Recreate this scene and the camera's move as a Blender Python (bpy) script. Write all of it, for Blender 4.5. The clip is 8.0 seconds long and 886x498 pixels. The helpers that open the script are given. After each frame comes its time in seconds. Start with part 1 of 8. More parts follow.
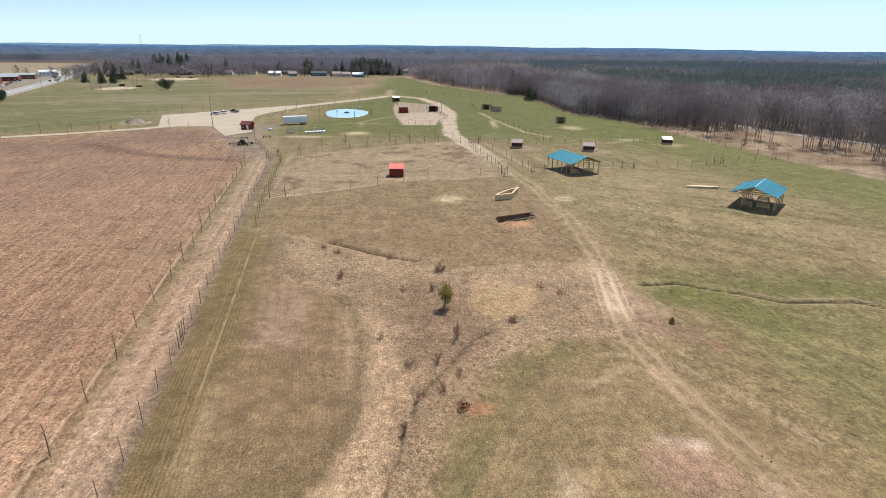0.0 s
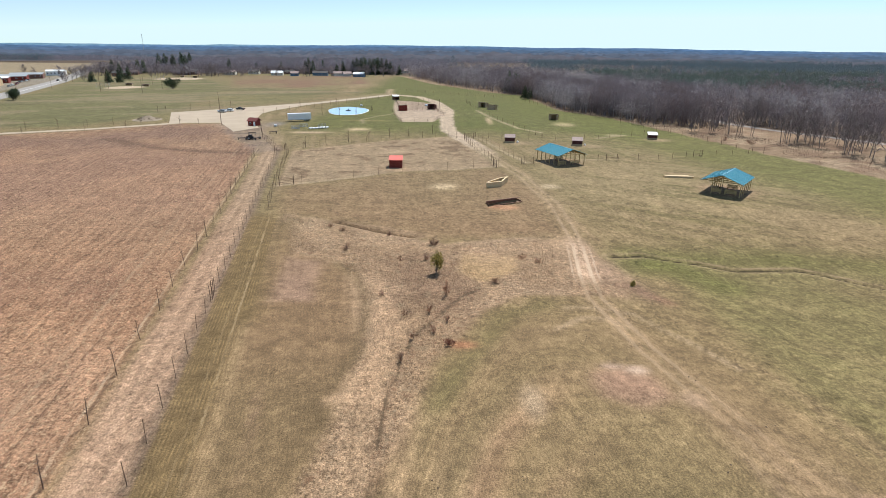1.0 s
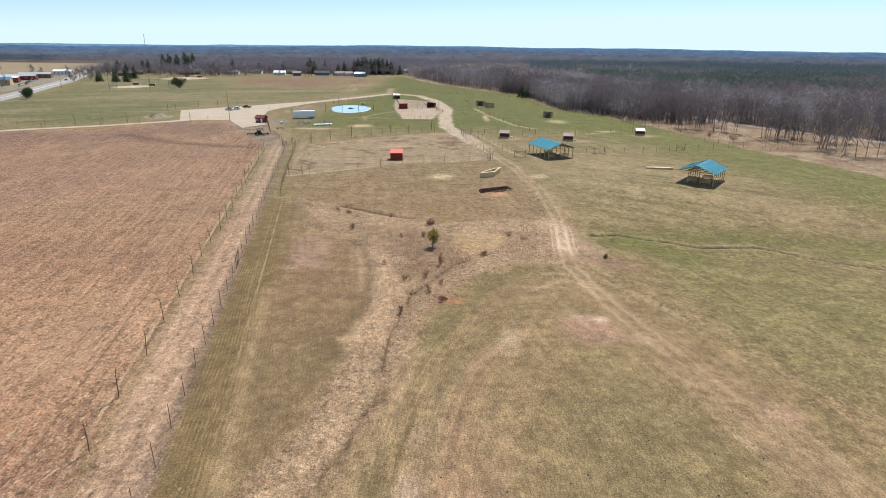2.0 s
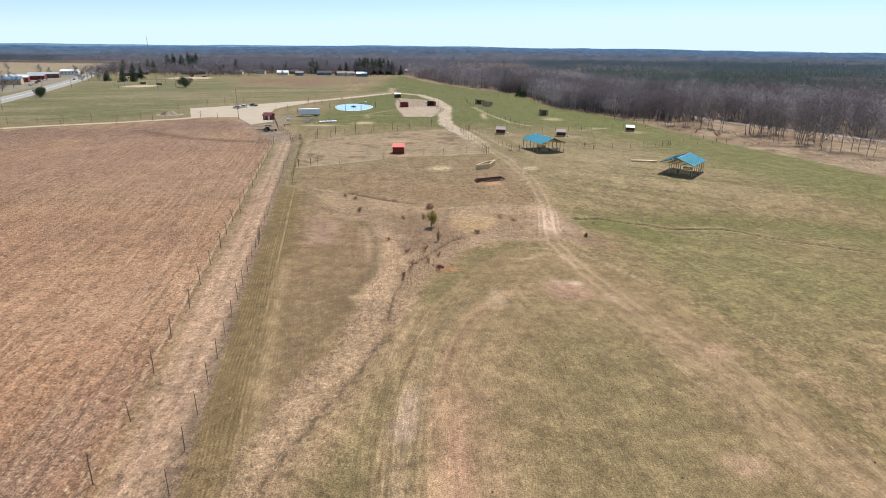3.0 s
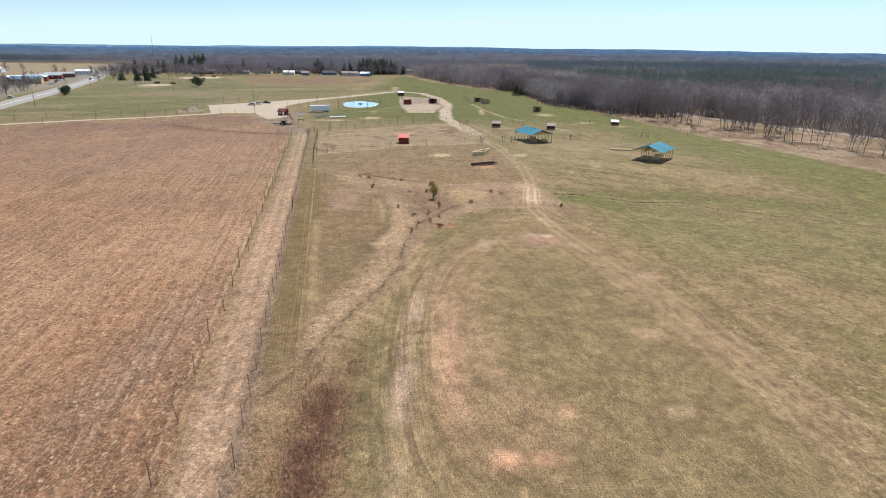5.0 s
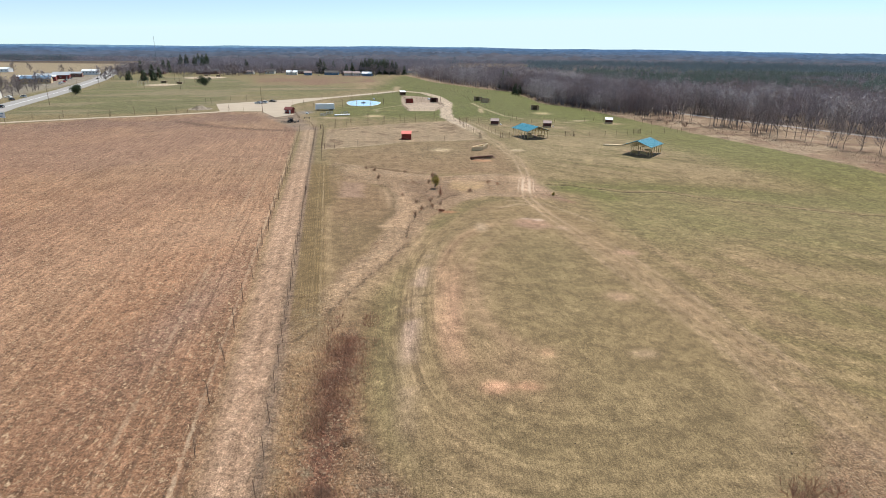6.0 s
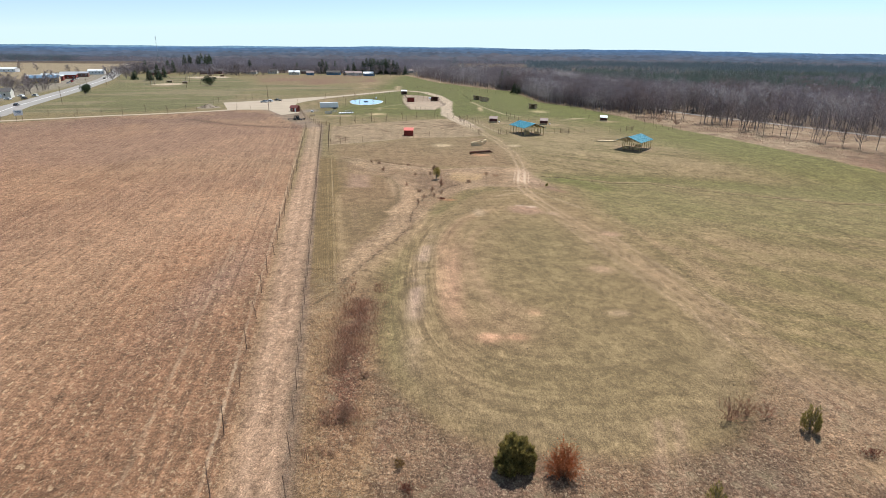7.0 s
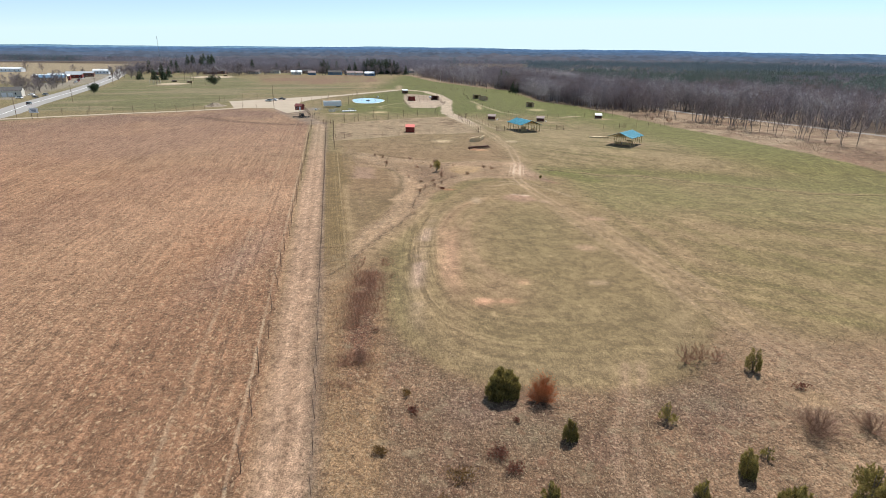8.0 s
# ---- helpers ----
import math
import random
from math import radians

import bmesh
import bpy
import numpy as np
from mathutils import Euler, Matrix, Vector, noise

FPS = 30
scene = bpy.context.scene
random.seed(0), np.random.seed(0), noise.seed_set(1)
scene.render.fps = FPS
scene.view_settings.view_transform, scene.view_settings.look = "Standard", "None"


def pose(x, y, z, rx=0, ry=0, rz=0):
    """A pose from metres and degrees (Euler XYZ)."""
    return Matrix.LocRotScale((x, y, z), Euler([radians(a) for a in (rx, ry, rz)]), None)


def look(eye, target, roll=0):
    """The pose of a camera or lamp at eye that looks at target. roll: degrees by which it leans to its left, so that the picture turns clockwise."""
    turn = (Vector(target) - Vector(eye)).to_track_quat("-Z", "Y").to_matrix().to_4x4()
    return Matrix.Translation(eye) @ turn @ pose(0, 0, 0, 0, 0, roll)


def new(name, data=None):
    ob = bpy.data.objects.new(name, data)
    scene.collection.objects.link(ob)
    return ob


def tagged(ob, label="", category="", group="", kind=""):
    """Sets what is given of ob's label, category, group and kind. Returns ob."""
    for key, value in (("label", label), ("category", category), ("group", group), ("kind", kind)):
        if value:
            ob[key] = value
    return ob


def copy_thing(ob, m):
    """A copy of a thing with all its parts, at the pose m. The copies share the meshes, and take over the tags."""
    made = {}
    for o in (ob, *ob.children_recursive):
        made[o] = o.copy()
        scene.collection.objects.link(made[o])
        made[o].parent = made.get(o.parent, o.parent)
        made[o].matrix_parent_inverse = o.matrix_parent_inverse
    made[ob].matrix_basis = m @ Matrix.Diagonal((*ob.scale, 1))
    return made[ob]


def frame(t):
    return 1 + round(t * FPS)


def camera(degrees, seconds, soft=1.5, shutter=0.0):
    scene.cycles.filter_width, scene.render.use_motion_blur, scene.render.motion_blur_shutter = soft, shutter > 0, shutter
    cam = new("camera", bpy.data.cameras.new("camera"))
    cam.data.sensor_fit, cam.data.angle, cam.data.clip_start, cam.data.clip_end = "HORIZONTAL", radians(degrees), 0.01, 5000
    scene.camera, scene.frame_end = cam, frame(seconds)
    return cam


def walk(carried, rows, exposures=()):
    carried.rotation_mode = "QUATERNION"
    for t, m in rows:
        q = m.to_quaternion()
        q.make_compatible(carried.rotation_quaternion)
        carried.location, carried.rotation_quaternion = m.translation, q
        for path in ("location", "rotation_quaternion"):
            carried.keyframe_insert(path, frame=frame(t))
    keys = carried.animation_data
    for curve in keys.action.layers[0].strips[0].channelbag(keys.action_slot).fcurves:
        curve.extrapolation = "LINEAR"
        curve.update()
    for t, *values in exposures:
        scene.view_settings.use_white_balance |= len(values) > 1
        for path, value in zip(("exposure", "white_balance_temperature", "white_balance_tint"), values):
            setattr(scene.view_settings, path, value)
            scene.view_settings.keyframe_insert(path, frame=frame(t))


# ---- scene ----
cam = camera(76.7, 8.0, 0.62)
# seconds, eye x y z in metres, then yaw, pitch and lean in degrees
PATH = [
    (0.0, 0.524, -0.321, 31.214, 0.582, -19.740, 0.607),
    (0.5, 1.234, -6.237, 31.199, 0.591, -19.731, 0.610),
    (1.0, 1.863, -12.129, 31.211, 0.606, -19.722, 0.613),
    (1.5, 2.410, -18.011, 31.245, 0.627, -19.713, 0.616),
    (2.0, 2.874, -23.889, 31.298, 0.651, -19.704, 0.619),
    (2.5, 3.261, -29.757, 31.364, 0.679, -19.695, 0.622),
    (3.0, 3.572, -35.603, 31.441, 0.709, -19.685, 0.625),
    (3.5, 3.815, -41.411, 31.524, 0.741, -19.676, 0.628),
    (4.0, 3.996, -47.161, 31.608, 0.772, -19.666, 0.631),
    (4.5, 4.124, -52.833, 31.690, 0.803, -19.656, 0.634),
    (5.0, 4.209, -58.406, 31.766, 0.832, -19.646, 0.637),
    (5.5, 4.263, -63.864, 31.831, 0.859, -19.636, 0.640),
    (6.0, 4.299, -69.197, 31.881, 0.881, -19.626, 0.643),
    (6.5, 4.333, -74.402, 31.913, 0.899, -19.616, 0.646),
    (7.0, 4.380, -79.482, 31.921, 0.910, -19.605, 0.649),
    (7.5, 4.458, -84.457, 31.903, 0.915, -19.595, 0.652),
    (8.0, 4.587, -89.355, 31.853, 0.913, -19.584, 0.655),
]


def aim(x, y, z, yaw, pitch, lean):
    a, b = radians(yaw), radians(pitch)
    way = Vector((-math.sin(a) * math.cos(b), math.cos(a) * math.cos(b), math.sin(b)))
    return look((x, y, z), Vector((x, y, z)) + way, lean)


walk(cam, [(t, aim(*row)) for t, *row in PATH], [(0.0, 0.35), (8.0, 0.35)])

# ---------------------------------------------------------------- light
SUN_AZ, SUN_EL = radians(23.5), radians(54.5)      # clockwise from +y, above the horizon
world = bpy.data.worlds.new("sky")
scene.world = world
world.use_nodes = True
wn = world.node_tree.nodes
sky = wn.new("ShaderNodeTexSky")
sky.sky_type = "NISHITA"
sky.sun_disc = False
sky.sun_elevation = SUN_EL
sky.sun_rotation = SUN_AZ
sky.air_density = 0.6
sky.dust_density = 0.07
sky.ozone_density = 1.5
clear = wn.new("ShaderNodeMix")
clear.data_type, clear.blend_type = "RGBA", "MULTIPLY"
clear.inputs["Factor"].default_value = 1
clear.inputs["B"].default_value = (1.0, 1.02, 1.05, 1)
world.node_tree.links.new(sky.outputs["Color"], clear.inputs["A"])
pale, veil = wn.new("ShaderNodeMix"), wn.new("ShaderNodeMix")
pale.data_type, pale.blend_type = "RGBA", "DARKEN"
pale.inputs["Factor"].default_value = 1
pale.inputs["B"].default_value = (6.0, 7.55, 7.85, 1)
veil.data_type = "RGBA"
veil.inputs["Factor"].default_value = 0.25
veil.inputs["B"].default_value = (4.9, 6.8, 7.9, 1)
world.node_tree.links.new(clear.outputs["Result"], pale.inputs["A"])
world.node_tree.links.new(pale.outputs["Result"], veil.inputs["A"])
world.node_tree.links.new(veil.outputs["Result"], wn["Background"].inputs["Color"])
wn["Background"].inputs["Strength"].default_value = 0.103
sun = new("sun", bpy.data.lights.new("sun", "SUN"))
sun.data.energy = 5.0
sun.data.angle = radians(0.55)
sun.data.color = (1.0, 0.975, 0.93)
sun.matrix_world = look((0, 0, 0), (-math.sin(SUN_AZ) * math.cos(SUN_EL), -math.cos(SUN_AZ) * math.cos(SUN_EL), -math.sin(SUN_EL)))

# ---------------------------------------------------------------- small tools
rnd = random.Random(7)
rng = np.random.default_rng(7)


def ss(a, b, v):
    u = np.clip((v - a) / (b - a), 0, 1)
    return u * u * (3 - 2 * u)


def terr(x, y):
    """The lie of the land: a broad swale in the east, a low rise under the mown oval."""
    x, y = np.asarray(x, float), np.asarray(y, float)
    yc = 74 - ss(60, 130, x) * 14
    z = -2.3 * np.exp(-((y - yc) / np.where(y < yc, 34, 26)) ** 2) * ss(14, 42, x) * (1 - ss(150, 260, x))
    return z + 0.4 * np.exp(-((x - 12) / 30) ** 2 - ((y - 2) / 32) ** 2)


def gz(x, y):
    return float(terr(x, y))


def lattice(ix, iy, seed):
    h = (ix.astype(np.int64) * 374761393 + iy.astype(np.int64) * 668265263 + seed * 974711) & 0x7FFFFFFF
    h = ((h ^ (h >> 13)) * 1274126177) & 0x7FFFFFFF
    return ((h ^ (h >> 16)) & 0xFFFF) / 65535.0


def vnoise(x, y, size, seed=0):
    u, v = x / size, y / size
    i, j = np.floor(u), np.floor(v)
    f, g = u - i, v - j
    f, g = f * f * (3 - 2 * f), g * g * (3 - 2 * g)
    a, b = lattice(i, j, seed), lattice(i + 1, j, seed)
    c, d = lattice(i, j + 1, seed), lattice(i + 1, j + 1, seed)
    return (a * (1 - f) + b * f) * (1 - g) + (c * (1 - f) + d * f) * g


def fbm(x, y, size, seed=0, octaves=4):
    total, amp, norm = 0, 1.0, 0.0
    for k in range(octaves):
        total = total + amp * vnoise(x + 17.3 * k, y - 9.1 * k, size / 2 ** k, seed + k)
        norm += amp
        amp *= 0.55
    return total / norm


def near_line(x, y, pts):
    """Distance to a polyline."""
    best = np.full(np.shape(x), 1e9)
    for (ax, ay), (bx, by) in zip(pts, pts[1:]):
        dx, dy = bx - ax, by - ay
        k = np.clip(((x - ax) * dx + (y - ay) * dy) / (dx * dx + dy * dy), 0, 1)
        best = np.minimum(best, np.hypot(x - ax - k * dx, y - ay - k * dy))
    return best


def in_poly(x, y, pts):
    """Signed distance to a polygon, positive inside."""
    inside = np.zeros(np.shape(x), bool)
    for (ax, ay), (bx, by) in zip(pts, pts[1:] + pts[:1]):
        if ay != by:
            inside ^= ((ay > y) != (by > y)) & (x < (bx - ax) * (y - ay) / (by - ay) + ax)
    d = near_line(x, y, pts + pts[:1])
    return np.where(inside, d, -d)


def link_mesh(name, verts, faces, mats, parent=None):
    """A mesh object from arrays: verts (n, 3), faces (m, 3 or 4)."""
    me = bpy.data.meshes.new(name)
    verts, faces = np.asarray(verts, np.float32), np.asarray(faces, np.int32)
    k = faces.shape[1]
    me.vertices.add(len(verts))
    me.vertices.foreach_set("co", verts.ravel())
    me.loops.add(faces.size)
    me.loops.foreach_set("vertex_index", faces.ravel())
    me.polygons.add(len(faces))
    me.polygons.foreach_set("loop_start", np.arange(0, faces.size, k, dtype=np.int32))
    me.update(calc_edges=True)
    for m in mats if isinstance(mats, (list, tuple)) else [mats]:
        me.materials.append(m)
    ob = new(name, me)
    ob.parent = parent
    return ob


def part(name, bm, material, parent=None, label="", smooth=False):
    me = bpy.data.meshes.new(name)
    bm.to_mesh(me)
    bm.free()
    me.materials.append(material)
    if smooth:
        for p in me.polygons:
            p.use_smooth = True
    ob = new(name, me)
    ob.parent = parent
    return tagged(ob, label)


def again(ob, m, parent=None):
    """Another piece on the same mesh."""
    o = bpy.data.objects.new(ob.name.split(".")[0], ob.data)
    scene.collection.objects.link(o)
    o.parent = parent if parent else ob.parent
    o.matrix_basis = m
    return o


def thing(name, label, category, m=None, group="", kind=""):
    ob = new(name)
    ob.empty_display_size = 0.3
    if m is not None:
        ob.matrix_basis = m
    return tagged(ob, label, category, group, kind)


def box(bm, cx, cy, cz, sx, sy, sz, m=None, bevel=0.0):
    mat4 = Matrix.Translation((cx, cy, cz)) @ Matrix.Diagonal((sx, sy, sz, 1))
    if m is not None:
        mat4 = m @ mat4
    r = bmesh.ops.create_cube(bm, size=1, matrix=mat4)
    if bevel:
        edges = list({e for v in r["verts"] for e in v.link_edges})
        bmesh.ops.bevel(bm, geom=edges, offset=bevel, segments=1, affect="EDGES")
    return bm


def tube(bm, a, b, r0, r1, n=6, cap=True):
    a, b = Vector(a), Vector(b)
    way = b - a
    q = way.to_track_quat("Z", "Y").to_matrix()
    ring = []
    for p, r in ((a, r0), (b, r1)):
        ring.append([bm.verts.new(p + q @ Vector((r * math.cos(2 * math.pi * i / n), r * math.sin(2 * math.pi * i / n), 0))) for i in range(n)])
    for i in range(n):
        bm.faces.new((ring[0][i], ring[0][(i + 1) % n], ring[1][(i + 1) % n], ring[1][i]))
    if cap:
        bm.faces.new(ring[1])
        bm.faces.new(ring[0][::-1])
    return bm


def poly(bm, pts):
    return bm.faces.new([bm.verts.new(p) for p in pts])


def turn_at(x, y, deg=0.0, z=None):
    return pose(x, y, gz(x, y) if z is None else z, 0, 0, deg)


# ---------------------------------------------------------------- materials
def material(name, color, rough=0.8, size=1.0, vary=0.25, bump=0.0, metal=0.0, dark=None, spread=0.0, grain=8.0, island=0.0, glow=0.0):
    """Base colour broken by two scales of noise, with relief and a spread from object to object (or island to island)."""
    m = bpy.data.materials.new(name)
    m.use_nodes = True
    n, l = m.node_tree.nodes, m.node_tree.links
    b = n["Principled BSDF"]
    b.inputs["Roughness"].default_value, b.inputs["Metallic"].default_value = rough, metal
    b.inputs["Specular IOR Level"].default_value = 0.3
    at = n.new("ShaderNodeTexCoord")
    big, fine = n.new("ShaderNodeTexNoise"), n.new("ShaderNodeTexNoise")
    big.inputs["Scale"].default_value, big.inputs["Detail"].default_value = 1 / size, 4
    fine.inputs["Scale"].default_value, fine.inputs["Detail"].default_value = grain / size, 3
    l.new(at.outputs["Object"], big.inputs["Vector"])
    l.new(at.outputs["Object"], fine.inputs["Vector"])
    add = n.new("ShaderNodeMath")
    add.operation = "ADD"
    l.new(big.outputs["Fac"], add.inputs[0])
    l.new(fine.outputs["Fac"], add.inputs[1])
    ramp = n.new("ShaderNodeMapRange")
    ramp.inputs["From Min"].default_value, ramp.inputs["From Max"].default_value = 0.6, 1.4
    l.new(add.outputs[0], ramp.inputs["Value"])
    mix = n.new("ShaderNodeMix")
    mix.data_type = "RGBA"
    low = dark if dark else tuple(c * (1 - vary) for c in color)
    mix.inputs["A"].default_value = (*low, 1)
    mix.inputs["B"].default_value = (*(min(1, c * (1 + vary * 0.6)) for c in color), 1)
    l.new(ramp.outputs[0], mix.inputs["Factor"])
    out = mix.outputs["Result"]
    for amount, source in ((spread, "ShaderNodeObjectInfo"), (island, "ShaderNodeNewGeometry")):
        if amount:
            info = n.new(source)
            r = n.new("ShaderNodeMapRange")
            r.inputs["To Min"].default_value, r.inputs["To Max"].default_value = 1 - amount, 1 + amount
            l.new(info.outputs["Random" if source.endswith("Info") else "Random Per Island"], r.inputs["Value"])
            mul = n.new("ShaderNodeMix")
            mul.data_type, mul.blend_type = "RGBA", "MULTIPLY"
            mul.inputs["Factor"].default_value = 1
            l.new(out, mul.inputs["A"])
            l.new(r.outputs[0], mul.inputs["B"])
            out = mul.outputs["Result"]
    l.new(out, b.inputs["Base Color"])
    if glow:
        # thin leaves let some of the sun through
        t, s = n.new("ShaderNodeBsdfTranslucent"), n.new("ShaderNodeMixShader")
        s.inputs["Fac"].default_value = glow
        l.new(out, t.inputs["Color"])
        l.new(b.outputs[0], s.inputs[1])
        l.new(t.outputs[0], s.inputs[2])
        l.new(s.outputs[0], n["Material Output"].inputs["Surface"])
    if bump:
        bp = n.new("ShaderNodeBump")
        bp.inputs["Strength"].default_value, bp.inputs["Distance"].default_value = bump, 0.02
        l.new(fine.outputs["Fac"], bp.inputs["Height"])
        l.new(bp.outputs["Normal"], b.inputs["Normal"])
    return m


def ground_material():
    m = bpy.data.materials.new("land")
    m.use_nodes = True
    n, l = m.node_tree.nodes, m.node_tree.links
    b = n["Principled BSDF"]
    b.inputs["Roughness"].default_value = 0.95
    b.inputs["Specular IOR Level"].default_value = 0.1
    at = n.new("ShaderNodeTexCoord")
    tint, kind = n.new("ShaderNodeAttribute"), n.new("ShaderNodeAttribute")
    tint.attribute_name, kind.attribute_name = "tint", "cover"
    sep = n.new("ShaderNodeSeparateColor")
    l.new(kind.outputs["Color"], sep.inputs["Color"])

    def math_node(op, a, c=None, d=None):
        k = n.new("ShaderNodeMath")
        k.operation = op
        for i, v in enumerate((a, c, d)):
            if v is None:
                continue
            if isinstance(v, (int, float)):
                k.inputs[i].default_value = v
            else:
                l.new(v, k.inputs[i])
        return k.outputs[0]

    def noise_node(scale, detail=3, stretch=(1, 1, 1), turn=0.0):
        mp = n.new("ShaderNodeMapping")
        mp.inputs["Scale"].default_value = stretch
        mp.inputs["Rotation"].default_value = (0, 0, turn)
        l.new(at.outputs["Object"], mp.inputs["Vector"])
        k = n.new("ShaderNodeTexNoise")
        k.inputs["Scale"].default_value, k.inputs["Detail"].default_value = scale, detail
        l.new(mp.outputs["Vector"], k.inputs["Vector"])
        return k.outputs["Fac"]

    fine = noise_node(8.0, 4)
    mid = noise_node(0.9, 4)
    wide = noise_node(0.16, 4)
    # blades, straw and clods, laid along the working direction of the land
    blades = noise_node(4.2, 4, (1.9, 0.45, 1), 0.21)
    gain = math_node("MULTIPLY_ADD", fine, 1.9, 0.05)
    # clumps stand out less where the grass is drilled or mown
    clumpy = math_node("MULTIPLY_ADD", sep.outputs["Green"], -1.6, 1.3)
    clumpy = math_node("MAXIMUM", clumpy, 0.3)
    gain = math_node("MULTIPLY", gain, math_node("MULTIPLY_ADD", math_node("SUBTRACT", noise_node(2.0, 5), 0.5), clumpy, 1.02))
    gain = math_node("MULTIPLY", gain, math_node("MULTIPLY_ADD", mid, 0.85, 0.575))
    gain = math_node("MULTIPLY", gain, math_node("MULTIPLY_ADD", wide, 0.6, 0.7))
    gain = math_node("MULTIPLY", gain, math_node("MULTIPLY_ADD", blades, 0.9, 0.55))
    # tufts and thin spots, a hand to a pace wide
    for low, high, amount, scale in ((0.57, 0.66, -0.28, 3.4), (0.58, 0.68, 0.28, 2.9), (0.58, 0.68, -0.32, 0.8), (0.58, 0.68, 0.2, 1.1)):
        spot = n.new("ShaderNodeMapRange")
        spot.inputs["From Min"].default_value, spot.inputs["From Max"].default_value = low, high
        l.new(noise_node(scale, 4, (1.25, 0.8, 1), 0.3 + scale), spot.inputs["Value"])
        gain = math_node("MULTIPLY", gain, math_node("MULTIPLY_ADD", math_node("MULTIPLY", spot.outputs[0], math_node("MAXIMUM", math_node("MULTIPLY_ADD", sep.outputs["Green"], -1.2, 1.0), 0.3)), amount, 1.0))
    # rows of the maize field and of the drilled grass
    xyz = n.new("ShaderNodeSeparateXYZ")
    l.new(at.outputs["Object"], xyz.inputs["Vector"])
    across = math_node("ADD", math_node("MULTIPLY", xyz.outputs["X"], 0.978), math_node("MULTIPLY", xyz.outputs["Y"], 0.208))
    straight = math_node("ADD", across, math_node("MULTIPLY", noise_node(0.05, 2), 3.0))
    across = math_node("ADD", across, math_node("ADD", math_node("MULTIPLY", wide, 2.0), math_node("MULTIPLY", mid, 0.3)))
    along = math_node("SUBTRACT", math_node("MULTIPLY", xyz.outputs["Y"], 0.978), math_node("MULTIPLY", xyz.outputs["X"], 0.208))
    lines = n.new("ShaderNodeCombineXYZ")
    l.new(math_node("MULTIPLY", across, 1.5), lines.inputs["X"])
    l.new(math_node("MULTIPLY", along, 0.06), lines.inputs["Y"])
    swath = n.new("ShaderNodeTexNoise")
    swath.inputs["Scale"].default_value, swath.inputs["Detail"].default_value = 1.0, 4
    l.new(lines.outputs[0], swath.inputs["Vector"])
    row = math_node("SINE", math_node("MULTIPLY", across, 2 * math.pi / 1.52))
    row2 = math_node("SINE", math_node("MULTIPLY", straight, 2 * math.pi / 0.38))
    stubble = math_node("MULTIPLY", math_node("MULTIPLY", row, sep.outputs["Red"]), 0.06)
    stubble = math_node("ADD", stubble, math_node("MULTIPLY", math_node("MULTIPLY_ADD", swath.outputs["Fac"], 0.7, -0.35), sep.outputs["Red"]))
    drill = math_node("MULTIPLY", math_node("MULTIPLY", row2, sep.outputs["Green"]), math_node("MULTIPLY", mid, 0.17))
    gain = math_node("MULTIPLY", gain, math_node("ADD", 1.0, math_node("ADD", stubble, drill)))
    # rings left by the mower round the oval
    ring, part_of, at_ring = n.new("ShaderNodeAttribute"), n.new("ShaderNodeAttribute"), n.new("ShaderNodeCombineXYZ")
    ring.attribute_name, part_of.attribute_name = "oval_d", "oval_m"
    l.new(math_node("ADD", ring.outputs["Fac"], math_node("MULTIPLY", mid, 0.3)), at_ring.inputs["X"])
    l.new(math_node("MULTIPLY", along, 0.05), at_ring.inputs["Y"])
    rings = n.new("ShaderNodeTexNoise")
    rings.inputs["Scale"].default_value, rings.inputs["Detail"].default_value = 1.5, 4
    l.new(at_ring.outputs[0], rings.inputs["Vector"])
    gain = math_node("MULTIPLY", gain, math_node("ADD", 1.0, math_node("MULTIPLY", part_of.outputs["Fac"], math_node("MULTIPLY_ADD", rings.outputs["Fac"], 1.7, -0.85))))
    comb = math_node("SINE", math_node("MULTIPLY", math_node("ADD", ring.outputs["Fac"], math_node("MULTIPLY", noise_node(0.06, 2), 2.0)), 2 * math.pi / 0.42))
    gain = math_node("MULTIPLY", gain, math_node("ADD", 1.0, math_node("MULTIPLY", math_node("MULTIPLY", comb, part_of.outputs["Fac"]), math_node("MULTIPLY", mid, 0.1))))
    gain = math_node("MULTIPLY", gain, math_node("MULTIPLY_ADD", noise_node(0.42, 5), 0.85, 0.575))
    gain = math_node("MULTIPLY", gain, math_node("MULTIPLY_ADD", swath.outputs["Fac"], 0.4, 0.8))
    mul = n.new("ShaderNodeMix")
    mul.data_type, mul.blend_type = "RGBA", "MULTIPLY"
    mul.inputs["Factor"].default_value = 1
    row_d, strip_m, strip = n.new("ShaderNodeAttribute"), n.new("ShaderNodeAttribute"), n.new("ShaderNodeMix")
    row_d.attribute_name, strip_m.attribute_name = "furrow_d", "strip_m"
    side = math_node("ADD", row_d.outputs["Fac"], math_node("MULTIPLY_ADD", mid, 0.5, -0.25))
    mask = strip_m.outputs["Fac"]
    for a_, b_ in ((6.2, 6.6), (11.65, 11.35)):
        edge_ = n.new("ShaderNodeMapRange")
        edge_.interpolation_type = "SMOOTHSTEP"
        edge_.inputs["From Min"].default_value, edge_.inputs["From Max"].default_value = a_, b_
        l.new(side, edge_.inputs["Value"])
        mask = math_node("MULTIPLY", mask, edge_.outputs[0])
    strip.data_type = "RGBA"
    strip.inputs["B"].default_value = (0.138, 0.093, 0.044, 1)
    l.new(math_node("MULTIPLY", mask, 0.85), strip.inputs["Factor"])
    l.new(tint.outputs["Color"], strip.inputs["A"])
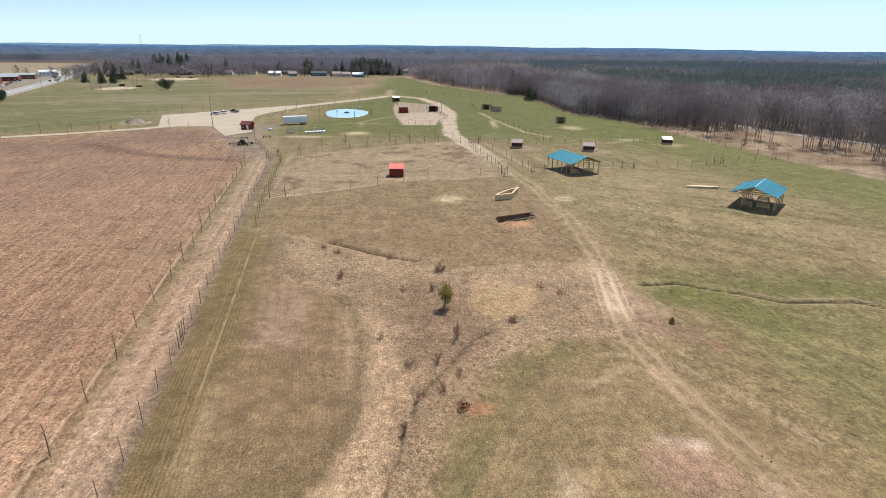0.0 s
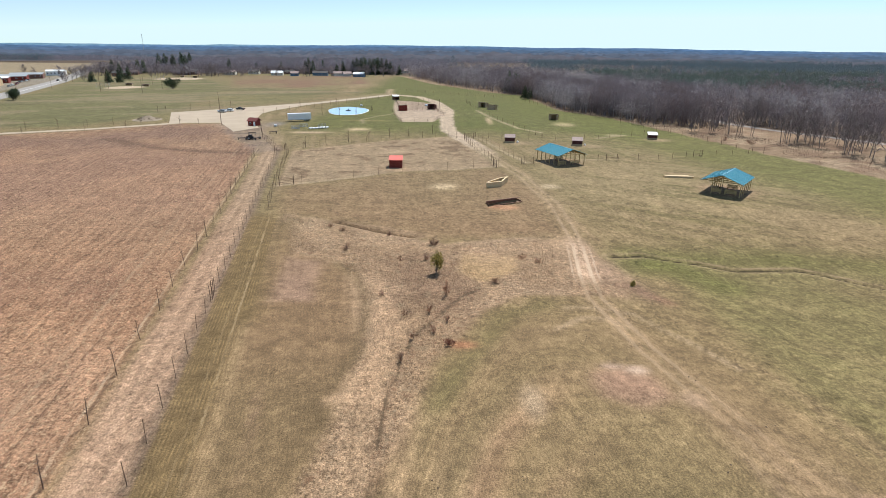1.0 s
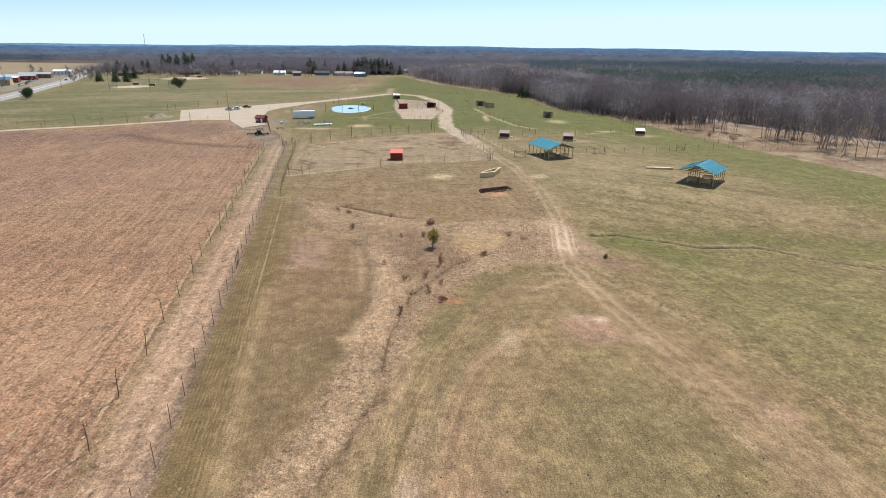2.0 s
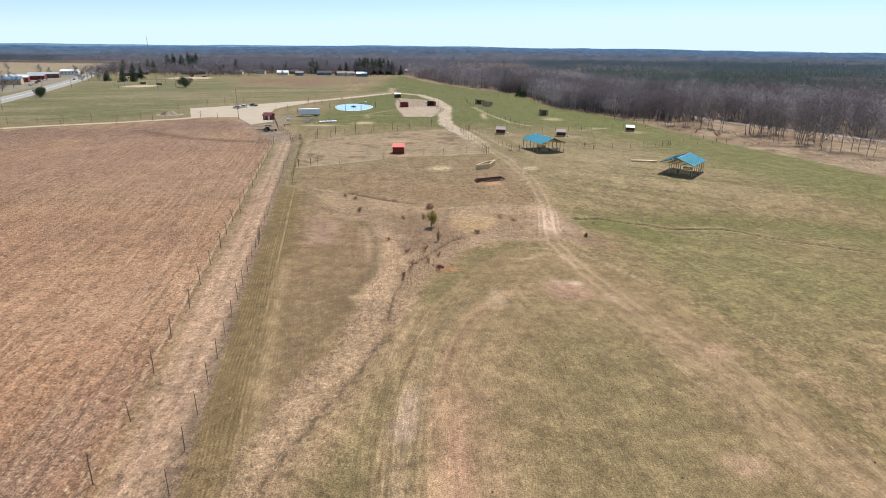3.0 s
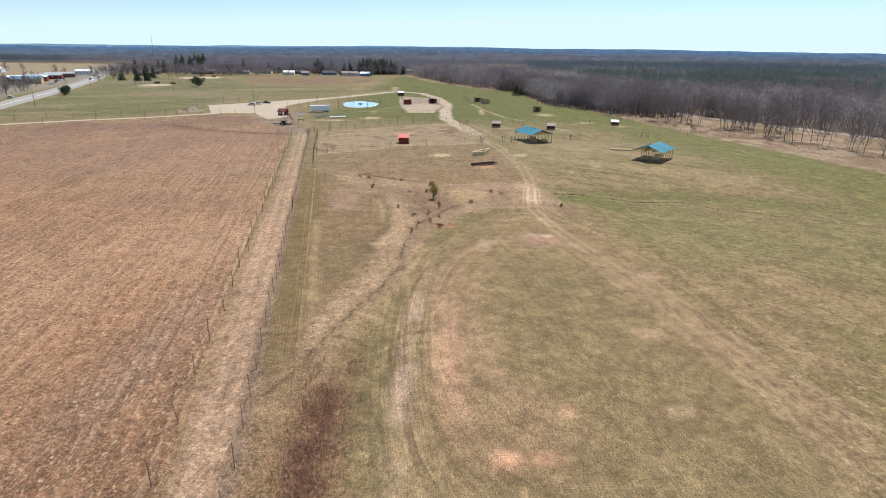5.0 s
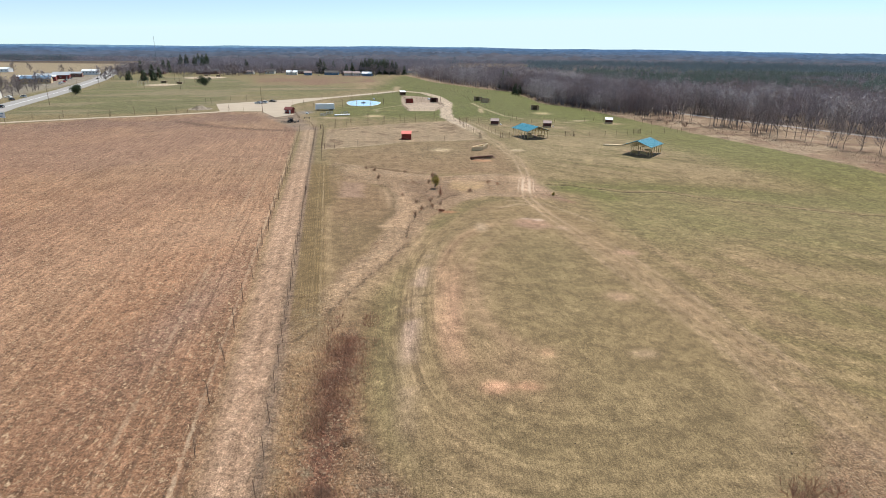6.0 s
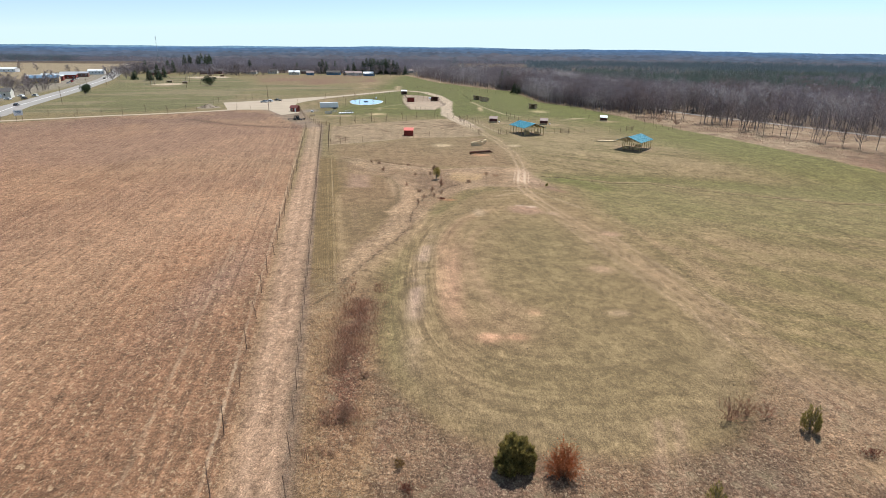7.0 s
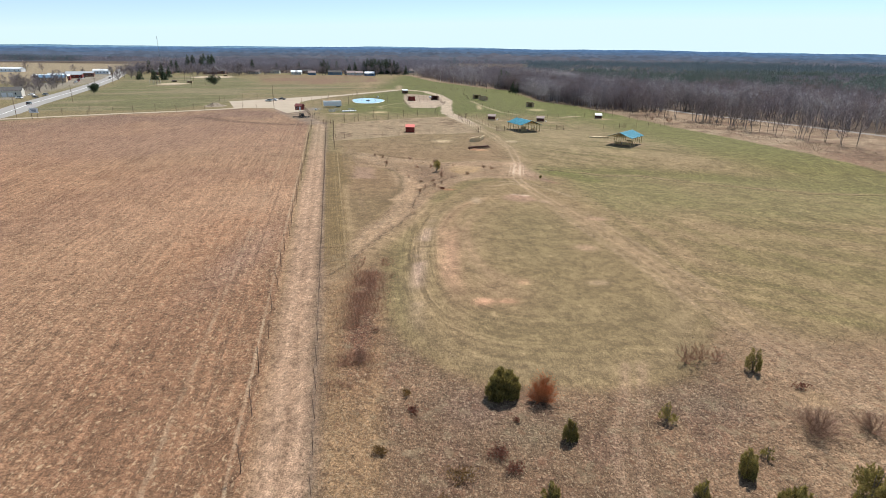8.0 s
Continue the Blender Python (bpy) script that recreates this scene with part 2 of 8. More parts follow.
    comb = math_node("SINE", math_node("MULTIPLY", row_d.outputs["Fac"], 2 * math.pi / 0.36))
    gain = math_node("MULTIPLY", gain, math_node("ADD", 1.0, math_node("MULTIPLY", math_node("MULTIPLY", comb, mask), math_node("MULTIPLY", mid, 0.2))))
    l.new(strip.outputs["Result"], mul.inputs["A"])
    l.new(gain, mul.inputs["B"])
    # pale flecks of straw lying on the stubble
    fleck = n.new("ShaderNodeMapRange")
    fleck.inputs["From Min"].default_value, fleck.inputs["From Max"].default_value = 0.62, 0.72
    l.new(noise_node(6.5, 2, (1.7, 0.8, 1), 0.9), fleck.inputs["Value"])
    straw = n.new("ShaderNodeMix")
    straw.data_type = "RGBA"
    straw.inputs["B"].default_value = (0.46, 0.335, 0.215, 1)
    l.new(math_node("MULTIPLY", fleck.outputs[0], math_node("MULTIPLY", sep.outputs["Red"], 0.6)), straw.inputs["Factor"])
    l.new(mul.outputs["Result"], straw.inputs["A"])
    for low, high, rgb, amount, size, turn in ((0.58, 0.68, (0.42, 0.295, 0.18, 1), 0.75, 1.6, 0.5), (0.57, 0.68, (0.085, 0.048, 0.028, 1), 0.65, 1.3, 1.9)):
        clod, over = n.new("ShaderNodeMapRange"), n.new("ShaderNodeMix")
        clod.inputs["From Min"].default_value, clod.inputs["From Max"].default_value = low, high
        l.new(noise_node(size, 4, (1.5, 0.8, 1), turn), clod.inputs["Value"])
        over.data_type = "RGBA"
        over.inputs["B"].default_value = rgb
        l.new(math_node("MULTIPLY", clod.outputs[0], math_node("MULTIPLY", sep.outputs["Red"], math_node("MULTIPLY", math_node("MULTIPLY_ADD", fine, 2.0, 0.0), amount))), over.inputs["Factor"])
        l.new(straw.outputs["Result"], over.inputs["A"])
        straw = over
    # dark gaps between the weeds of the rough ground
    gap = n.new("ShaderNodeMapRange")
    gap.inputs["From Min"].default_value, gap.inputs["From Max"].default_value = 0.56, 0.7
    l.new(noise_node(1.7, 5), gap.inputs["Value"])
    weeds = n.new("ShaderNodeMix")
    weeds.data_type = "RGBA"
    weeds.inputs["B"].default_value = (0.055, 0.034, 0.022, 1)
    l.new(math_node("MULTIPLY", gap.outputs[0], math_node("MULTIPLY", sep.outputs["Blue"], 0.7)), weeds.inputs["Factor"])
    l.new(straw.outputs["Result"], weeds.inputs["A"])
    for low, high, rgb, amount, size in ((0.56, 0.61, (0.05, 0.03, 0.02, 1), 0.85, 5.0), (0.57, 0.63, (0.37, 0.285, 0.19, 1), 0.6, 4.2), (0.55, 0.62, (0.095, 0.056, 0.036, 1), 0.55, 1.3), (0.6, 0.68, (0.15, 0.066, 0.036, 1), 0.5, 0.8), (0.57, 0.66, (0.23, 0.18, 0.11, 1), 0.45, 0.55)):
        tuft, over = n.new("ShaderNodeMapRange"), n.new("ShaderNodeMix")
        tuft.inputs["From Min"].default_value, tuft.inputs["From Max"].default_value = low, high
        l.new(noise_node(size, 5, (1, 1, 1), size), tuft.inputs["Value"])
        over.data_type = "RGBA"
        over.inputs["B"].default_value = rgb
        l.new(math_node("MULTIPLY", tuft.outputs[0], math_node("MULTIPLY", sep.outputs["Blue"], amount)), over.inputs["Factor"])
        l.new(weeds.outputs["Result"], over.inputs["A"])
        weeds = over
    top = weeds.outputs["Result"]

    def seam(name, centre, half, color, amount, worn=None):
        """A line at a set distance from a path: wheel ruts, the shaded bed of the brook, a furrow's painted shade and
        lit ridge.
        """
        d = n.new("ShaderNodeAttribute")
        d.attribute_name = name
        off = math_node("ABSOLUTE", math_node("SUBTRACT", math_node("ADD", d.outputs["Fac"], math_node("MULTIPLY_ADD", mid, 0.5, -0.25)), centre))
        edge = n.new("ShaderNodeMapRange")
        edge.interpolation_type = "SMOOTHSTEP"
        edge.inputs["From Min"].default_value, edge.inputs["From Max"].default_value = half, half * 0.25
        l.new(off, edge.inputs["Value"])
        mix = n.new("ShaderNodeMix")
        mix.data_type = "RGBA"
        mix.inputs["B"].default_value = (*color, 1)
        l.new(math_node("MULTIPLY", edge.outputs[0], math_node("MULTIPLY", math_node("MULTIPLY_ADD", fine, 1.4, 0.1), amount if worn is None else math_node("MULTIPLY", worn, amount))), mix.inputs["Factor"])
        l.new(top, mix.inputs["A"])
        return mix.outputs["Result"]
    top = seam("track_d", 0.95, 0.42, (0.33, 0.24, 0.155), 0.45, kind.outputs["Alpha"])
    churned = n.new("ShaderNodeAttribute")
    churned.attribute_name = "churn_m"
    for off, half_, amount in ((0.85, 0.45, 0.9), (1.9, 0.26, 0.55)):
        top = seam("track_d", off, half_, (0.50, 0.375, 0.265), amount, churned.outputs["Fac"])
    top = seam("track_d", 0.0, 0.4, (0.15, 0.118, 0.06), 0.4, kind.outputs["Alpha"])
    broken = math_node("MULTIPLY_ADD", noise_node(0.22, 3), 5.0, -1.9)
    broken = math_node("MINIMUM", math_node("MAXIMUM", broken, 0.4), 1.0)
    # dark bed of ditch and brook, with the shadow in the cut painted in
    top = seam("brook_d", 0.0, 0.5, (0.035, 0.025, 0.015), 1.2)
    top = seam("brook_d", 0.95, 0.4, (0.34, 0.235, 0.15), 0.5, broken)
    top = seam("gully_d", 0.0, 0.34, (0.07, 0.05, 0.03), 0.85)
    # furrow by the saplings: its shadow, then its lit ridge, painted as lines
    top = seam("furrow_d", -0.45, 0.34, (0.10, 0.06, 0.038), 0.7, broken)
    top = seam("furrow_d", -0.95, 0.26, (0.42, 0.31, 0.205), 0.7, broken)
    top = seam("furrow_d", -4.6, 0.16, (0.12, 0.07, 0.045), 0.6)
    top = seam("furrow_d", -8.3, 0.14, (0.12, 0.07, 0.045), 0.4, broken)
    top = seam("furrow_d", -7.2, 0.4, (0.36, 0.26, 0.17), 0.4, broken)
    top = seam("furrow_d", 10.0, 0.2, (0.31, 0.225, 0.13), 0.75, math_node("MULTIPLY", broken, strip_m.outputs["Fac"]))
    top = seam("furrow_d", 8.9, 0.13, (0.27, 0.195, 0.11), 0.5, math_node("MULTIPLY", broken, strip_m.outputs["Fac"]))
    l.new(top, b.inputs["Base Color"])
    bp = n.new("ShaderNodeBump")
    bp.inputs["Strength"].default_value, bp.inputs["Distance"].default_value = 0.8, 0.16
    uneven = math_node("MULTIPLY_ADD", math_node("ADD", sep.outputs["Red"], sep.outputs["Blue"]), 1.1, 0.25)
    l.new(math_node("ADD", math_node("MULTIPLY", fine, 0.5), math_node("MULTIPLY", math_node("MULTIPLY", noise_node(2.6, 5), 1.6), uneven)), bp.inputs["Height"])
    l.new(bp.outputs["Normal"], b.inputs["Normal"])
    return m


LAND = ground_material()
POST = material("weathered_post", (0.19, 0.122, 0.085), 0.9, 0.3, 0.4, 0.3, spread=0.25)
WIRE = material("rusty_wire", (0.24, 0.175, 0.13), 0.7, 1.0, 0.2)
TIMBER = material("pale_timber", (0.56, 0.40, 0.19), 0.75, 0.6, 0.3, 0.3, spread=0.12)
PLYWOOD = material("pale_plywood", (0.66, 0.49, 0.29), 0.7, 0.8, 0.2, 0.2)
DARK_TIMBER = material("dark_timber", (0.19, 0.10, 0.065), 0.85, 0.5, 0.4, 0.4)
BLUE_ROOF = material("blue_sheet_metal", (0.035, 0.215, 0.285), 0.42, 2.5, 0.14, metal=0.15, grain=5)
RIDGE = material("pale_ridge_metal", (0.16, 0.33, 0.4), 0.4, 1.0, 0.1, metal=0.3)
DULL_RED = material("dull_red_shingles", (0.17, 0.045, 0.04), 0.8, 1.0, 0.25)
RED_ROOF = material("red_sheet_metal", (0.62, 0.125, 0.09), 0.5, 1.5, 0.15)
RED_WALL = material("red_painted_board", (0.20, 0.035, 0.025), 0.8, 0.8, 0.3, 0.2)
BROWN_WALL = material("brown_board", (0.11, 0.045, 0.038), 0.85, 0.8, 0.35, 0.3, spread=0.2)
GREY_ROOF = material("faded_roof_felt", (0.25, 0.185, 0.17), 0.75, 1.0, 0.2, 0.2)
WHITE_ROOF = material("white_sheet_metal", (0.75, 0.77, 0.78), 0.45, 1.5, 0.1)
TAN_BOARD = material("tan_board", (0.46, 0.335, 0.21), 0.85, 0.7, 0.3, 0.3)
BARK = material("grey_bark", (0.23, 0.195, 0.175), 0.95, 0.5, 0.4, 0.4, spread=0.25)
TWIG = material("bare_twigs", (0.255, 0.21, 0.21), 0.95, 2.0, 0.3, spread=0.28, glow=0.15)
SAPLING = material("sapling_bark", (0.17, 0.112, 0.08), 0.95, 0.5, 0.3, spread=0.2)
# bare woods: base colour pushed bluer to put the haze into it
WOODS = material("bare_woods", (0.235, 0.2, 0.212), 0.98, 11.0, 0.45, island=0.2, grain=4, glow=0.2)
WOODS_RED = material("ruddy_bare_woods", (0.215, 0.165, 0.162), 0.98, 11.0, 0.45, island=0.2, grain=4, glow=0.2)
WOODS_PALE = material("pale_bare_woods", (0.40, 0.36, 0.355), 0.98, 11.0, 0.45, island=0.2, grain=4, glow=0.2)
# far bare trees: blue haze mixed into the base colour
HAZED_FAR_BARE = material("far_bare_woods", (0.225, 0.205, 0.232), 0.98, 25.0, 0.4, island=0.2, grain=5, glow=0.2)
PINE = material("pine_needles", (0.085, 0.11, 0.06), 0.9, 1.5, 0.45, spread=0.25, glow=0.2)
# both pine colours are paled and blued to paint the haze over them
HAZED_FAR_PINE = material("far_pine_woods", (0.14, 0.185, 0.205), 0.95, 90.0, 0.3, island=0.15, grain=5, glow=0.2)
HAZED_PINE_BELT = material("pine_woods", (0.14, 0.175, 0.152), 0.95, 60.0, 0.4, island=0.15, grain=5, glow=0.2)
JUNIPER = material("juniper_foliage", (0.295, 0.235, 0.075), 0.85, 0.7, 0.5, spread=0.2, island=0.5, glow=0.35)
OLIVE = material("olive_brown_leaves", (0.25, 0.15, 0.055), 0.9, 0.6, 0.5, spread=0.15, island=0.4, glow=0.25)
BRAMBLE = material("red_brown_stems", (0.42, 0.23, 0.15), 0.9, 0.8, 0.4, spread=0.2, island=0.35, glow=0.3)
BROWN_SHRUB = material("grey_brown_stems", (0.40, 0.245, 0.17), 0.9, 0.8, 0.4, spread=0.15, island=0.35, glow=0.3)
RUST_LEAF = material("rusty_dead_leaves", (0.46, 0.155, 0.06), 0.9, 0.8, 0.4, island=0.4, glow=0.35)
BRUSH = material("dull_brown_brush", (0.26, 0.18, 0.13), 0.9, 3.0, 0.4, island=0.4)
RUST_LOW = material("dark_rust_leaves", (0.22, 0.085, 0.055), 0.9, 0.8, 0.4, island=0.4, glow=0.15)
STRAW = material("dry_straw", (0.40, 0.285, 0.175), 0.85, 2.0, 0.2, island=0.4)
TUFT = material("dry_grass_blades", (0.37, 0.26, 0.16), 0.9, 3.0, 0.3, island=0.4)
ASPHALT = material("pale_worn_asphalt", (0.27, 0.25, 0.23), 0.9, 12.0, 0.15, 0.1)
GRAVEL = material("sandy_gravel", (0.37, 0.298, 0.22), 0.95, 9.0, 0.2, 0.3, grain=20)
TRAIL = material("grey_cinder_trail", (0.25, 0.215, 0.195), 0.95, 6.0, 0.2, 0.3)
PAINT = material("white_road_paint", (0.7, 0.7, 0.66), 0.7, 2.0, 0.15)
WHITE = material("white_enamel", (0.78, 0.79, 0.8), 0.35, 2.0, 0.06)
CREAM = material("cream_siding", (0.62, 0.59, 0.52), 0.7, 2.0, 0.12, spread=0.1)
BRICK = material("brown_brickwork", (0.20, 0.105, 0.08), 0.85, 1.5, 0.3, 0.2)
SHINGLE = material("dark_shingles", (0.085, 0.078, 0.075), 0.9, 1.5, 0.3, 0.2, spread=0.3)
STEEL_BLUE = material("blue_siding", (0.09, 0.17, 0.26), 0.6, 2.0, 0.15)
RED_PAINT = material("red_enamel", (0.35, 0.04, 0.04), 0.35, 1.0, 0.1)
DARK_PAINT = material("dark_enamel", (0.03, 0.032, 0.036), 0.3, 1.0, 0.1)
SILVER = material("silver_enamel", (0.5, 0.52, 0.54), 0.3, 1.0, 0.05, metal=0.4)
RUBBER = material("black_rubber", (0.02, 0.02, 0.02), 0.85, 0.3, 0.3)
MACHINE = material("weathered_machine_paint", (0.10, 0.075, 0.065), 0.6, 0.4, 0.4)
STONE = material("fieldstone", (0.21, 0.165, 0.12), 0.9, 0.5, 0.3, 0.4, island=0.3)
GALV = material("galvanised_steel", (0.42, 0.43, 0.43), 0.45, 1.0, 0.15, metal=0.5)
MESH_GREY = material("backstop_netting", (0.22, 0.23, 0.23), 0.7, 1.0, 0.1)
GLASS = material("dark_glass", (0.03, 0.04, 0.05), 0.08, 1.0, 0.1)
CLOD = material("dark_clods", (0.095, 0.066, 0.042), 0.95, 0.2, 0.4, 0.3, island=0.4)
SOIL = material("orange_subsoil", (0.36, 0.19, 0.105), 0.95, 0.8, 0.25, 0.4)


def pond_material():
    m = material("pond_water", (0.33, 0.50, 0.66), 0.08, 12.0, 0.08)
    m.node_tree.nodes["Principled BSDF"].inputs["Specular IOR Level"].default_value = 0.5
    return m


WATER = pond_material()


# Emits a mottled colour that already holds the haze of distance; no lamp.
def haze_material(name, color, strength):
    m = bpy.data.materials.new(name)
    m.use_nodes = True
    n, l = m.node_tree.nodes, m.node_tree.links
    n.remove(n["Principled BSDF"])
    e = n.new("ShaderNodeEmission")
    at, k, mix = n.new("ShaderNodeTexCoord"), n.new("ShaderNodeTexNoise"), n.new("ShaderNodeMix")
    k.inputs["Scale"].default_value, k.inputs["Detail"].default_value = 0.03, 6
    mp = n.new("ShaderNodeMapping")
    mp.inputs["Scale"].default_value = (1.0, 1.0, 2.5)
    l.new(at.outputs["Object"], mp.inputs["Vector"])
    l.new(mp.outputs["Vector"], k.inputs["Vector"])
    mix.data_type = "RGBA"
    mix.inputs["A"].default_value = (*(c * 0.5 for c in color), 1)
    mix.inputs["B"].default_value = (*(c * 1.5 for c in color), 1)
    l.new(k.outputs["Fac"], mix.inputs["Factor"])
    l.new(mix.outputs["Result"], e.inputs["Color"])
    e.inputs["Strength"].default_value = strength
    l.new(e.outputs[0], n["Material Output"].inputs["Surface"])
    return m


# haze painted as glow: the farther the curtain, the bluer and brighter
HAZE_GLOW_HILL = haze_material("distant_hills", (0.15, 0.27, 0.40), 1.0)
HAZE_TONES = ((0.112, 0.118, 0.148), (0.092, 0.115, 0.16), (0.1, 0.13, 0.19), (0.08, 0.126, 0.2), (0.09, 0.14, 0.23), (0.08, 0.142, 0.245), (0.088, 0.158, 0.28), (0.092, 0.172, 0.315))
HAZE_GLOW_WOODS = [haze_material("distant_woods", rgb, 1.0) for rgb in HAZE_TONES]


# ---------------------------------------------------------------- plan
WEST_FENCE = lambda y: -17.5 - 0.2115 * y
SAPLING_ROW = lambda y: -23.4 - 0.214 * y
FIELD = [(-11.0, -75.0), (-300.0, -75.0), (-300.0, 60.0), (-205.0, 150.0), (-161.0, 190.0), (-140.0, 202.0), (-120.0, 219.0), (-112.0, 227.0), (-97.0, 229.0), (-84.0, 213.0), (-74.0, 186.0), (-62.0, 172.0), (-6.5, -75.0)]
DRIVE = [(-214.0, 152.0), (-200.0, 166.0), (-180.0, 181.0), (-161.0, 195.0), (-140.0, 207.5), (-122.0, 222.0), (-110.0, 234.0)]
LOT = [(-118.0, 229.0), (-136.0, 269.0), (-125.0, 280.0), (-106.0, 301.0), (-78.0, 333.0), (-76.0, 326.0), (-90.0, 282.0), (-91.0, 268.0), (-84.0, 236.0), (-76.0, 218.0), (-82.0, 206.0), (-97.0, 232.0)]
NORTH_LANE = [(-82.0, 318.0), (-70.0, 340.0), (-55.0, 366.0), (-42.0, 391.0)]
LOOP_ROAD = [(-40.0, 398.0), (-19.0, 378.0), (-7.0, 340.0), (0.5, 293.0), (0.0, 248.0), (1.3, 215.0), (7.0, 194.0), (13.2, 169.0), (17.7, 146.5)]
TRACK = [(13.2, 169.0), (17.7, 146.5), (21.3, 129.6), (22.5, 117.0), (24.6, 106.0), (24.6, 94.0), (24.5, 85.0), (24.0, 78.0), (22.4, 66.0), (21.8, 57.0), (24.3, 43.0), (28.8, 27.0), (34.1, 4.0), (38.2, -12.0), (41.0, -24.0), (44.0, -34.0), (49.0, -46.0), (56.0, -62.0)]
PEN = [(-39.4, 117.4), (-28.5, 124.1), (-10.8, 135.5), (1.2, 138.7), (15.6, 144.2), (10.0, 173.4), (7.1, 191.4), (1.3, 200.5), (-17.9, 190.7), (-36.5, 177.0), (-48.5, 165.0)]
SCRUB = [(-31.0, 95.0), (-17.5, 87.0), (-7.6, 81.0), (1.1, 77.0), (9.8, 80.0), (18.8, 82.0), (26.1, 80.0), (29.3, 67.0), (27.0, 58.0), (18.1, 57.6), (10.8, 56.7), (5.9, 51.6), (3.8, 45.4), (0.0, 38.0), (-2.0, 28.0), (-4.5, 17.0), (-8.5, 4.0), (-12.0, -8.0), (-13.5, 2.0), (-10.0, 18.0), (-7.5, 32.0), (-7.5, 43.0), (-8.0, 51.0), (-10.7, 61.7), (-15.6, 68.3), (-23.5, 71.8), (-28.5, 86.0)]
PALE = [(-9.9, 62.4), (-6.8, 59.7), (-4.5, 52.5), (-2.1, 49.2), (-2.9, 45.0), (-4.3, 41.5), (-4.1, 37.3), (-4.2, 32.3), (-9.3, 32.0), (-8.1, 35.2), (-6.9, 39.7), (-6.8, 44.9), (-7.9, 54.8)]
DITCH = [(-19.9, 90.1), (-15.9, 87.7), (-10.7, 84.3), (-4.5, 81.5)]
GULLY = [(6.0, 58.5), (4.3, 57.1), (1.1, 51.5), (-2.2, 45.2), (-3.6, 36.0), (-3.6, 20.8), (-6.8, 9.8), (-8.5, 4.0), (-10.6, -3.2), (-11.8, -8.0), (-14.0, -13.0)]
CREEK = [(29.0, 76.0), (35.0, 78.6), (42.2, 76.4), (48.5, 73.1), (56.5, 73.4), (58.6, 73.7), (61.7, 71.8), (66.6, 67.5), (77.7, 61.0), (86.4, 57.0), (96.0, 53.0), (106.0, 52.5), (118.0, 53.0), (140.0, 48.0)]
PARK_EDGE = [(-66.0, 700.0), (-16.0, 527.0), (30.0, 430.0), (52.0, 399.0), (60.5, 300.0), (80.0, 266.0), (95.0, 208.0), (104.0, 170.0), (113.0, 143.0), (122.0, 115.0), (132.0, 85.0), (150.0, 30.0), (175.0, -60.0)]
TRAIL_LINE = [(40.0, 560.0), (72.0, 455.0), (94.0, 387.0), (105.5, 335.0), (116.0, 300.5), (123.1, 274.4), (129.4, 248.6), (137.6, 229.0), (146.6, 215.0), (156.0, 201.0), (176.0, 165.0), (200.0, 115.0), (225.0, 60.0)]
HIGHWAY = [(-196.0, 122.0), (-216.0, 187.0), (-236.0, 231.0), (-257.0, 286.0), (-288.0, 365.0), (-343.0, 494.0), (-400.0, 610.0), (-480.0, 760.0)]


def edge_x(y):
    ys = [p[1] for p in PARK_EDGE][::-1]
    xs = [p[0] for p in PARK_EDGE][::-1]
    return np.interp(y, ys, xs)


def trail_x(y):
    return np.interp(y, [p[1] for p in TRAIL_LINE][::-1], [p[0] for p in TRAIL_LINE][::-1])


def grid_steps():
    def run(a, b, step):
        return np.arange(a, b, step)
    def out(a, b, first, k):
        v, step = [a], first
        while v[-1] < b:
            step *= k
            v.append(v[-1] + step)
        return np.array(v)
    xs = np.concatenate([-out(420, 4900, 5, 1.12)[::-1], run(-417, -150, 3), run(-150, -60, 0.85), run(-60, 60, 0.72), run(60, 150, 0.85), out(150, 4900, 1.2, 1.11)])
    ys = np.concatenate([-out(70, 900, 1.0, 1.2)[::-1], run(-69.4, 110, 0.72), run(110, 240, 1.0), run(240, 420, 1.5), run(420, 720, 4), out(720, 4880, 5, 1.1)])
    return xs, ys


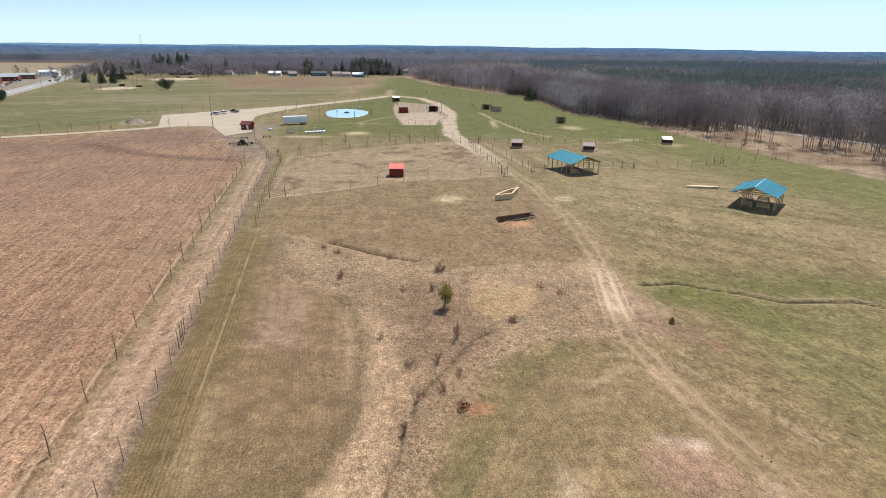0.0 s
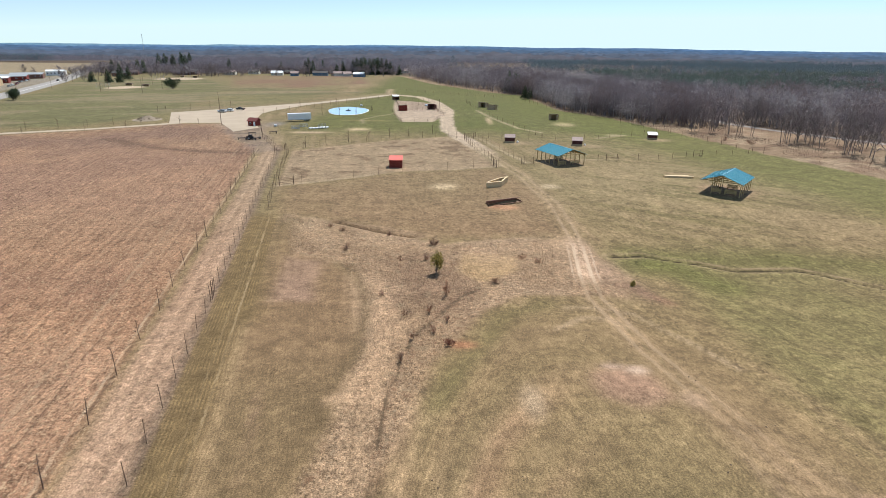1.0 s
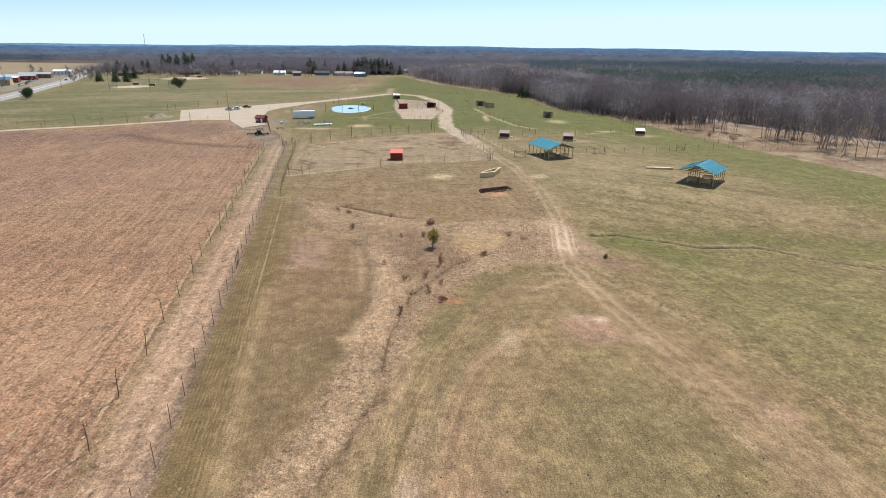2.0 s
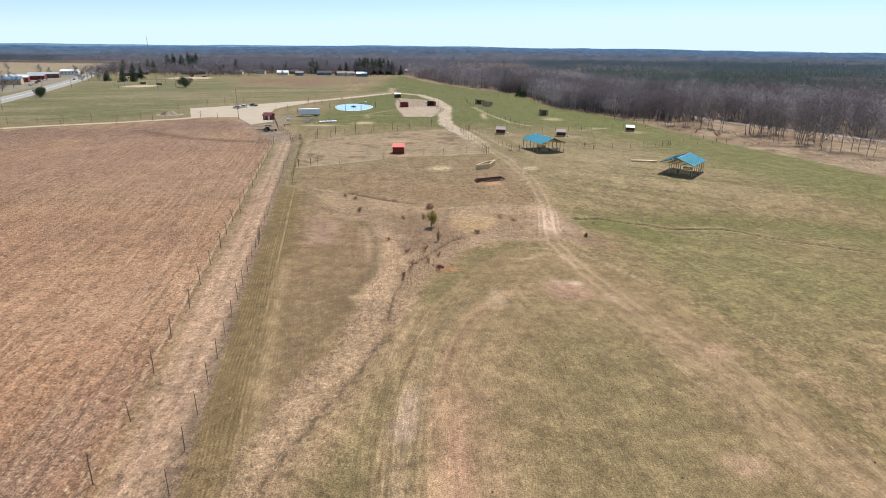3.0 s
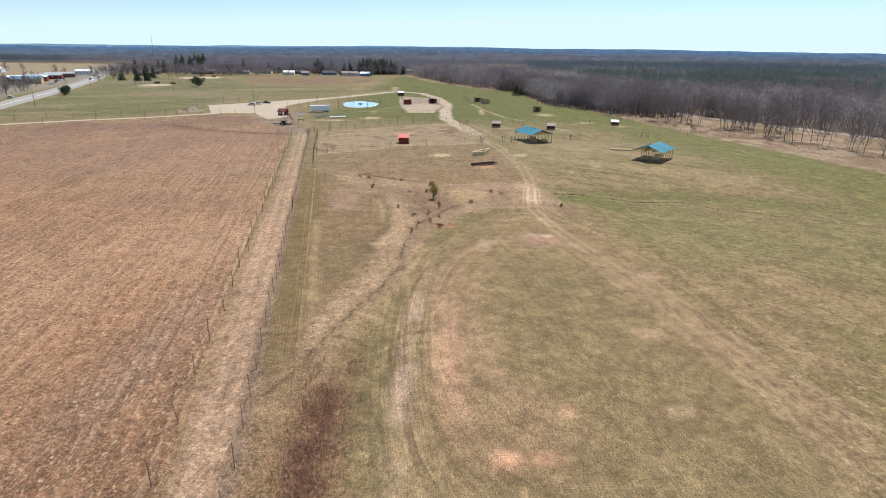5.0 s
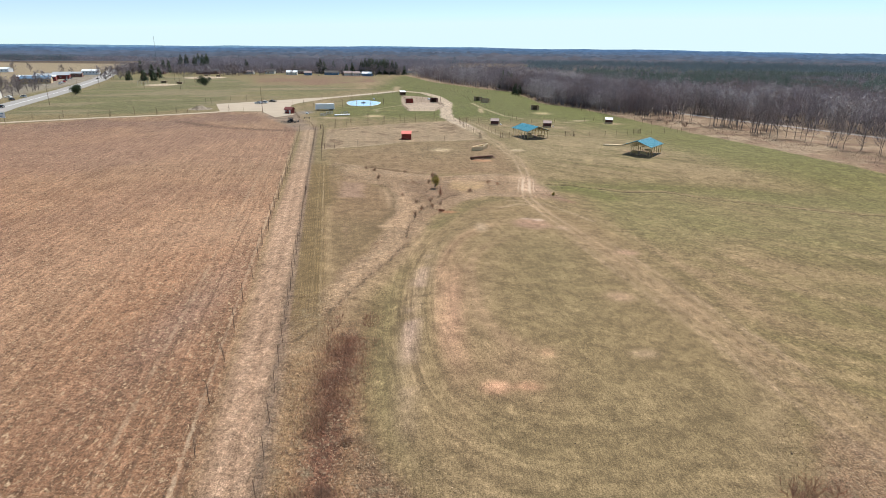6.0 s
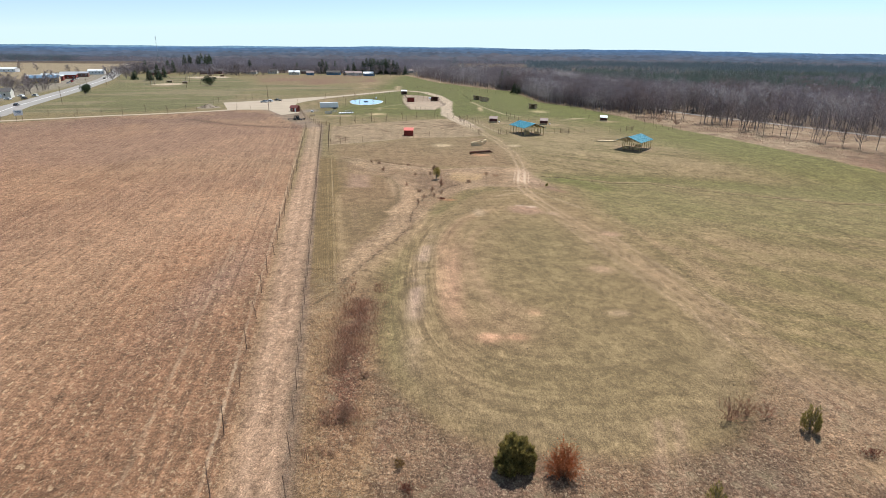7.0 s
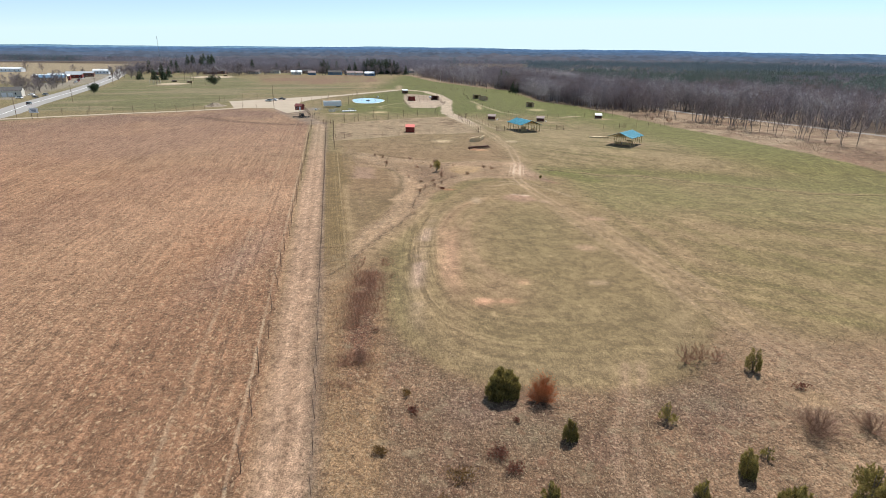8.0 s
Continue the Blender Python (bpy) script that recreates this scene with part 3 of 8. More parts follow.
def build_ground():
    xs, ys = grid_steps()
    X, Y = np.meshgrid(xs, ys)
    n1, n2, n3 = fbm(X, Y, 55, 1), fbm(X, Y, 14, 5), fbm(X, Y, 4.5, 9, 3)
    n4 = fbm(X, Y, 120, 21)
    # streaks that follow the mowing, along the fence
    U, V = X * 0.978 + Y * 0.208, Y * 0.978 - X * 0.208
    streak = fbm(U * 4.0, V * 0.35, 9, 31, 4)
    edge = edge_x(Y)
    col = np.zeros(X.shape + (3,))
    cover = np.zeros(X.shape + (4,))
    cover[..., 3] = (1 - 0.75 * ss(48, 22, Y)) * (1 - 0.45 * ss(88, 96, Y))

    def lay(rgb, w, stubble=None, drill=None, weeds=None):
        w = np.clip(w, 0, 1)
        col[:] = col * (1 - w[..., None]) + np.array(rgb) * w[..., None]
        for i, v in enumerate((stubble, drill, weeds)):
            if v is not None:
                cover[..., i] = cover[..., i] * (1 - w) + v * w

    grass, dry, green = (0.19, 0.15, 0.08), (0.275, 0.20, 0.122), (0.108, 0.115, 0.038)
    col[:] = grass
    lay(dry, ss(0.46, 0.66, 0.55 * n1 + 0.45 * streak) * 0.75)
    lay(green, ss(0.40, 0.66, 0.75 * n4 + 0.25 * n2) * 0.4 * ss(20, 60, X))
    # streaks left by the mower on the eastern slope
    P, Q = X * 0.883 - Y * 0.469, X * 0.469 + Y * 0.883
    mow = fbm(P * 0.16, Q * 4.0, 8, 51, 4)
    lay((0.262, 0.195, 0.115), ss(0.42, 0.68, mow) * 0.35 * ss(24, 40, X))
    lay((0.145, 0.126, 0.058), ss(0.54, 0.36, mow) * 0.22 * ss(24, 40, X))
    # greener paddocks in the north and beside the woods
    lay(green, ss(195, 235, Y + 14 * n2) * (0.75 + 0.3 * n2) * ss(-75, -50, X))
    lay((0.125, 0.13, 0.042), ss(-46, -14, X - edge + 14 * n2) * ss(20, 60, X) * (0.55 + 0.3 * mow))
    lay(green, np.exp(-((Y - (78 - ss(55, 130, X) * 20)) / 7) ** 2) * ss(24, 34, X) * (0.45 + 0.5 * n2))
    lay((0.172, 0.153, 0.075), ss(225, 250, Y) * ss(-80, -100, X) * 0.75)
    lay((0.262, 0.202, 0.115), ss(16, 40, X) * ss(76, 94, Y) * (1 - ss(140, 170, Y)) * (1 - ss(-55, -25, X - edge)) * ss(0.25, 0.6, mow) * 0.75)
    lay((0.158, 0.147, 0.066), ss(33, 42, X + 5 * (n2 - 0.5)) * ss(14, 34, Y) * (1 - ss(70, 78, Y)) * (0.35 + 0.5 * n2))
    # the brownish meadow between pen and rough ground
    meadow = in_poly(X, Y, [(-33.0, 95.0), (-39.0, 117.0), (-11.0, 135.0), (15.0, 143.0), (23.0, 118.0), (23.0, 84.0), (0.0, 80.0), (-17.0, 89.0)])
    lay((0.212, 0.148, 0.088), ss(-3, 4, meadow) * (0.5 + 0.5 * n2))
    # pen with trodden ground
    pen = in_poly(X, Y, PEN)
    lay((0.285, 0.21, 0.14), ss(-0.6, 1.2, pen) * (0.72 + 0.25 * n2))
    lay((0.16, 0.11, 0.07), ss(0, 3, pen) * ss(0.62, 0.7, n3) * 0.8)
    # mown oval: worn bands that curve with the mowing
    R0 = np.where(Y > 6, np.hypot((X - 17) / 21.5, (Y - 6) / 45.0), (np.abs((X - 17) / 21.5) ** 2.6 + np.abs((Y - 6) / 45.0) ** 2.6) ** (1 / 2.6))
    R = R0 + 0.09 * (n2 - 0.5) + 0.14 * (n1 - 0.5)
    inside = 1 - ss(0.94, 1.05, R)
    band = fbm((R - 0.05 * (n2 - 0.5)) * 34, np.arctan2(Y - 6, X - 17) * 1.6, 2.6, 41, 4)
    lay((0.215, 0.164, 0.09), inside * 0.85, drill=0.45)
    lay((0.285, 0.212, 0.135), inside * ss(0.46, 0.64, band) * (0.05 + 0.4 * n2) * (0.35 + 0.65 * ss(24, 6, X)))
    lay((0.188, 0.152, 0.08), inside * ss(4, 15, X + 8 * (n2 - 0.5)) * ss(34, 16, Y) * 0.6)
    turf = inside * ss(20, 9, X + 4 * (n2 - 0.5)) * ss(46, 30, Y)
    lay((0.178, 0.142, 0.078), turf * np.exp(-((R - 0.75) / 0.05) ** 2) * 0.75)
    lay((0.345, 0.235, 0.15), turf * np.exp(-((R - 0.64) / 0.045) ** 2) * ss(-34, -10, Y) * (0.3 + 0.6 * n3))
    lay((0.185, 0.145, 0.08), turf * np.exp(-((R - 0.53) / 0.035) ** 2) * 0.6)
    lay((0.29, 0.205, 0.13), turf * np.exp(-((R - 0.44) / 0.035) ** 2) * (0.2 + 0.7 * n3))
    lay((0.172, 0.145, 0.075), inside * np.exp(-((X - 20) / 7) ** 2 - ((Y - 14) / 26) ** 2) * 0.6)
    lay((0.27, 0.182, 0.118), inside * np.exp(-((X - 11) / 5) ** 2 - ((Y + 20) / 6) ** 2) * (0.2 + 0.6 * n2))
    lay((0.178, 0.145, 0.08), inside * ss(-12, -26, Y) * (0.3 + 0.5 * n2))
    lay((0.19, 0.15, 0.08), inside * ss(0.5, 0.36, band) * 0.3 * ss(30, 10, X))
    lay((0.165, 0.14, 0.07), np.exp(-((R - 0.93) / 0.06) ** 2) * ss(8, -2, X) * ss(-30, -18, Y) * 0.6)
    lay((0.215, 0.168, 0.1), np.exp(-((R - 0.95) / 0.06) ** 2) * ss(0, -30, Y) * (0.15 + 0.5 * n3))
    lay((0.11, 0.095, 0.045), np.exp(-((R - 1.05) / 0.02) ** 2) * ss(45, 20, Y) * 0.5)
    lay((0.37, 0.285, 0.215), np.exp(-((X - (-0.4 + 0.0022 * (Y + 6) ** 2)) / 1.0) ** 2 - ((Y + 4) / 17) ** 2) * (0.2 + 0.9 * ss(0.35, 0.6, n3)))
    lay((0.33, 0.222, 0.143), np.exp(-((X - 4.6 - 0.0018 * (Y + 3) ** 2) / 1.5) ** 2 - ((Y + 3) / 15) ** 2) * (0.5 + 0.9 * n3))
    # rough ground south of the oval
    south = ss(1.0, 1.08, R) * ss(-22, -33, Y + 6 * n2) * ss(-7, -3, X)
    lay((0.15, 0.102, 0.065), south * 0.95, weeds=0.8, drill=0.0)
    lay((0.225, 0.155, 0.098), south * ss(0.5, 0.62, n2) * 0.65)
    lay((0.155, 0.10, 0.07), south * ss(0.55, 0.64, n3) * 0.55)
    lay((0.14, 0.125, 0.06), np.exp(-((R - 0.98) / 0.035) ** 2) * ss(6, -4, X) * ss(-40, -28, Y) * ss(10, -5, Y) * 0.6)
    for off in (-0.9, 0.9):
        lay((0.31, 0.225, 0.155), np.exp(-((near_line(X - off, Y, [(24.5, -36.0), (22.5, -43.0), (20.5, -47.0), (19.0, -54.0), (18.5, -64.0)])) / 0.45) ** 2) * 0.55)
    lay((0.16, 0.115, 0.09), south * np.exp(-((X - 7) / 3.5) ** 2 - ((Y + 44.5) / 3.5) ** 2) * 0.7)
    lay((0.195, 0.165, 0.11), south * np.exp(-((X - 12) / 2.5) ** 2 - ((Y + 48) / 2.5) ** 2) * 0.6)
    lay((0.16, 0.13, 0.095), south * np.exp(-((X - 30) / 5) ** 2 - ((Y + 43) / 2.5) ** 2) * 0.55)
    lay((0.285, 0.205, 0.128), south * ss(31, 37, X) * (0.4 + 0.4 * n2))
    # strip of tall dry grass beside the fence, south part
    west = ss(-0.5, 1.0, X - WEST_FENCE(Y)) * ss(0.9, -0.9, X - np.interp(Y, [-80, -36, -20, -8, 4], [3.0, -2.6, -4.6, -8.5, -11.0])) * ss(6, -4, Y)
    lay((0.24, 0.165, 0.092), west * 0.9, weeds=0.55, drill=0)
    lay((0.135, 0.074, 0.048), np.exp(-((X + 7.2 - 0.1 * (Y + 20) * -1 * (Y < -20)) / 2.0) ** 2 - ((Y + 24) / 17) ** 4) * (0.3 + 0.9 * ss(0.35, 0.6, n3)), weeds=0.9)
    # strip of drilled grass along the fence, north part
    strip = ss(0.4, 1.4, X - WEST_FENCE(Y)) * (1 - ss(-0.5, 0.5, X - (-12.4 - 0.215 * Y) - 1.2 * (n2 - 0.5))) * ss(-16, -4, Y) * (1 - ss(88, 96, Y))
    lay((0.145, 0.108, 0.056), strip * 0.9, drill=1.0)
    lay((0.158, 0.124, 0.058), strip * ss(35, 75, Y) * 0.75)
    lay((0.25, 0.185, 0.105), strip * ss(0.55, 0.66, streak) * 0.3)
    # second strip, greyer, up to the rough ground
    mid = ss(0, 1, X - (-12.4 - 0.215 * Y)) * ss(1.5, -1.5, X - np.interp(Y, [-10, 4, 18, 32, 52, 62, 70, 90], [-13, -12.5, -9.5, -7.5, -8, -11, -18, -29])) * ss(-12, -2, Y) * (1 - ss(84, 92, Y))
    lay((0.19, 0.136, 0.079), mid * (0.8 + 0.2 * n2), drill=0.5)
    lay((0.155, 0.122, 0.066), mid * ss(46, 30, Y) * (0.4 + 0.4 * n2))
    lay((0.235, 0.17, 0.108), mid * ss(0.5, 0.64, streak) * 0.6)
    # rough ground in the valley
    rough = in_poly(X, Y, SCRUB) + 2.5 * (n3 - 0.5)
    lay((0.275, 0.2, 0.125), ss(-1.0, 1.2, rough) * 0.95, weeds=0.7, drill=0)
    lay((0.345, 0.26, 0.168), ss(-1, 1, rough) * ss(0.46, 0.6, n2) * 0.85)
    lay((0.15, 0.10, 0.067), ss(-1, 1, rough) * np.exp(-((X + 1) / 9) ** 2 - ((Y - 58) / 13) ** 2) * (0.1 + 0.6 * n2))
    tan = in_poly(X, Y, [(4.2, 72.5), (13.5, 73.0), (11.8, 65.5), (6.6, 61.0), (3.6, 64.6)]) + 1.8 * (n3 - 0.5)
    lay((0.34, 0.25, 0.135), ss(-0.8, 1.0, tan) * 0.9, weeds=0.3)
    lay((0.33, 0.24, 0.15), np.exp(-(near_line(X, Y, [(-23.0, 82.0), (-12.0, 78.0), (0.0, 74.0), (20.0, 79.0)]) / 1.6) ** 2) * (0.35 + 0.6 * n3))
    lay((0.365, 0.275, 0.178), np.exp(-(near_line(X + 1.4 * (n3 - 0.5), Y, [(-11.5, 63.0), (-7.8, 50.0), (-6.2, 40.0), (-5.6, 31.0), (-5.8, 22.0), (-8.6, 9.0), (-11.5, 0.0)]) / 1.7) ** 2) * (0.45 + 0.7 * n3), weeds=0.25)
    gully = near_line(X + 0.9 * (n3 - 0.5), Y, GULLY)
    lay((0.30, 0.22, 0.135), np.exp(-((gully - 1.8) / 1.5) ** 2) * 0.6)
    lay((0.13, 0.088, 0.055), np.exp(-(gully / 0.5) ** 2) * 0.35)
    ditch = near_line(X, Y + 0.5 * (n3 - 0.5), DITCH)
    lay((0.12, 0.075, 0.05), np.exp(-(ditch / 0.6) ** 2) * 0.9)
    lay((0.30, 0.21, 0.14), np.exp(-((ditch - 1.6) / 0.8) ** 2) * 0.5 * (Y < 88))
    creek = near_line(X, Y + 0.8 * (n3 - 0.5), CREEK)
    lay((0.10, 0.08, 0.042), np.exp(-(creek / 0.5) ** 2) * (0.35 + 0.5 * ss(0.35, 0.6, n2)))
    lay((0.24, 0.2, 0.11), np.exp(-((creek - 1.1) / 0.6) ** 2) * 0.35)
    # bands of the valley: dark thatch, a pinkish worn square, the wet green hollow, old wheel arcs
    lay((0.132, 0.10, 0.055), np.exp(-(near_line(X + 0.8 * (n3 - 0.5), Y, [(-13.5, 67.0), (-11.6, 63.1), (-9.3, 56.1), (-8.3, 51.0), (-8.2, 44.8), (-8.1, 41.2), (-8.6, 36.0), (-9.5, 28.0)]) / 0.9) ** 2) * 0.75)
    lay((0.265, 0.188, 0.135), ss(-1, 1.5, in_poly(X, Y, [(-21.8, 53.4), (-25.0, 72.0), (-18.2, 68.1), (-15.1, 53.6)]) + 2 * (n3 - 0.5)) * (0.3 + 0.7 * n2))
    lay((0.152, 0.118, 0.056), ss(-2, 3, in_poly(X, Y, [(-27.0, 52.0), (-32.0, 88.0), (-27.0, 92.0), (-22.0, 60.0), (-20.5, 47.0)]) + 3 * (n3 - 0.5)) * 0.6)
    lay((0.33, 0.25, 0.145), np.exp(-((X + 0.215 * Y + 12.3) / 0.75) ** 2) * ss(50, 44, Y) * ss(-6, 4, Y) * (0.3 + 0.5 * n3), drill=1.0)
    lay((0.175, 0.118, 0.078), ss(-1, 2, in_poly(X, Y, [(-9.5, 71.0), (-1.9, 74.0), (3.5, 66.6), (6.7, 58.3), (0.4, 43.9), (-2.9, 37.2), (-1.5, 50.0), (-5.0, 62.0)]) + 3 * (n3 - 0.5)) * (0.1 + 0.6 * n2), weeds=0.6)
    lay((0.118, 0.128, 0.042), np.exp(-(near_line(X, Y, [(30.5, 72.0), (38.0, 74.0), (43.0, 66.0)]) / 4.5) ** 2) * (0.5 + 0.5 * n3))
    lay((0.22, 0.13, 0.088), np.exp(-(near_line(X, Y, [(28.0, 63.0), (32.0, 58.0)]) / 1.3) ** 2) * (0.3 + 0.6 * n3))
    for line in ([(17.0, 53.3), (21.7, 54.0), (25.8, 52.9), (28.2, 48.5), (29.9, 46.2), (33.0, 40.0)], [(15.0, 47.5), (18.8, 50.6), (22.4, 50.6), (23.6, 48.6)]):
        lay((0.36, 0.285, 0.185), np.exp(-(near_line(X, Y, line) / 0.45) ** 2) * (0.3 + 0.6 * n3))
    lay((0.285, 0.195, 0.14), ss(-1, 1.5, in_poly(X, Y, [(17.0, 38.0), (21.4, 39.0), (23.5, 34.0), (21.0, 31.0), (16.5, 33.5)]) + 3 * (n3 - 0.5)) * (0.3 + 0.7 * n2))
    lay((0.135, 0.122, 0.055), np.exp(-(near_line(X, Y, [(14.5, 54.5), (8.9, 50.5), (5.6, 42.5), (3.2, 38.0), (1.2, 32.0)]) / 1.5) ** 2) * (0.4 + 0.4 * n3))
    lay((0.41, 0.30, 0.19), ss(-0.8, 1.2, in_poly(X, Y, PALE) + 2.2 * (n3 - 0.5)) * (0.35 + 0.75 * n2), weeds=0.25)
    lay((0.14, 0.095, 0.06), np.exp(-(near_line(X + 0.9 * (n3 - 0.5), Y, GULLY) / 0.4) ** 2) * 0.7 * ss(0.42, 0.6, n2))
    # vehicle track: two ruts, and the churned crossing
    d = near_line(X + 0.5 * (n2 - 0.5), Y, TRACK)
    wear = 1 - 0.25 * ss(0, -50, Y)
    lay((0.33, 0.248, 0.16), np.exp(-((d - 0.95) / 0.5) ** 2) * wear * (1 - 0.6 * ss(55, 35, Y)) * (0.3 + 0.5 * n3))
    lay((0.285, 0.205, 0.128), np.exp(-(d / 2.4) ** 2) * (0.2 + 0.45 * ss(45, 20, Y) * n3) * wear)
    lay((0.31, 0.235, 0.155), np.exp(-((d - 2.9) / 0.5) ** 2) * ss(34, 18, Y) * (0.1 + 0.7 * n3))
    lay((0.335, 0.245, 0.17), np.exp(-((X - 26.0) / 3.6) ** 2 - ((Y - 69) / 7) ** 2) * (0.4 + 0.6 * n3), weeds=0.2)
    lay((0.19, 0.135, 0.10), np.exp(-((X - 29.5) / 2.5) ** 2 - ((Y - 62) / 4) ** 2) * (0.2 + 0.8 * n3))
    lay((0.345, 0.255, 0.165), np.exp(-(near_line(X, Y, [(9.0, 72.0), (18.0, 75.0), (22.0, 79.0)]) / 4.5) ** 2) * (0.25 + 0.6 * n3), weeds=0.3)
    churn = np.exp(-(d / 1.7) ** 2) * ss(60, 67, Y) * (1 - ss(80, 86, Y))
    lay((0.42, 0.315, 0.22), churn * (0.75 + 0.5 * n3), weeds=0.0)
    lay((0.33, 0.25, 0.165), np.exp(-(near_line(X, Y, [(-41.0, 396.0), (-44.0, 420.0), (-46.0, 450.0)]) / 3.0) ** 2) * 0.8)
    road = near_line(X, Y, LOOP_ROAD)
    lay((0.42, 0.335, 0.255), (1 - ss(2.4, 4.0, road + 1.6 * (n3 - 0.5))) * ss(150, 190, Y) * 0.95)
    lay((0.30, 0.225, 0.145), np.exp(-(near_line(X, Y, [(-45.0, 398.0), (-70.0, 345.0)]) / 9) ** 2) * 0.6)
    # sand yards of the small paddocks
    yard = in_poly(X, Y, [(-26.0, 275.0), (-20.0, 243.0), (-6.0, 243.5), (-1.0, 272.0), (-6.0, 330.0), (-22.0, 345.0), (-33.0, 350.0), (-30.0, 310.0)])
    lay((0.41, 0.32, 0.25), ss(-1, 1, yard) * 0.9)
    lay((0.22, 0.16, 0.12), ss(0, 2, yard) * ss(288, 300, Y) * 0.55)
    # bare spots
    for bx, by, rx, ry, rgb in ((0.5, 119.7, 3.3, 3.6, (0.44, 0.34, 0.215)), (26.2, 121, 2.4, 2.6, (0.44, 0.35, 0.23)), (67.8, 119.0, 6.0, 6.0, (0.34, 0.225, 0.16)), (34.4, 152.4, 6.0, 6.0, (0.34, 0.225, 0.16)), (9.0, -21.2, 1.5, 1.2, (0.46, 0.29, 0.185)),
                                (12.2, -21.0, 1.5, 0.8, (0.36, 0.225, 0.14)), (15.1, -14.4, 0.9, 1.1, (0.34, 0.235, 0.14)), (20.0, 36.5, 3.4, 3.0, (0.30, 0.205, 0.14)), (21.6, 38.7, 1.3, 0.9, (0.46, 0.37, 0.28)), (19.2, 39.3, 1.1, 0.7, (0.42, 0.33, 0.25)), (10.0, 32.5, 1.2, 3.0, (0.33, 0.265, 0.175)), (25.5, 33.6, 1.4, 1.6, (0.32, 0.24, 0.16)), (33.9, 19.9, 2.0, 1.6, (0.36, 0.255, 0.17)),
                                (27.5, 1.0, 2.2, 1.8, (0.30, 0.22, 0.14)), (26.0, -14.0, 1.8, 1.0, (0.28, 0.215, 0.135)), (3.5, 43.3, 1.8, 1.0, (0.30, 0.16, 0.09)),
                                (-13, 138.5, 5.0, 2.4, (0.36, 0.255, 0.165)), (-16, 166, 4.5, 3.5, (0.36, 0.27, 0.18)), (-35.5, 217, 5.0, 5, (0.42, 0.33, 0.2)),
                                (-52.5, 207, 8.5, 3.0, (0.40, 0.3, 0.21)), (-74.0, 229.0, 5.0, 9.0, (0.19, 0.175, 0.165)), (52, 240, 5, 7, (0.34, 0.28, 0.16)), (50, 182, 6, 4, (0.28, 0.21, 0.13)),
                                (79, 198, 5, 4, (0.28, 0.21, 0.13)), (66, 209, 3.5, 2.0, (0.38, 0.31, 0.2)), (26, 186.5, 5, 4, (0.27, 0.2, 0.125)), (13.2, 101.5, 3.2, 2.3, (0.38, 0.22, 0.13)), (40.5, -42.0, 2.0, 1.6, (0.3, 0.22, 0.13)),
                                (-47.0, 176.0, 3.0, 3.5, (0.22, 0.17, 0.1)), (19.6, 251.0, 1.6, 14.0, (0.36, 0.28, 0.17)), (-36.0, 246.0, 12, 2.5, (0.2, 0.165, 0.075))):
        lay(rgb, np.exp(-(((X - bx) / rx) ** 2 + ((Y - by) / ry) ** 2) ** 1.5 * 1.2) * (0.75 + 0.45 * n3), weeds=0.0)
    # maize stubble west of the saplings, and the lane between saplings and fence
    field = in_poly(X, Y, FIELD)
    fs = np.minimum(field, SAPLING_ROW(Y) - X + 1.0 + 1.2 * (n3 - 0.5))
    f = ss(-0.8, 0.8, fs)
    rows = fbm(U * 1.5, V * 0.07, 3.0, 71, 4)
    rows2 = fbm(U * 1.0, V * 0.05, 9.0, 75, 3)
    lay((0.262, 0.168, 0.103), f, stubble=1.0, drill=0, weeds=0)
    lay((0.178, 0.108, 0.066), f * ss(0.5, 0.64, 0.3 * rows + 0.7 * rows2) * 0.4)
    lay((0.31, 0.208, 0.125), f * ss(0.5, 0.38, 0.4 * rows + 0.6 * n2) * 0.35)
    lay((0.19, 0.122, 0.085), f * ss(0.5, 0.66, n1) * 0.5)
    lay((0.285, 0.168, 0.108), f * ss(0.55, 0.68, n4) * 0.3)
    lay((0.185, 0.11, 0.064), f * ss(35, -35, Y + 10 * n2) * (0.3 + 0.6 * n2))
    lay((0.29, 0.2, 0.125), f * ss(-26, -48, X) * ss(30, -20, Y) * 0.5)
    lay((0.16, 0.105, 0.078), f * ss(120, 190, Y) * ss(0.45, 0.6, n1) * 0.6)
    lay((0.12, 0.076, 0.052), f * np.exp(-(near_line(X, Y, [(-118.0, 184.0), (-92.0, 167.0), (-77.0, 163.0), (-62.0, 160.0)]) / 3.0) ** 2) * 0.8)
    lay((0.17, 0.105, 0.072), f * np.exp(-(np.abs(np.hypot(X + 37.0, (Y - 15.0) * 0.8) - 3.6) / 0.35) ** 2) * (Y < 15.5) * 0.5)
    lay((0.17, 0.105, 0.072), f * np.exp(-(np.abs(np.hypot(X + 58.0, (Y - 108.0) * 0.5) - 3.4) / 0.35) ** 2) * (Y < 107) * 0.5)
    lay((0.335, 0.222, 0.138), f * np.exp(-((X + 54) / 14) ** 2 - ((Y - 10) / 26) ** 2) * (0.35 + 0.5 * n2))
    lay((0.37, 0.262, 0.172), f * np.exp(-((X + 38) / 9) ** 2 - ((Y - 30) / 13) ** 2) * (0.3 + 0.5 * n2))
    lay((0.31, 0.185, 0.108), f * np.exp(-((X + 37) / 7) ** 2 - ((Y - 2) / 22) ** 2) * (0.2 + 0.6 * n2))
    lay((0.215, 0.15, 0.115), f * np.exp(-((X + 29) / 3.5) ** 2 - ((Y + 4) / 16) ** 2) * (0.3 + 0.6 * n2))
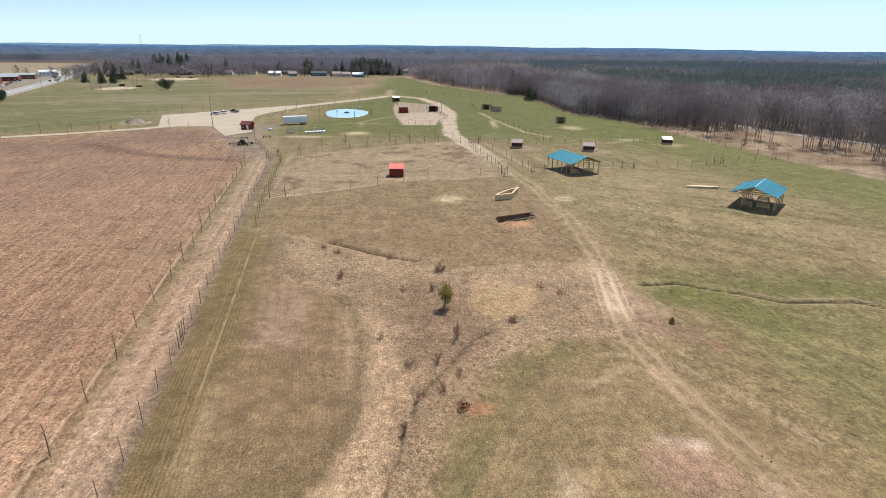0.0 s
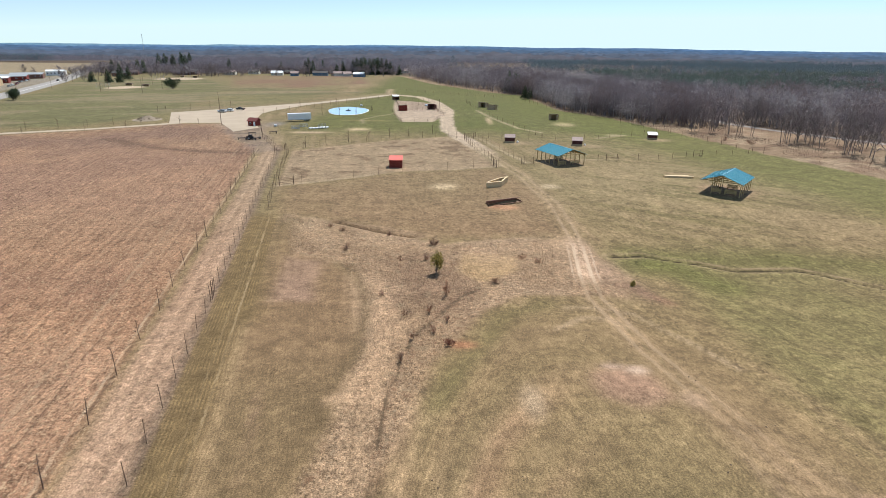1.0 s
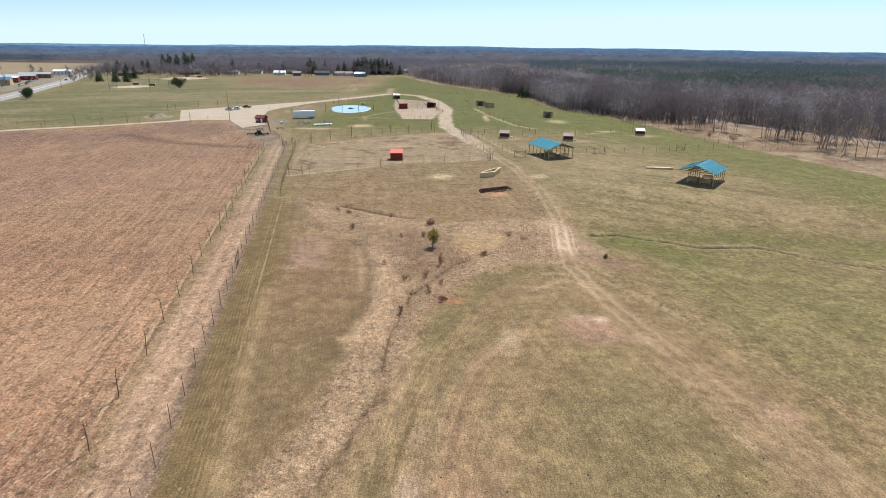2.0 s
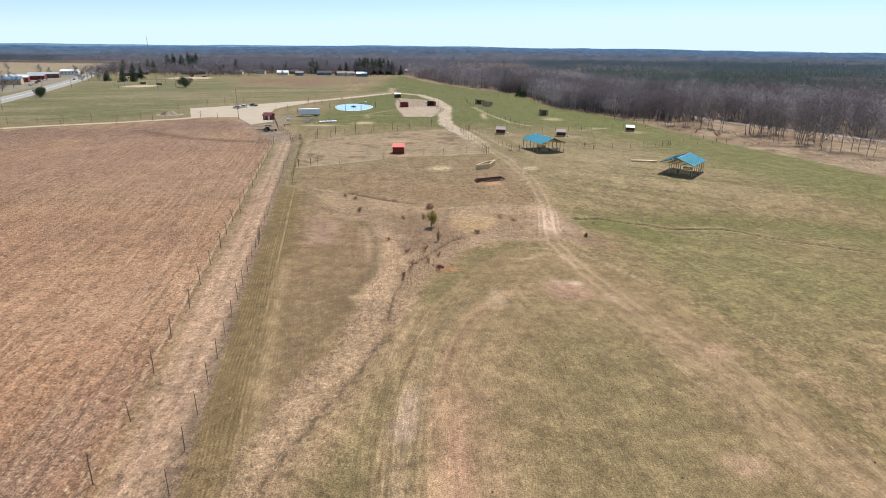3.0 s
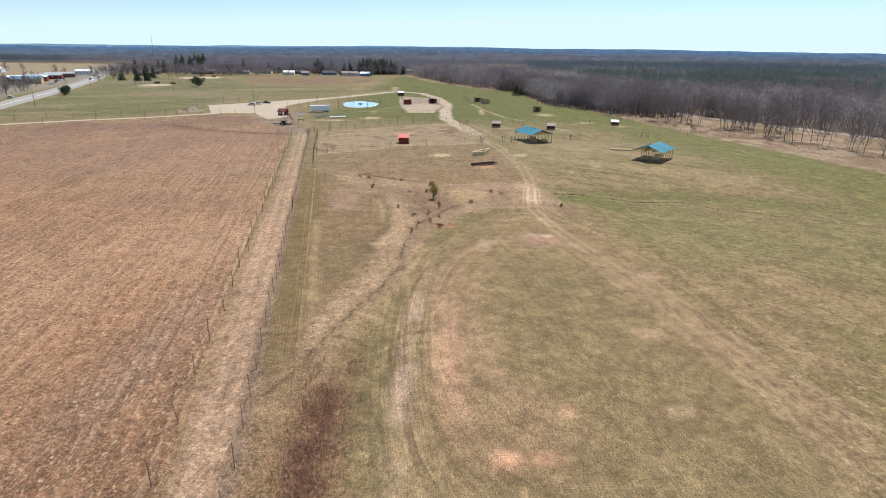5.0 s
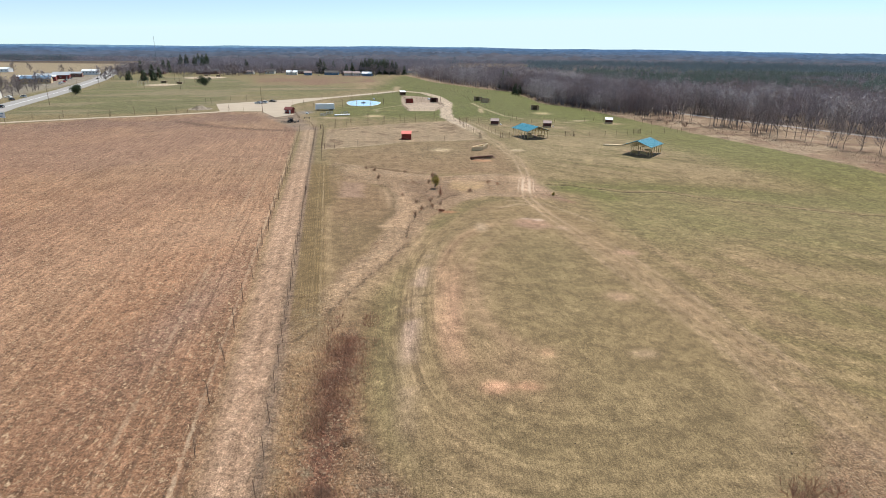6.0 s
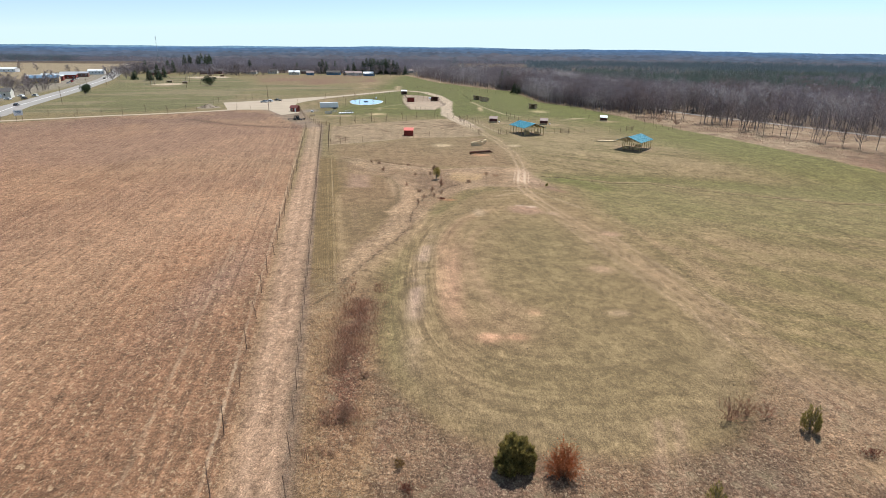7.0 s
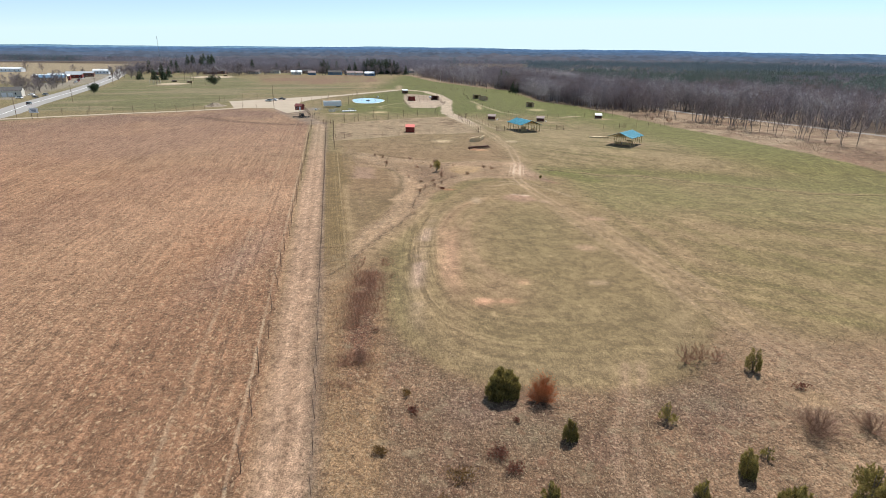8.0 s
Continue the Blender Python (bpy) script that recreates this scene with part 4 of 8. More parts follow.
    lane = ss(-0.5, 0.8, X - SAPLING_ROW(Y) - 0.6) * (1 - ss(-0.6, 0.5, X - WEST_FENCE(Y) + 0.5)) * (1 - ss(165, 185, Y))
    lay((0.275, 0.192, 0.128), lane * 0.95, stubble=0.45, drill=0, weeds=0)
    lay((0.34, 0.243, 0.165), lane * ss(0.5, 0.64, rows) * 0.8)
    lay((0.37, 0.265, 0.178), lane * np.exp(-((Y - 30) / 20) ** 2) * 0.6)
    lay((0.38, 0.28, 0.195), lane * np.exp(-((np.abs(X - SAPLING_ROW(Y) - 3.4) - 0.9) / 0.4) ** 2) * (0.35 + 0.6 * n3))
    lay((0.2, 0.14, 0.095), lane * np.exp(-((X - SAPLING_ROW(Y) - 3.4) / 0.4) ** 2) * 0.4)
    lay((0.17, 0.125, 0.1), np.exp(-((X - WEST_FENCE(Y)) / 0.7) ** 2) * ss(-70, -50, Y) * (1 - ss(165, 180, Y)) * 0.7, weeds=0.4)
    lay((0.27, 0.2, 0.13), ss(1, 6, 8 - np.abs(in_poly(X, Y, [(-112.0, 227.0), (-97.0, 229.0), (-84.0, 213.0), (-70.0, 186.0), (-56.0, 176.0), (-72.0, 214.0), (-84.0, 240.0)]))) * 0.5 * ss(165, 185, Y) * ss(-54, -60, X) * ss(-110, -100, X))
    messy = in_poly(X, Y, [(-86.0, 236.0), (-76.0, 226.0), (-66.0, 196.0), (-53.0, 166.0), (-58.0, 160.0), (-72.0, 184.0), (-86.0, 208.0), (-98.0, 228.0)])
    lay((0.27, 0.205, 0.16), ss(-2, 2, messy + 4 * (n3 - 0.5)) * 0.7, weeds=0.6)
    lay((0.14, 0.105, 0.085), ss(-2, 2, messy) * ss(0.5, 0.6, n3) * 0.6)
    # lawns, ball fields and ploughed land towards the town
    lay((0.195, 0.125, 0.083), in_poly(X, Y, [(-245.0, 640.0), (-100.0, 660.0), (-75.0, 520.0), (-120.0, 455.0), (-175.0, 462.0)]).clip(-4, 4) / 8 + 0.5)
    lay((0.2, 0.158, 0.088), ss(225, 250, Y) * ss(-80, -100, X) * ss(0.45, 0.65, n1) * 0.7)
    lay((0.132, 0.13, 0.062), ss(-6, 6, in_poly(X, Y, [(-135.0, 272.0), (-180.0, 460.0), (-262.0, 600.0), (-360.0, 560.0), (-285.0, 400.0), (-215.0, 200.0), (-150.0, 215.0)])) * (0.55 + 0.35 * n2))
    lawn = ss(-6, 6, in_poly(X, Y, [(-135.0, 272.0), (-100.0, 310.0), (-75.0, 350.0), (-60.0, 420.0), (-180.0, 460.0), (-262.0, 600.0), (-360.0, 560.0), (-285.0, 400.0), (-215.0, 200.0), (-150.0, 215.0)]))
    lay((0.225, 0.18, 0.115), lawn * ss(0.5, 0.64, fbm(X * 0.3 + Y * 0.3, Y * 1.1 - X * 0.5, 26, 91, 4)) * 0.65)
    lay((0.115, 0.112, 0.055), lawn * ss(0.54, 0.66, fbm(X * 0.25 + Y * 0.2, Y * 1.3 - X * 0.6, 17, 95, 4)) * 0.6)
    for bx, by, rx, ry in ((-252, 438, 13, 17), (-268, 566, 22, 26)):
        lay((0.44, 0.35, 0.26), 1 - ss(0.9, 1.05, np.hypot((X - bx) / rx, (Y - by) / ry)))
    lay((0.27, 0.215, 0.145), ss(-8, 8, in_poly(X, Y, [(-380.0, 350.0), (-420.0, 560.0), (-480.0, 740.0), (-520.0, 1010.0), (-1000.0, 1030.0), (-1000.0, 350.0)])) * 0.9)
    lay((0.25, 0.22, 0.185), ss(-5, 5, in_poly(X, Y, [(-268.0, 262.0), (-310.0, 262.0), (-380.0, 480.0), (-415.0, 600.0), (-402.0, 602.0), (-352.0, 505.0)])) * 0.8)
    # brushy margin and the floor of the woods
    margin = ss(-1.5, 1.5, X - edge + 3 * (n3 - 0.5)) * (Y < 690)
    lay((0.255, 0.178, 0.12), margin * 0.95, weeds=0.5)
    lay((0.36, 0.275, 0.19), margin * ss(0.48, 0.6, n2) * 0.7)
    lay((0.15, 0.098, 0.066), margin * ss(0.56, 0.64, fbm(X, Y, 9, 88, 3)) * 0.8)
    lay((0.23, 0.145, 0.10), margin * ss(0.52, 0.64, n3) * 0.6)
    litter = np.maximum(np.maximum(ss(8, 18, X - edge + 8 * (n2 - 0.5)) * ss(240, 275, Y), ss(2, 7, X - trail_x(Y) + 4 * (n3 - 0.5))) * (Y < 690), ss(680, 720, Y + 60 * (n1 - 0.5)) * (1 - ss(-8, 8, in_poly(X, Y, [(-430.0, 560.0), (-520.0, 1010.0), (-1000.0, 1030.0), (-1000.0, 350.0)]))))
    lay((0.10, 0.074, 0.06), litter * 0.95, weeds=0.4, drill=0)
    # paths worn pale along fences and between the paddocks
    for line, half, w in (([(-39.4, 117.6), (-28.5, 124.3), (-18.0, 131.0)], 0.6, 0.8), ([(1.2, 138.9), (15.6, 144.4)], 0.7, 0.6), ([(16.0, 295.0), (22.0, 260.0), (30.5, 225.0), (38.0, 214.0)], 1.0, 0.75),
                          ([(-26.0, 277.0), (-34.0, 262.0), (-39.0, 250.0), (-36.0, 236.0)], 0.9, 0.5), ([(12.5, 197.0), (17.0, 179.0), (20.0, 165.0), (24.5, 150.0)], 0.8, 0.6), ([(8.5, 191.0), (11.5, 173.0), (16.5, 145.0)], 0.9, 0.5),
                          ([(40.0, 156.0), (48.0, 157.5)], 0.7, 0.5), ([(57.0, 200.5), (70.0, 209.0)], 1.2, 0.5)):
        lay((0.40, 0.32, 0.215), np.exp(-(near_line(X, Y, line) / half) ** 2) * w * (0.5 + 0.7 * n3))
    for off in (4.0, 8.5, 13.5):
        lay((0.13, 0.085, 0.06), f * np.exp(-((field - off - 1.5 * n2) / 0.7) ** 2) * ss(150, 185, Y) * 0.45)
    # level the tones: stubble darker and redder south, bluer north; far grass less red
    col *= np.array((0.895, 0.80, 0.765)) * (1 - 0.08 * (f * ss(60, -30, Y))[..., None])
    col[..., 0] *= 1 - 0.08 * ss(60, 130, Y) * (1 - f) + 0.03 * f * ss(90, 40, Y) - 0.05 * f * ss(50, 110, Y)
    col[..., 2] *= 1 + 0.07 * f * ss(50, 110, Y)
    Z = terr(X, Y)
    calm = ss(-75, -60, Y) * (1 - ss(150, 190, Y)) * (1 - ss(120, 150, np.abs(X)))
    Z = Z + calm * ((n2 - 0.5) * 0.25 + (n3 - 0.5) * 0.08 * (1 + cover[..., 2]))
    Z -= 0.75 * np.exp(-(ditch / 0.7) ** 2) + 0.12 * np.exp(-(gully / 0.7) ** 2) + 0.35 * np.exp(-(creek / 0.6) ** 2)
    Z -= 0.07 * np.exp(-((d - 0.85) / 0.4) ** 2) + 0.9 * ss(-0.1, 0.5, in_poly(X, Y, [(10.0, 101.6), (10.4, 104.2), (17.0, 107.4), (17.2, 104.9)]))
    nx, ny = len(xs), len(ys)
    k = (np.arange(ny - 1)[:, None] * nx + np.arange(nx - 1)).ravel()
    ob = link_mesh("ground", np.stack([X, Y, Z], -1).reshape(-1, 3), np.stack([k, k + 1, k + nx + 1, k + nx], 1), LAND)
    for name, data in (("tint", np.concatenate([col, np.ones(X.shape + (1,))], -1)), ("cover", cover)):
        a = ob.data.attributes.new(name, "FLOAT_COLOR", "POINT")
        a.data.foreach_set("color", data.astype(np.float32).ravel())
    for name, data in (("oval_d", R0 * 21.5), ("oval_m", np.exp(-((R0 - 0.84) / 0.24) ** 2) * (1 - ss(0.98, 1.06, R0)) * (0.3 + 0.7 * ss(45, 10, Y)) * (0.2 + 0.8 * ss(24, 8, X))), ("strip_m", ss(-16, -4, Y) * (1 - ss(88, 96, Y)) * (0.8 + 0.3 * n2).clip(0, 1) * (1 - 0.85 * ss(9.9, 10.6, X - SAPLING_ROW(Y)) * ss(54, 46, Y))), ("churn_m", ss(61, 67, Y) * (1 - ss(75, 82, Y)) * (0.3 + 0.9 * n3).clip(0, 1)), ("gully_d", np.minimum(gully, 9)), ("track_d", np.minimum(d, 9)), ("furrow_d", np.where(Y < 170, X - SAPLING_ROW(Y), 99.0)), ("brook_d", np.minimum(np.minimum(ditch, creek), 9))):
        k = ob.data.attributes.new(name, "FLOAT", "POINT")
        k.data.foreach_set("value", data.astype(np.float32).ravel())
    ob.data.polygons.foreach_set("use_smooth", np.ones(len(ob.data.polygons), bool))
    return tagged(ob, "rolling farmland of mown grass, dry weeds and stubble", "ground", kind="structure")


build_ground()


def ribbon(name, pts, width, mat_, lift, label, category="road"):
    """A strip of even width along a line, a hand above the ground sheet."""
    bm, rows = bmesh.new(), []
    dense = []
    for (ax, ay), (bx, by) in zip(pts, pts[1:]):
        k = max(1, int(math.hypot(bx - ax, by - ay) / 8))
        dense += [(ax + (bx - ax) * i / k, ay + (by - ay) * i / k) for i in range(k)]
    dense.append(pts[-1])
    for i, (x, y) in enumerate(dense):
        (ax, ay), (bx, by) = dense[max(0, i - 1)], dense[min(len(dense) - 1, i + 1)]
        k = math.hypot(bx - ax, by - ay)
        nx_, ny_ = -(by - ay) / k * width / 2, (bx - ax) / k * width / 2
        rows.append([bm.verts.new((x + s * nx_, y + s * ny_, gz(x, y) + lift)) for s in (1, -1)])
    for a, b in zip(rows, rows[1:]):
        bm.faces.new((a[0], a[1], b[1], b[0]))
    bmesh.ops.recalc_face_normals(bm, faces=bm.faces)
    return tagged(part(name, bm, mat_), label, category, kind="structure")


def sheet(name, pts, mat_, lift, label, category):
    bm = bmesh.new()
    poly(bm, [(x, y, gz(x, y) + lift) for x, y in pts])
    bmesh.ops.recalc_face_normals(bm, faces=bm.faces)
    return tagged(part(name, bm, mat_), label, category, kind="structure")


ribbon("road", HIGHWAY, 15.0, ASPHALT, 0.08, "pale worn two-lane highway running into the town")
ribbon("road_marking", HIGHWAY, 0.5, PAINT, 0.1, "worn pale line along the middle of the highway", "marking")
ribbon("driveway", DRIVE, 4.6, GRAVEL, 0.06, "sandy gravel drive along the stubble field")
ribbon("north_lane", NORTH_LANE, 7.0, GRAVEL, 0.06, "sandy gravel lane beside the pond paddock")
sheet("parking_lot", LOT, GRAVEL, 0.05, "bare sandy gravel car park", "car park")
ribbon("trail", TRAIL_LINE, 4.2, TRAIL, 0.06, "grey cinder trail through the bare woods", "trail")

# far hills and woods that close the view, glowing with haze painted into their colours
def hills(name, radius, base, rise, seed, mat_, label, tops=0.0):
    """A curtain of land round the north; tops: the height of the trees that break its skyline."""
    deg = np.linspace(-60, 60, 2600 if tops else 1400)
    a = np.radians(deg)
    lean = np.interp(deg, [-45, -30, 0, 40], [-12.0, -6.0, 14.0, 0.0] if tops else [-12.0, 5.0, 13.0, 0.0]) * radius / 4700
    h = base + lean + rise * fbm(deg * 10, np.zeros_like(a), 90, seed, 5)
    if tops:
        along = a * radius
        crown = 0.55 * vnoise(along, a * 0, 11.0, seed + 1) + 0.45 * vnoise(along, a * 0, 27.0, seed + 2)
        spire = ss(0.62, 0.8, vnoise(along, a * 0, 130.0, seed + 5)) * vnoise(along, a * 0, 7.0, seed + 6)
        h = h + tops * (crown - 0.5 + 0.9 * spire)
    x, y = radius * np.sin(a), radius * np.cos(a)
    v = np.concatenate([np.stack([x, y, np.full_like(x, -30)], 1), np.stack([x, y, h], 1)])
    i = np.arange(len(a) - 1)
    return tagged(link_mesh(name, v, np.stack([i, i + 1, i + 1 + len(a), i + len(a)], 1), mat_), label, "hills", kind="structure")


hills("backdrop", 4700, 22.0, 28.0, 3, HAZE_GLOW_HILL, "low hills on the horizon, glowing with painted blue haze")
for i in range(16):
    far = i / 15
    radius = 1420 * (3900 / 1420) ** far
    hills("backdrop_woods", radius, 5.0 + 12.5 * far, 9.0 + 15.0 * far, 11 + 7 * i, HAZE_GLOW_WOODS[min(7, int(far * 8))], "line of distant woods, glowing with painted blue haze", 8.0 - 6.5 * far)

# ---------------------------------------------------------------- fences
def fence(name, pts, spacing, high, label, post_r=0.06, wires=8, group="park fences", mat_=None, rail=False):
    post_r *= 0.75
    x0, y0 = pts[0]
    root = thing(name, label, "fence", Matrix.Translation((x0, y0, gz(x0, y0))), group)
    spots = []
    for (ax, ay), (bx, by) in zip(pts, pts[1:]):
        n = max(1, round(math.hypot(bx - ax, by - ay) / spacing))
        spots += [(ax + (bx - ax) * i / n, ay + (by - ay) * i / n) for i in range(n)]
    spots.append(pts[-1])
    bm = bmesh.new()
    tube(bm, (0, 0, -0.3), (0, 0, high), post_r, post_r * 0.9, 6)
    first, tops = None, []
    for i, (x, y) in enumerate(spots):
        lean = pose(x - x0, y - y0, gz(x, y) - gz(x0, y0), rnd.uniform(-2.2, 2.2), rnd.uniform(-2.2, 2.2), rnd.uniform(0, 360)) @ Matrix.Diagonal((1, 1, rnd.uniform(0.95, 1.06), 1))
        if first is None:
            first = part("post", bm, mat_ or POST, root)
            first.matrix_basis = lean
        else:
            again(first, lean)
        tops.append(Vector((x - x0, y - y0, gz(x, y) - gz(x0, y0))))
    bm = bmesh.new()
    for a, b in zip(tops, tops[1:]):
        for k in range(wires):
            h = 0.12 + (high - 0.18) * k / max(1, wires - 1)
            r = 0.035 if rail else 0.003
            tube(bm, a + Vector((0, 0, h)), b + Vector((0, 0, h)), r, r, 3, False)
        if wires > 5:
            n = int((b - a).length / 0.6)
            for i in range(1, n):
                p = a.lerp(b, i / n)
                tube(bm, p + Vector((0, 0, 0.12)), p + Vector((0, 0, high - 0.06)), 0.002, 0.002, 3, False)
    part("rail" if rail else "wire_netting", bm, (mat_ or POST) if rail else WIRE, root, "" if rail else "thin grey woven wire")
    return root


def line_y(f, a, b, n=12):
    return [(f(a + (b - a) * i / n), a + (b - a) * i / n) for i in range(n + 1)]


fence("deer_fence", line_y(WEST_FENCE, -66, 166), 4.85, 2.45, "tall dark-posted deer fence beside the stubble field", 0.042, 6)
fence("deer_fence", [(-35.2, 98.6), (-39.6, 118.0), (-48.0, 160.0), (-50.5, 166.0)], 4.0, 2.5, "tall close-posted fence beside the pen", 0.055)
fence("deer_fence", [(-39.4, 117.4), (-28.5, 124.1), (-10.8, 135.5), (1.2, 138.7), (15.6, 144.2)], 7.2, 2.3, "wire fence on slim dark posts around the pen", 0.05, 6)
fence("deer_fence", [(-50.5, 166.0), (-36.5, 177.0), (-17.9, 190.7), (1.3, 200.5), (7.1, 191.4)], 6.0, 2.4, "wire fence on slim dark posts behind the pen", 0.065, 6)
fence("deer_fence", [(7.1, 191.4), (10.0, 173.4), (12.6, 160.0), (15.6, 144.2)], 4.0, 2.3, "wire fence on dark posts along the dirt lane", 0.065)
fence("deer_fence", [(11.0, 197.0), (15.7, 178.8), (18.8, 164.7), (23.4, 149.0)], 4.5, 2.2, "wire fence on dark posts beyond the dirt lane", 0.055, 6)
fence("paddock_fence", [(23.4, 149.4), (32.0, 151.0), (46.1, 154.9), (64.9, 157.5), (80.2, 164.4), (104.0, 171.5)], 6.5, 2.0, "wire paddock fence on slim wooden posts", 0.075, 5)
fence("paddock_fence", [(11.3, 199.0), (20.8, 194.5), (40.5, 195.5), (57.1, 199.0), (72.0, 207.7), (88.0, 213.0)], 5.5, 2.0, "wire paddock fence behind the brown sheds", 0.075, 5)
fence("paddock_fence", [(11.5, 341.0), (16.0, 295.0), (22.0, 260.0), (30.5, 225.0), (36.1, 200.0)], 7.0, 1.9, "wire fence dividing the green paddocks", 0.08, 5)
fence("paddock_fence", [(-42.0, 452.0), (-23.0, 424.0), (1.6, 402.0), (25.0, 385.0), (48.0, 362.0), (59.0, 300.0), (77.0, 258.0), (90.0, 216.0), (101.0, 173.0)], 8.0, 1.9, "long wire fence beside the edge of the woods", 0.085, 5)
fence("deer_fence", [(-78.0, 226.0), (-65.5, 190.0), (-53.5, 166.0)], 3.6, 2.4, "tall dark-posted fence running to the ticket hut", 0.07)
fence("deer_fence", [(-91.0, 271.0), (-82.0, 286.0), (-70.0, 309.0), (-56.0, 333.0), (-38.5, 370.0)], 7.0, 2.3, "wire fence around the pond paddock", 0.08, 5)
fence("yard_fence", [(-27.0, 275.0), (-20.0, 242.0), (-5.5, 243.0), (-0.8, 272.0), (-8.0, 300.0)], 3.0, 1.6, "low post fence around the sand yard", 0.07, 4)
fence("yard_fence", [(-28.0, 283.0), (-8.0, 296.0), (-2.5, 275.0)], 3.0, 1.6, "low post fence dividing the sand yard", 0.07, 4)
fence("yard_fence", [(-34.0, 352.0), (-28.0, 318.0), (-9.0, 320.0), (-4.0, 300.0), (-5.0, 345.0), (-22.0, 352.0)], 4.0, 1.6, "post fence around the back yard of the huts", 0.08, 4)


fence("deer_fence", [(-28.6, 53.0), (-29.4, 56.2)], 1.05, 2.4, "close cluster of slim braced posts beside the long fence", 0.05, 2)


def hurdle(x, y, deg, long=3.4, high=1.9, label="dark tubular field gate between fence posts"):
    root = thing("field_gate", label, "gate", turn_at(x, y, deg), "field gates")
    for s in (-1, 1):
        part("post", tube(bmesh.new(), (s * long / 2, 0, -0.2), (s * long / 2, 0, high + 0.3), 0.09, 0.08, 6), POST, root)
    for k in range(5):
        h = 0.3 + (high - 0.4) * k / 4
        part("bar", tube(bmesh.new(), (-long / 2, 0.0, h), (long / 2, 0.0, h), 0.035, 0.035, 5), POST, root)


for x, y, deg in ((24.2, 148.3, 5), (50.2, 155.1, 8), (79.6, 164.3, 20), (-37.2, 119.0, 28), (-52.0, 164.5, 40), (14.6, 144.8, 100), (8.8, 196.0, -10)):
    hurdle(x, y, deg)


# ---------------------------------------------------------------- pavilions
def pavilion(x, y, deg, long, wide, label, eave=3.0, ridge=4.55, deep=0.0):
    """An open roof on posts; deep: how far the western slope reaches out past its posts."""
    root = thing("pavilion", label, "pavilion", turn_at(x, y, deg), "blue-roofed pavilions")
    over = 0.45
    for s in (-1, 1):
        bm = bmesh.new()
        a, b = Vector((0, 0, ridge)), Vector((s * (wide / 2 + over * 0.3), 0, eave - 0.1))
        nrm = Vector((-(b - a).z, 0, (b - a).x)).normalized() * (0.05 if s > 0 else -0.05)
        h = long / 2 + over
        lo = [(a.x, -h, a.z), (b.x, -h, b.z), (b.x, h, b.z), (a.x, h, a.z)]
        up = [tuple(Vector(p) + nrm) for p in lo]
        for f in ((lo[0], lo[1], lo[2], lo[3]), (up[3], up[2], up[1], up[0]), (lo[0], up[0], up[1], lo[1]), (lo[1], up[1], up[2], lo[2]), (lo[2], up[2], up[3], lo[3])):
            poly(bm, f)
        bmesh.ops.remove_doubles(bm, verts=bm.verts, dist=0.001)
        bmesh.ops.recalc_face_normals(bm, faces=bm.faces)
        slope = part("roof_panel", bm, BLUE_ROOF, root, "blue ribbed sheet-metal slope")
        n = int(2 * h / 0.75)
        rib = part("rib", tube(bmesh.new(), a + nrm * 1.3 + Vector((0, -h, 0)), b + nrm * 1.3 + Vector((0, -h, 0)), 0.022, 0.022, 4), BLUE_ROOF, slope)
        for i in range(1, n + 1):
            again(rib, Matrix.Translation((0, 2 * h * i / n, 0)))
    bm = bmesh.new()
    box(bm, 0, 0, ridge + 0.06, 0.2, long + 2 * over, 0.05)
    part("ridge_cap", bm, RIDGE, root, "pale metal ridge cap")
    n = 6
    for i in range(n):
        q = -long / 2 + 0.15 + (long - 0.3) * i / (n - 1)
        for s in (-1, 1):
            part("post", box(bmesh.new(), s * (wide / 2 - 0.35) + (deep if s < 0 else 0), q, eave / 2 - 0.1, 0.16, 0.16, eave + 0.2), TIMBER, root)
            bm = bmesh.new()
            off = deep if s < 0 else 0
            tube(bm, (s * (wide / 2 - 0.35) + off, q, eave - 0.9), (s * (wide / 2 - 1.25) + off, q, eave + 0.15), 0.05, 0.05, 4)
            if off:
                tube(bm, (off - wide / 2 + 0.35, q, eave - 1.1), (0.4 - wide / 2, q, eave - 0.12), 0.05, 0.05, 4)
            part("brace", bm, TIMBER, root)
        bm = bmesh.new()
        box(bm, 0, q, eave + 0.02, wide - 0.3, 0.06, 0.16)
        for s in (-1, 1):
            tube(bm, (s * wide / 2, q, eave - 0.05), (0, q, ridge - 0.06), 0.07, 0.07, 4)
            tube(bm, (s * wide * 0.24, q, eave + 0.05), (0, q, ridge - 0.2), 0.04, 0.04, 4)
            tube(bm, (s * wide * 0.24, q, eave + 0.05), (s * wide * 0.25, q, eave + 0.72), 0.04, 0.04, 4)
        part("truss", bm, TIMBER, root)
    for s in (-1, 1):
        for k in range(5):
            f = k / 4
            bm = bmesh.new()
            box(bm, s * (wide / 2 - 0.1) * (1 - f), 0, eave - 0.08 + (ridge - eave) * f - 0.02, 0.06, long + 0.5, 0.09)
            part("purlin", bm, TIMBER, root)
        part("beam", box(bmesh.new(), s * (wide / 2 - 0.35) + (deep if s < 0 else 0), 0, eave - 0.12, 0.1, long, 0.22), TIMBER, root)
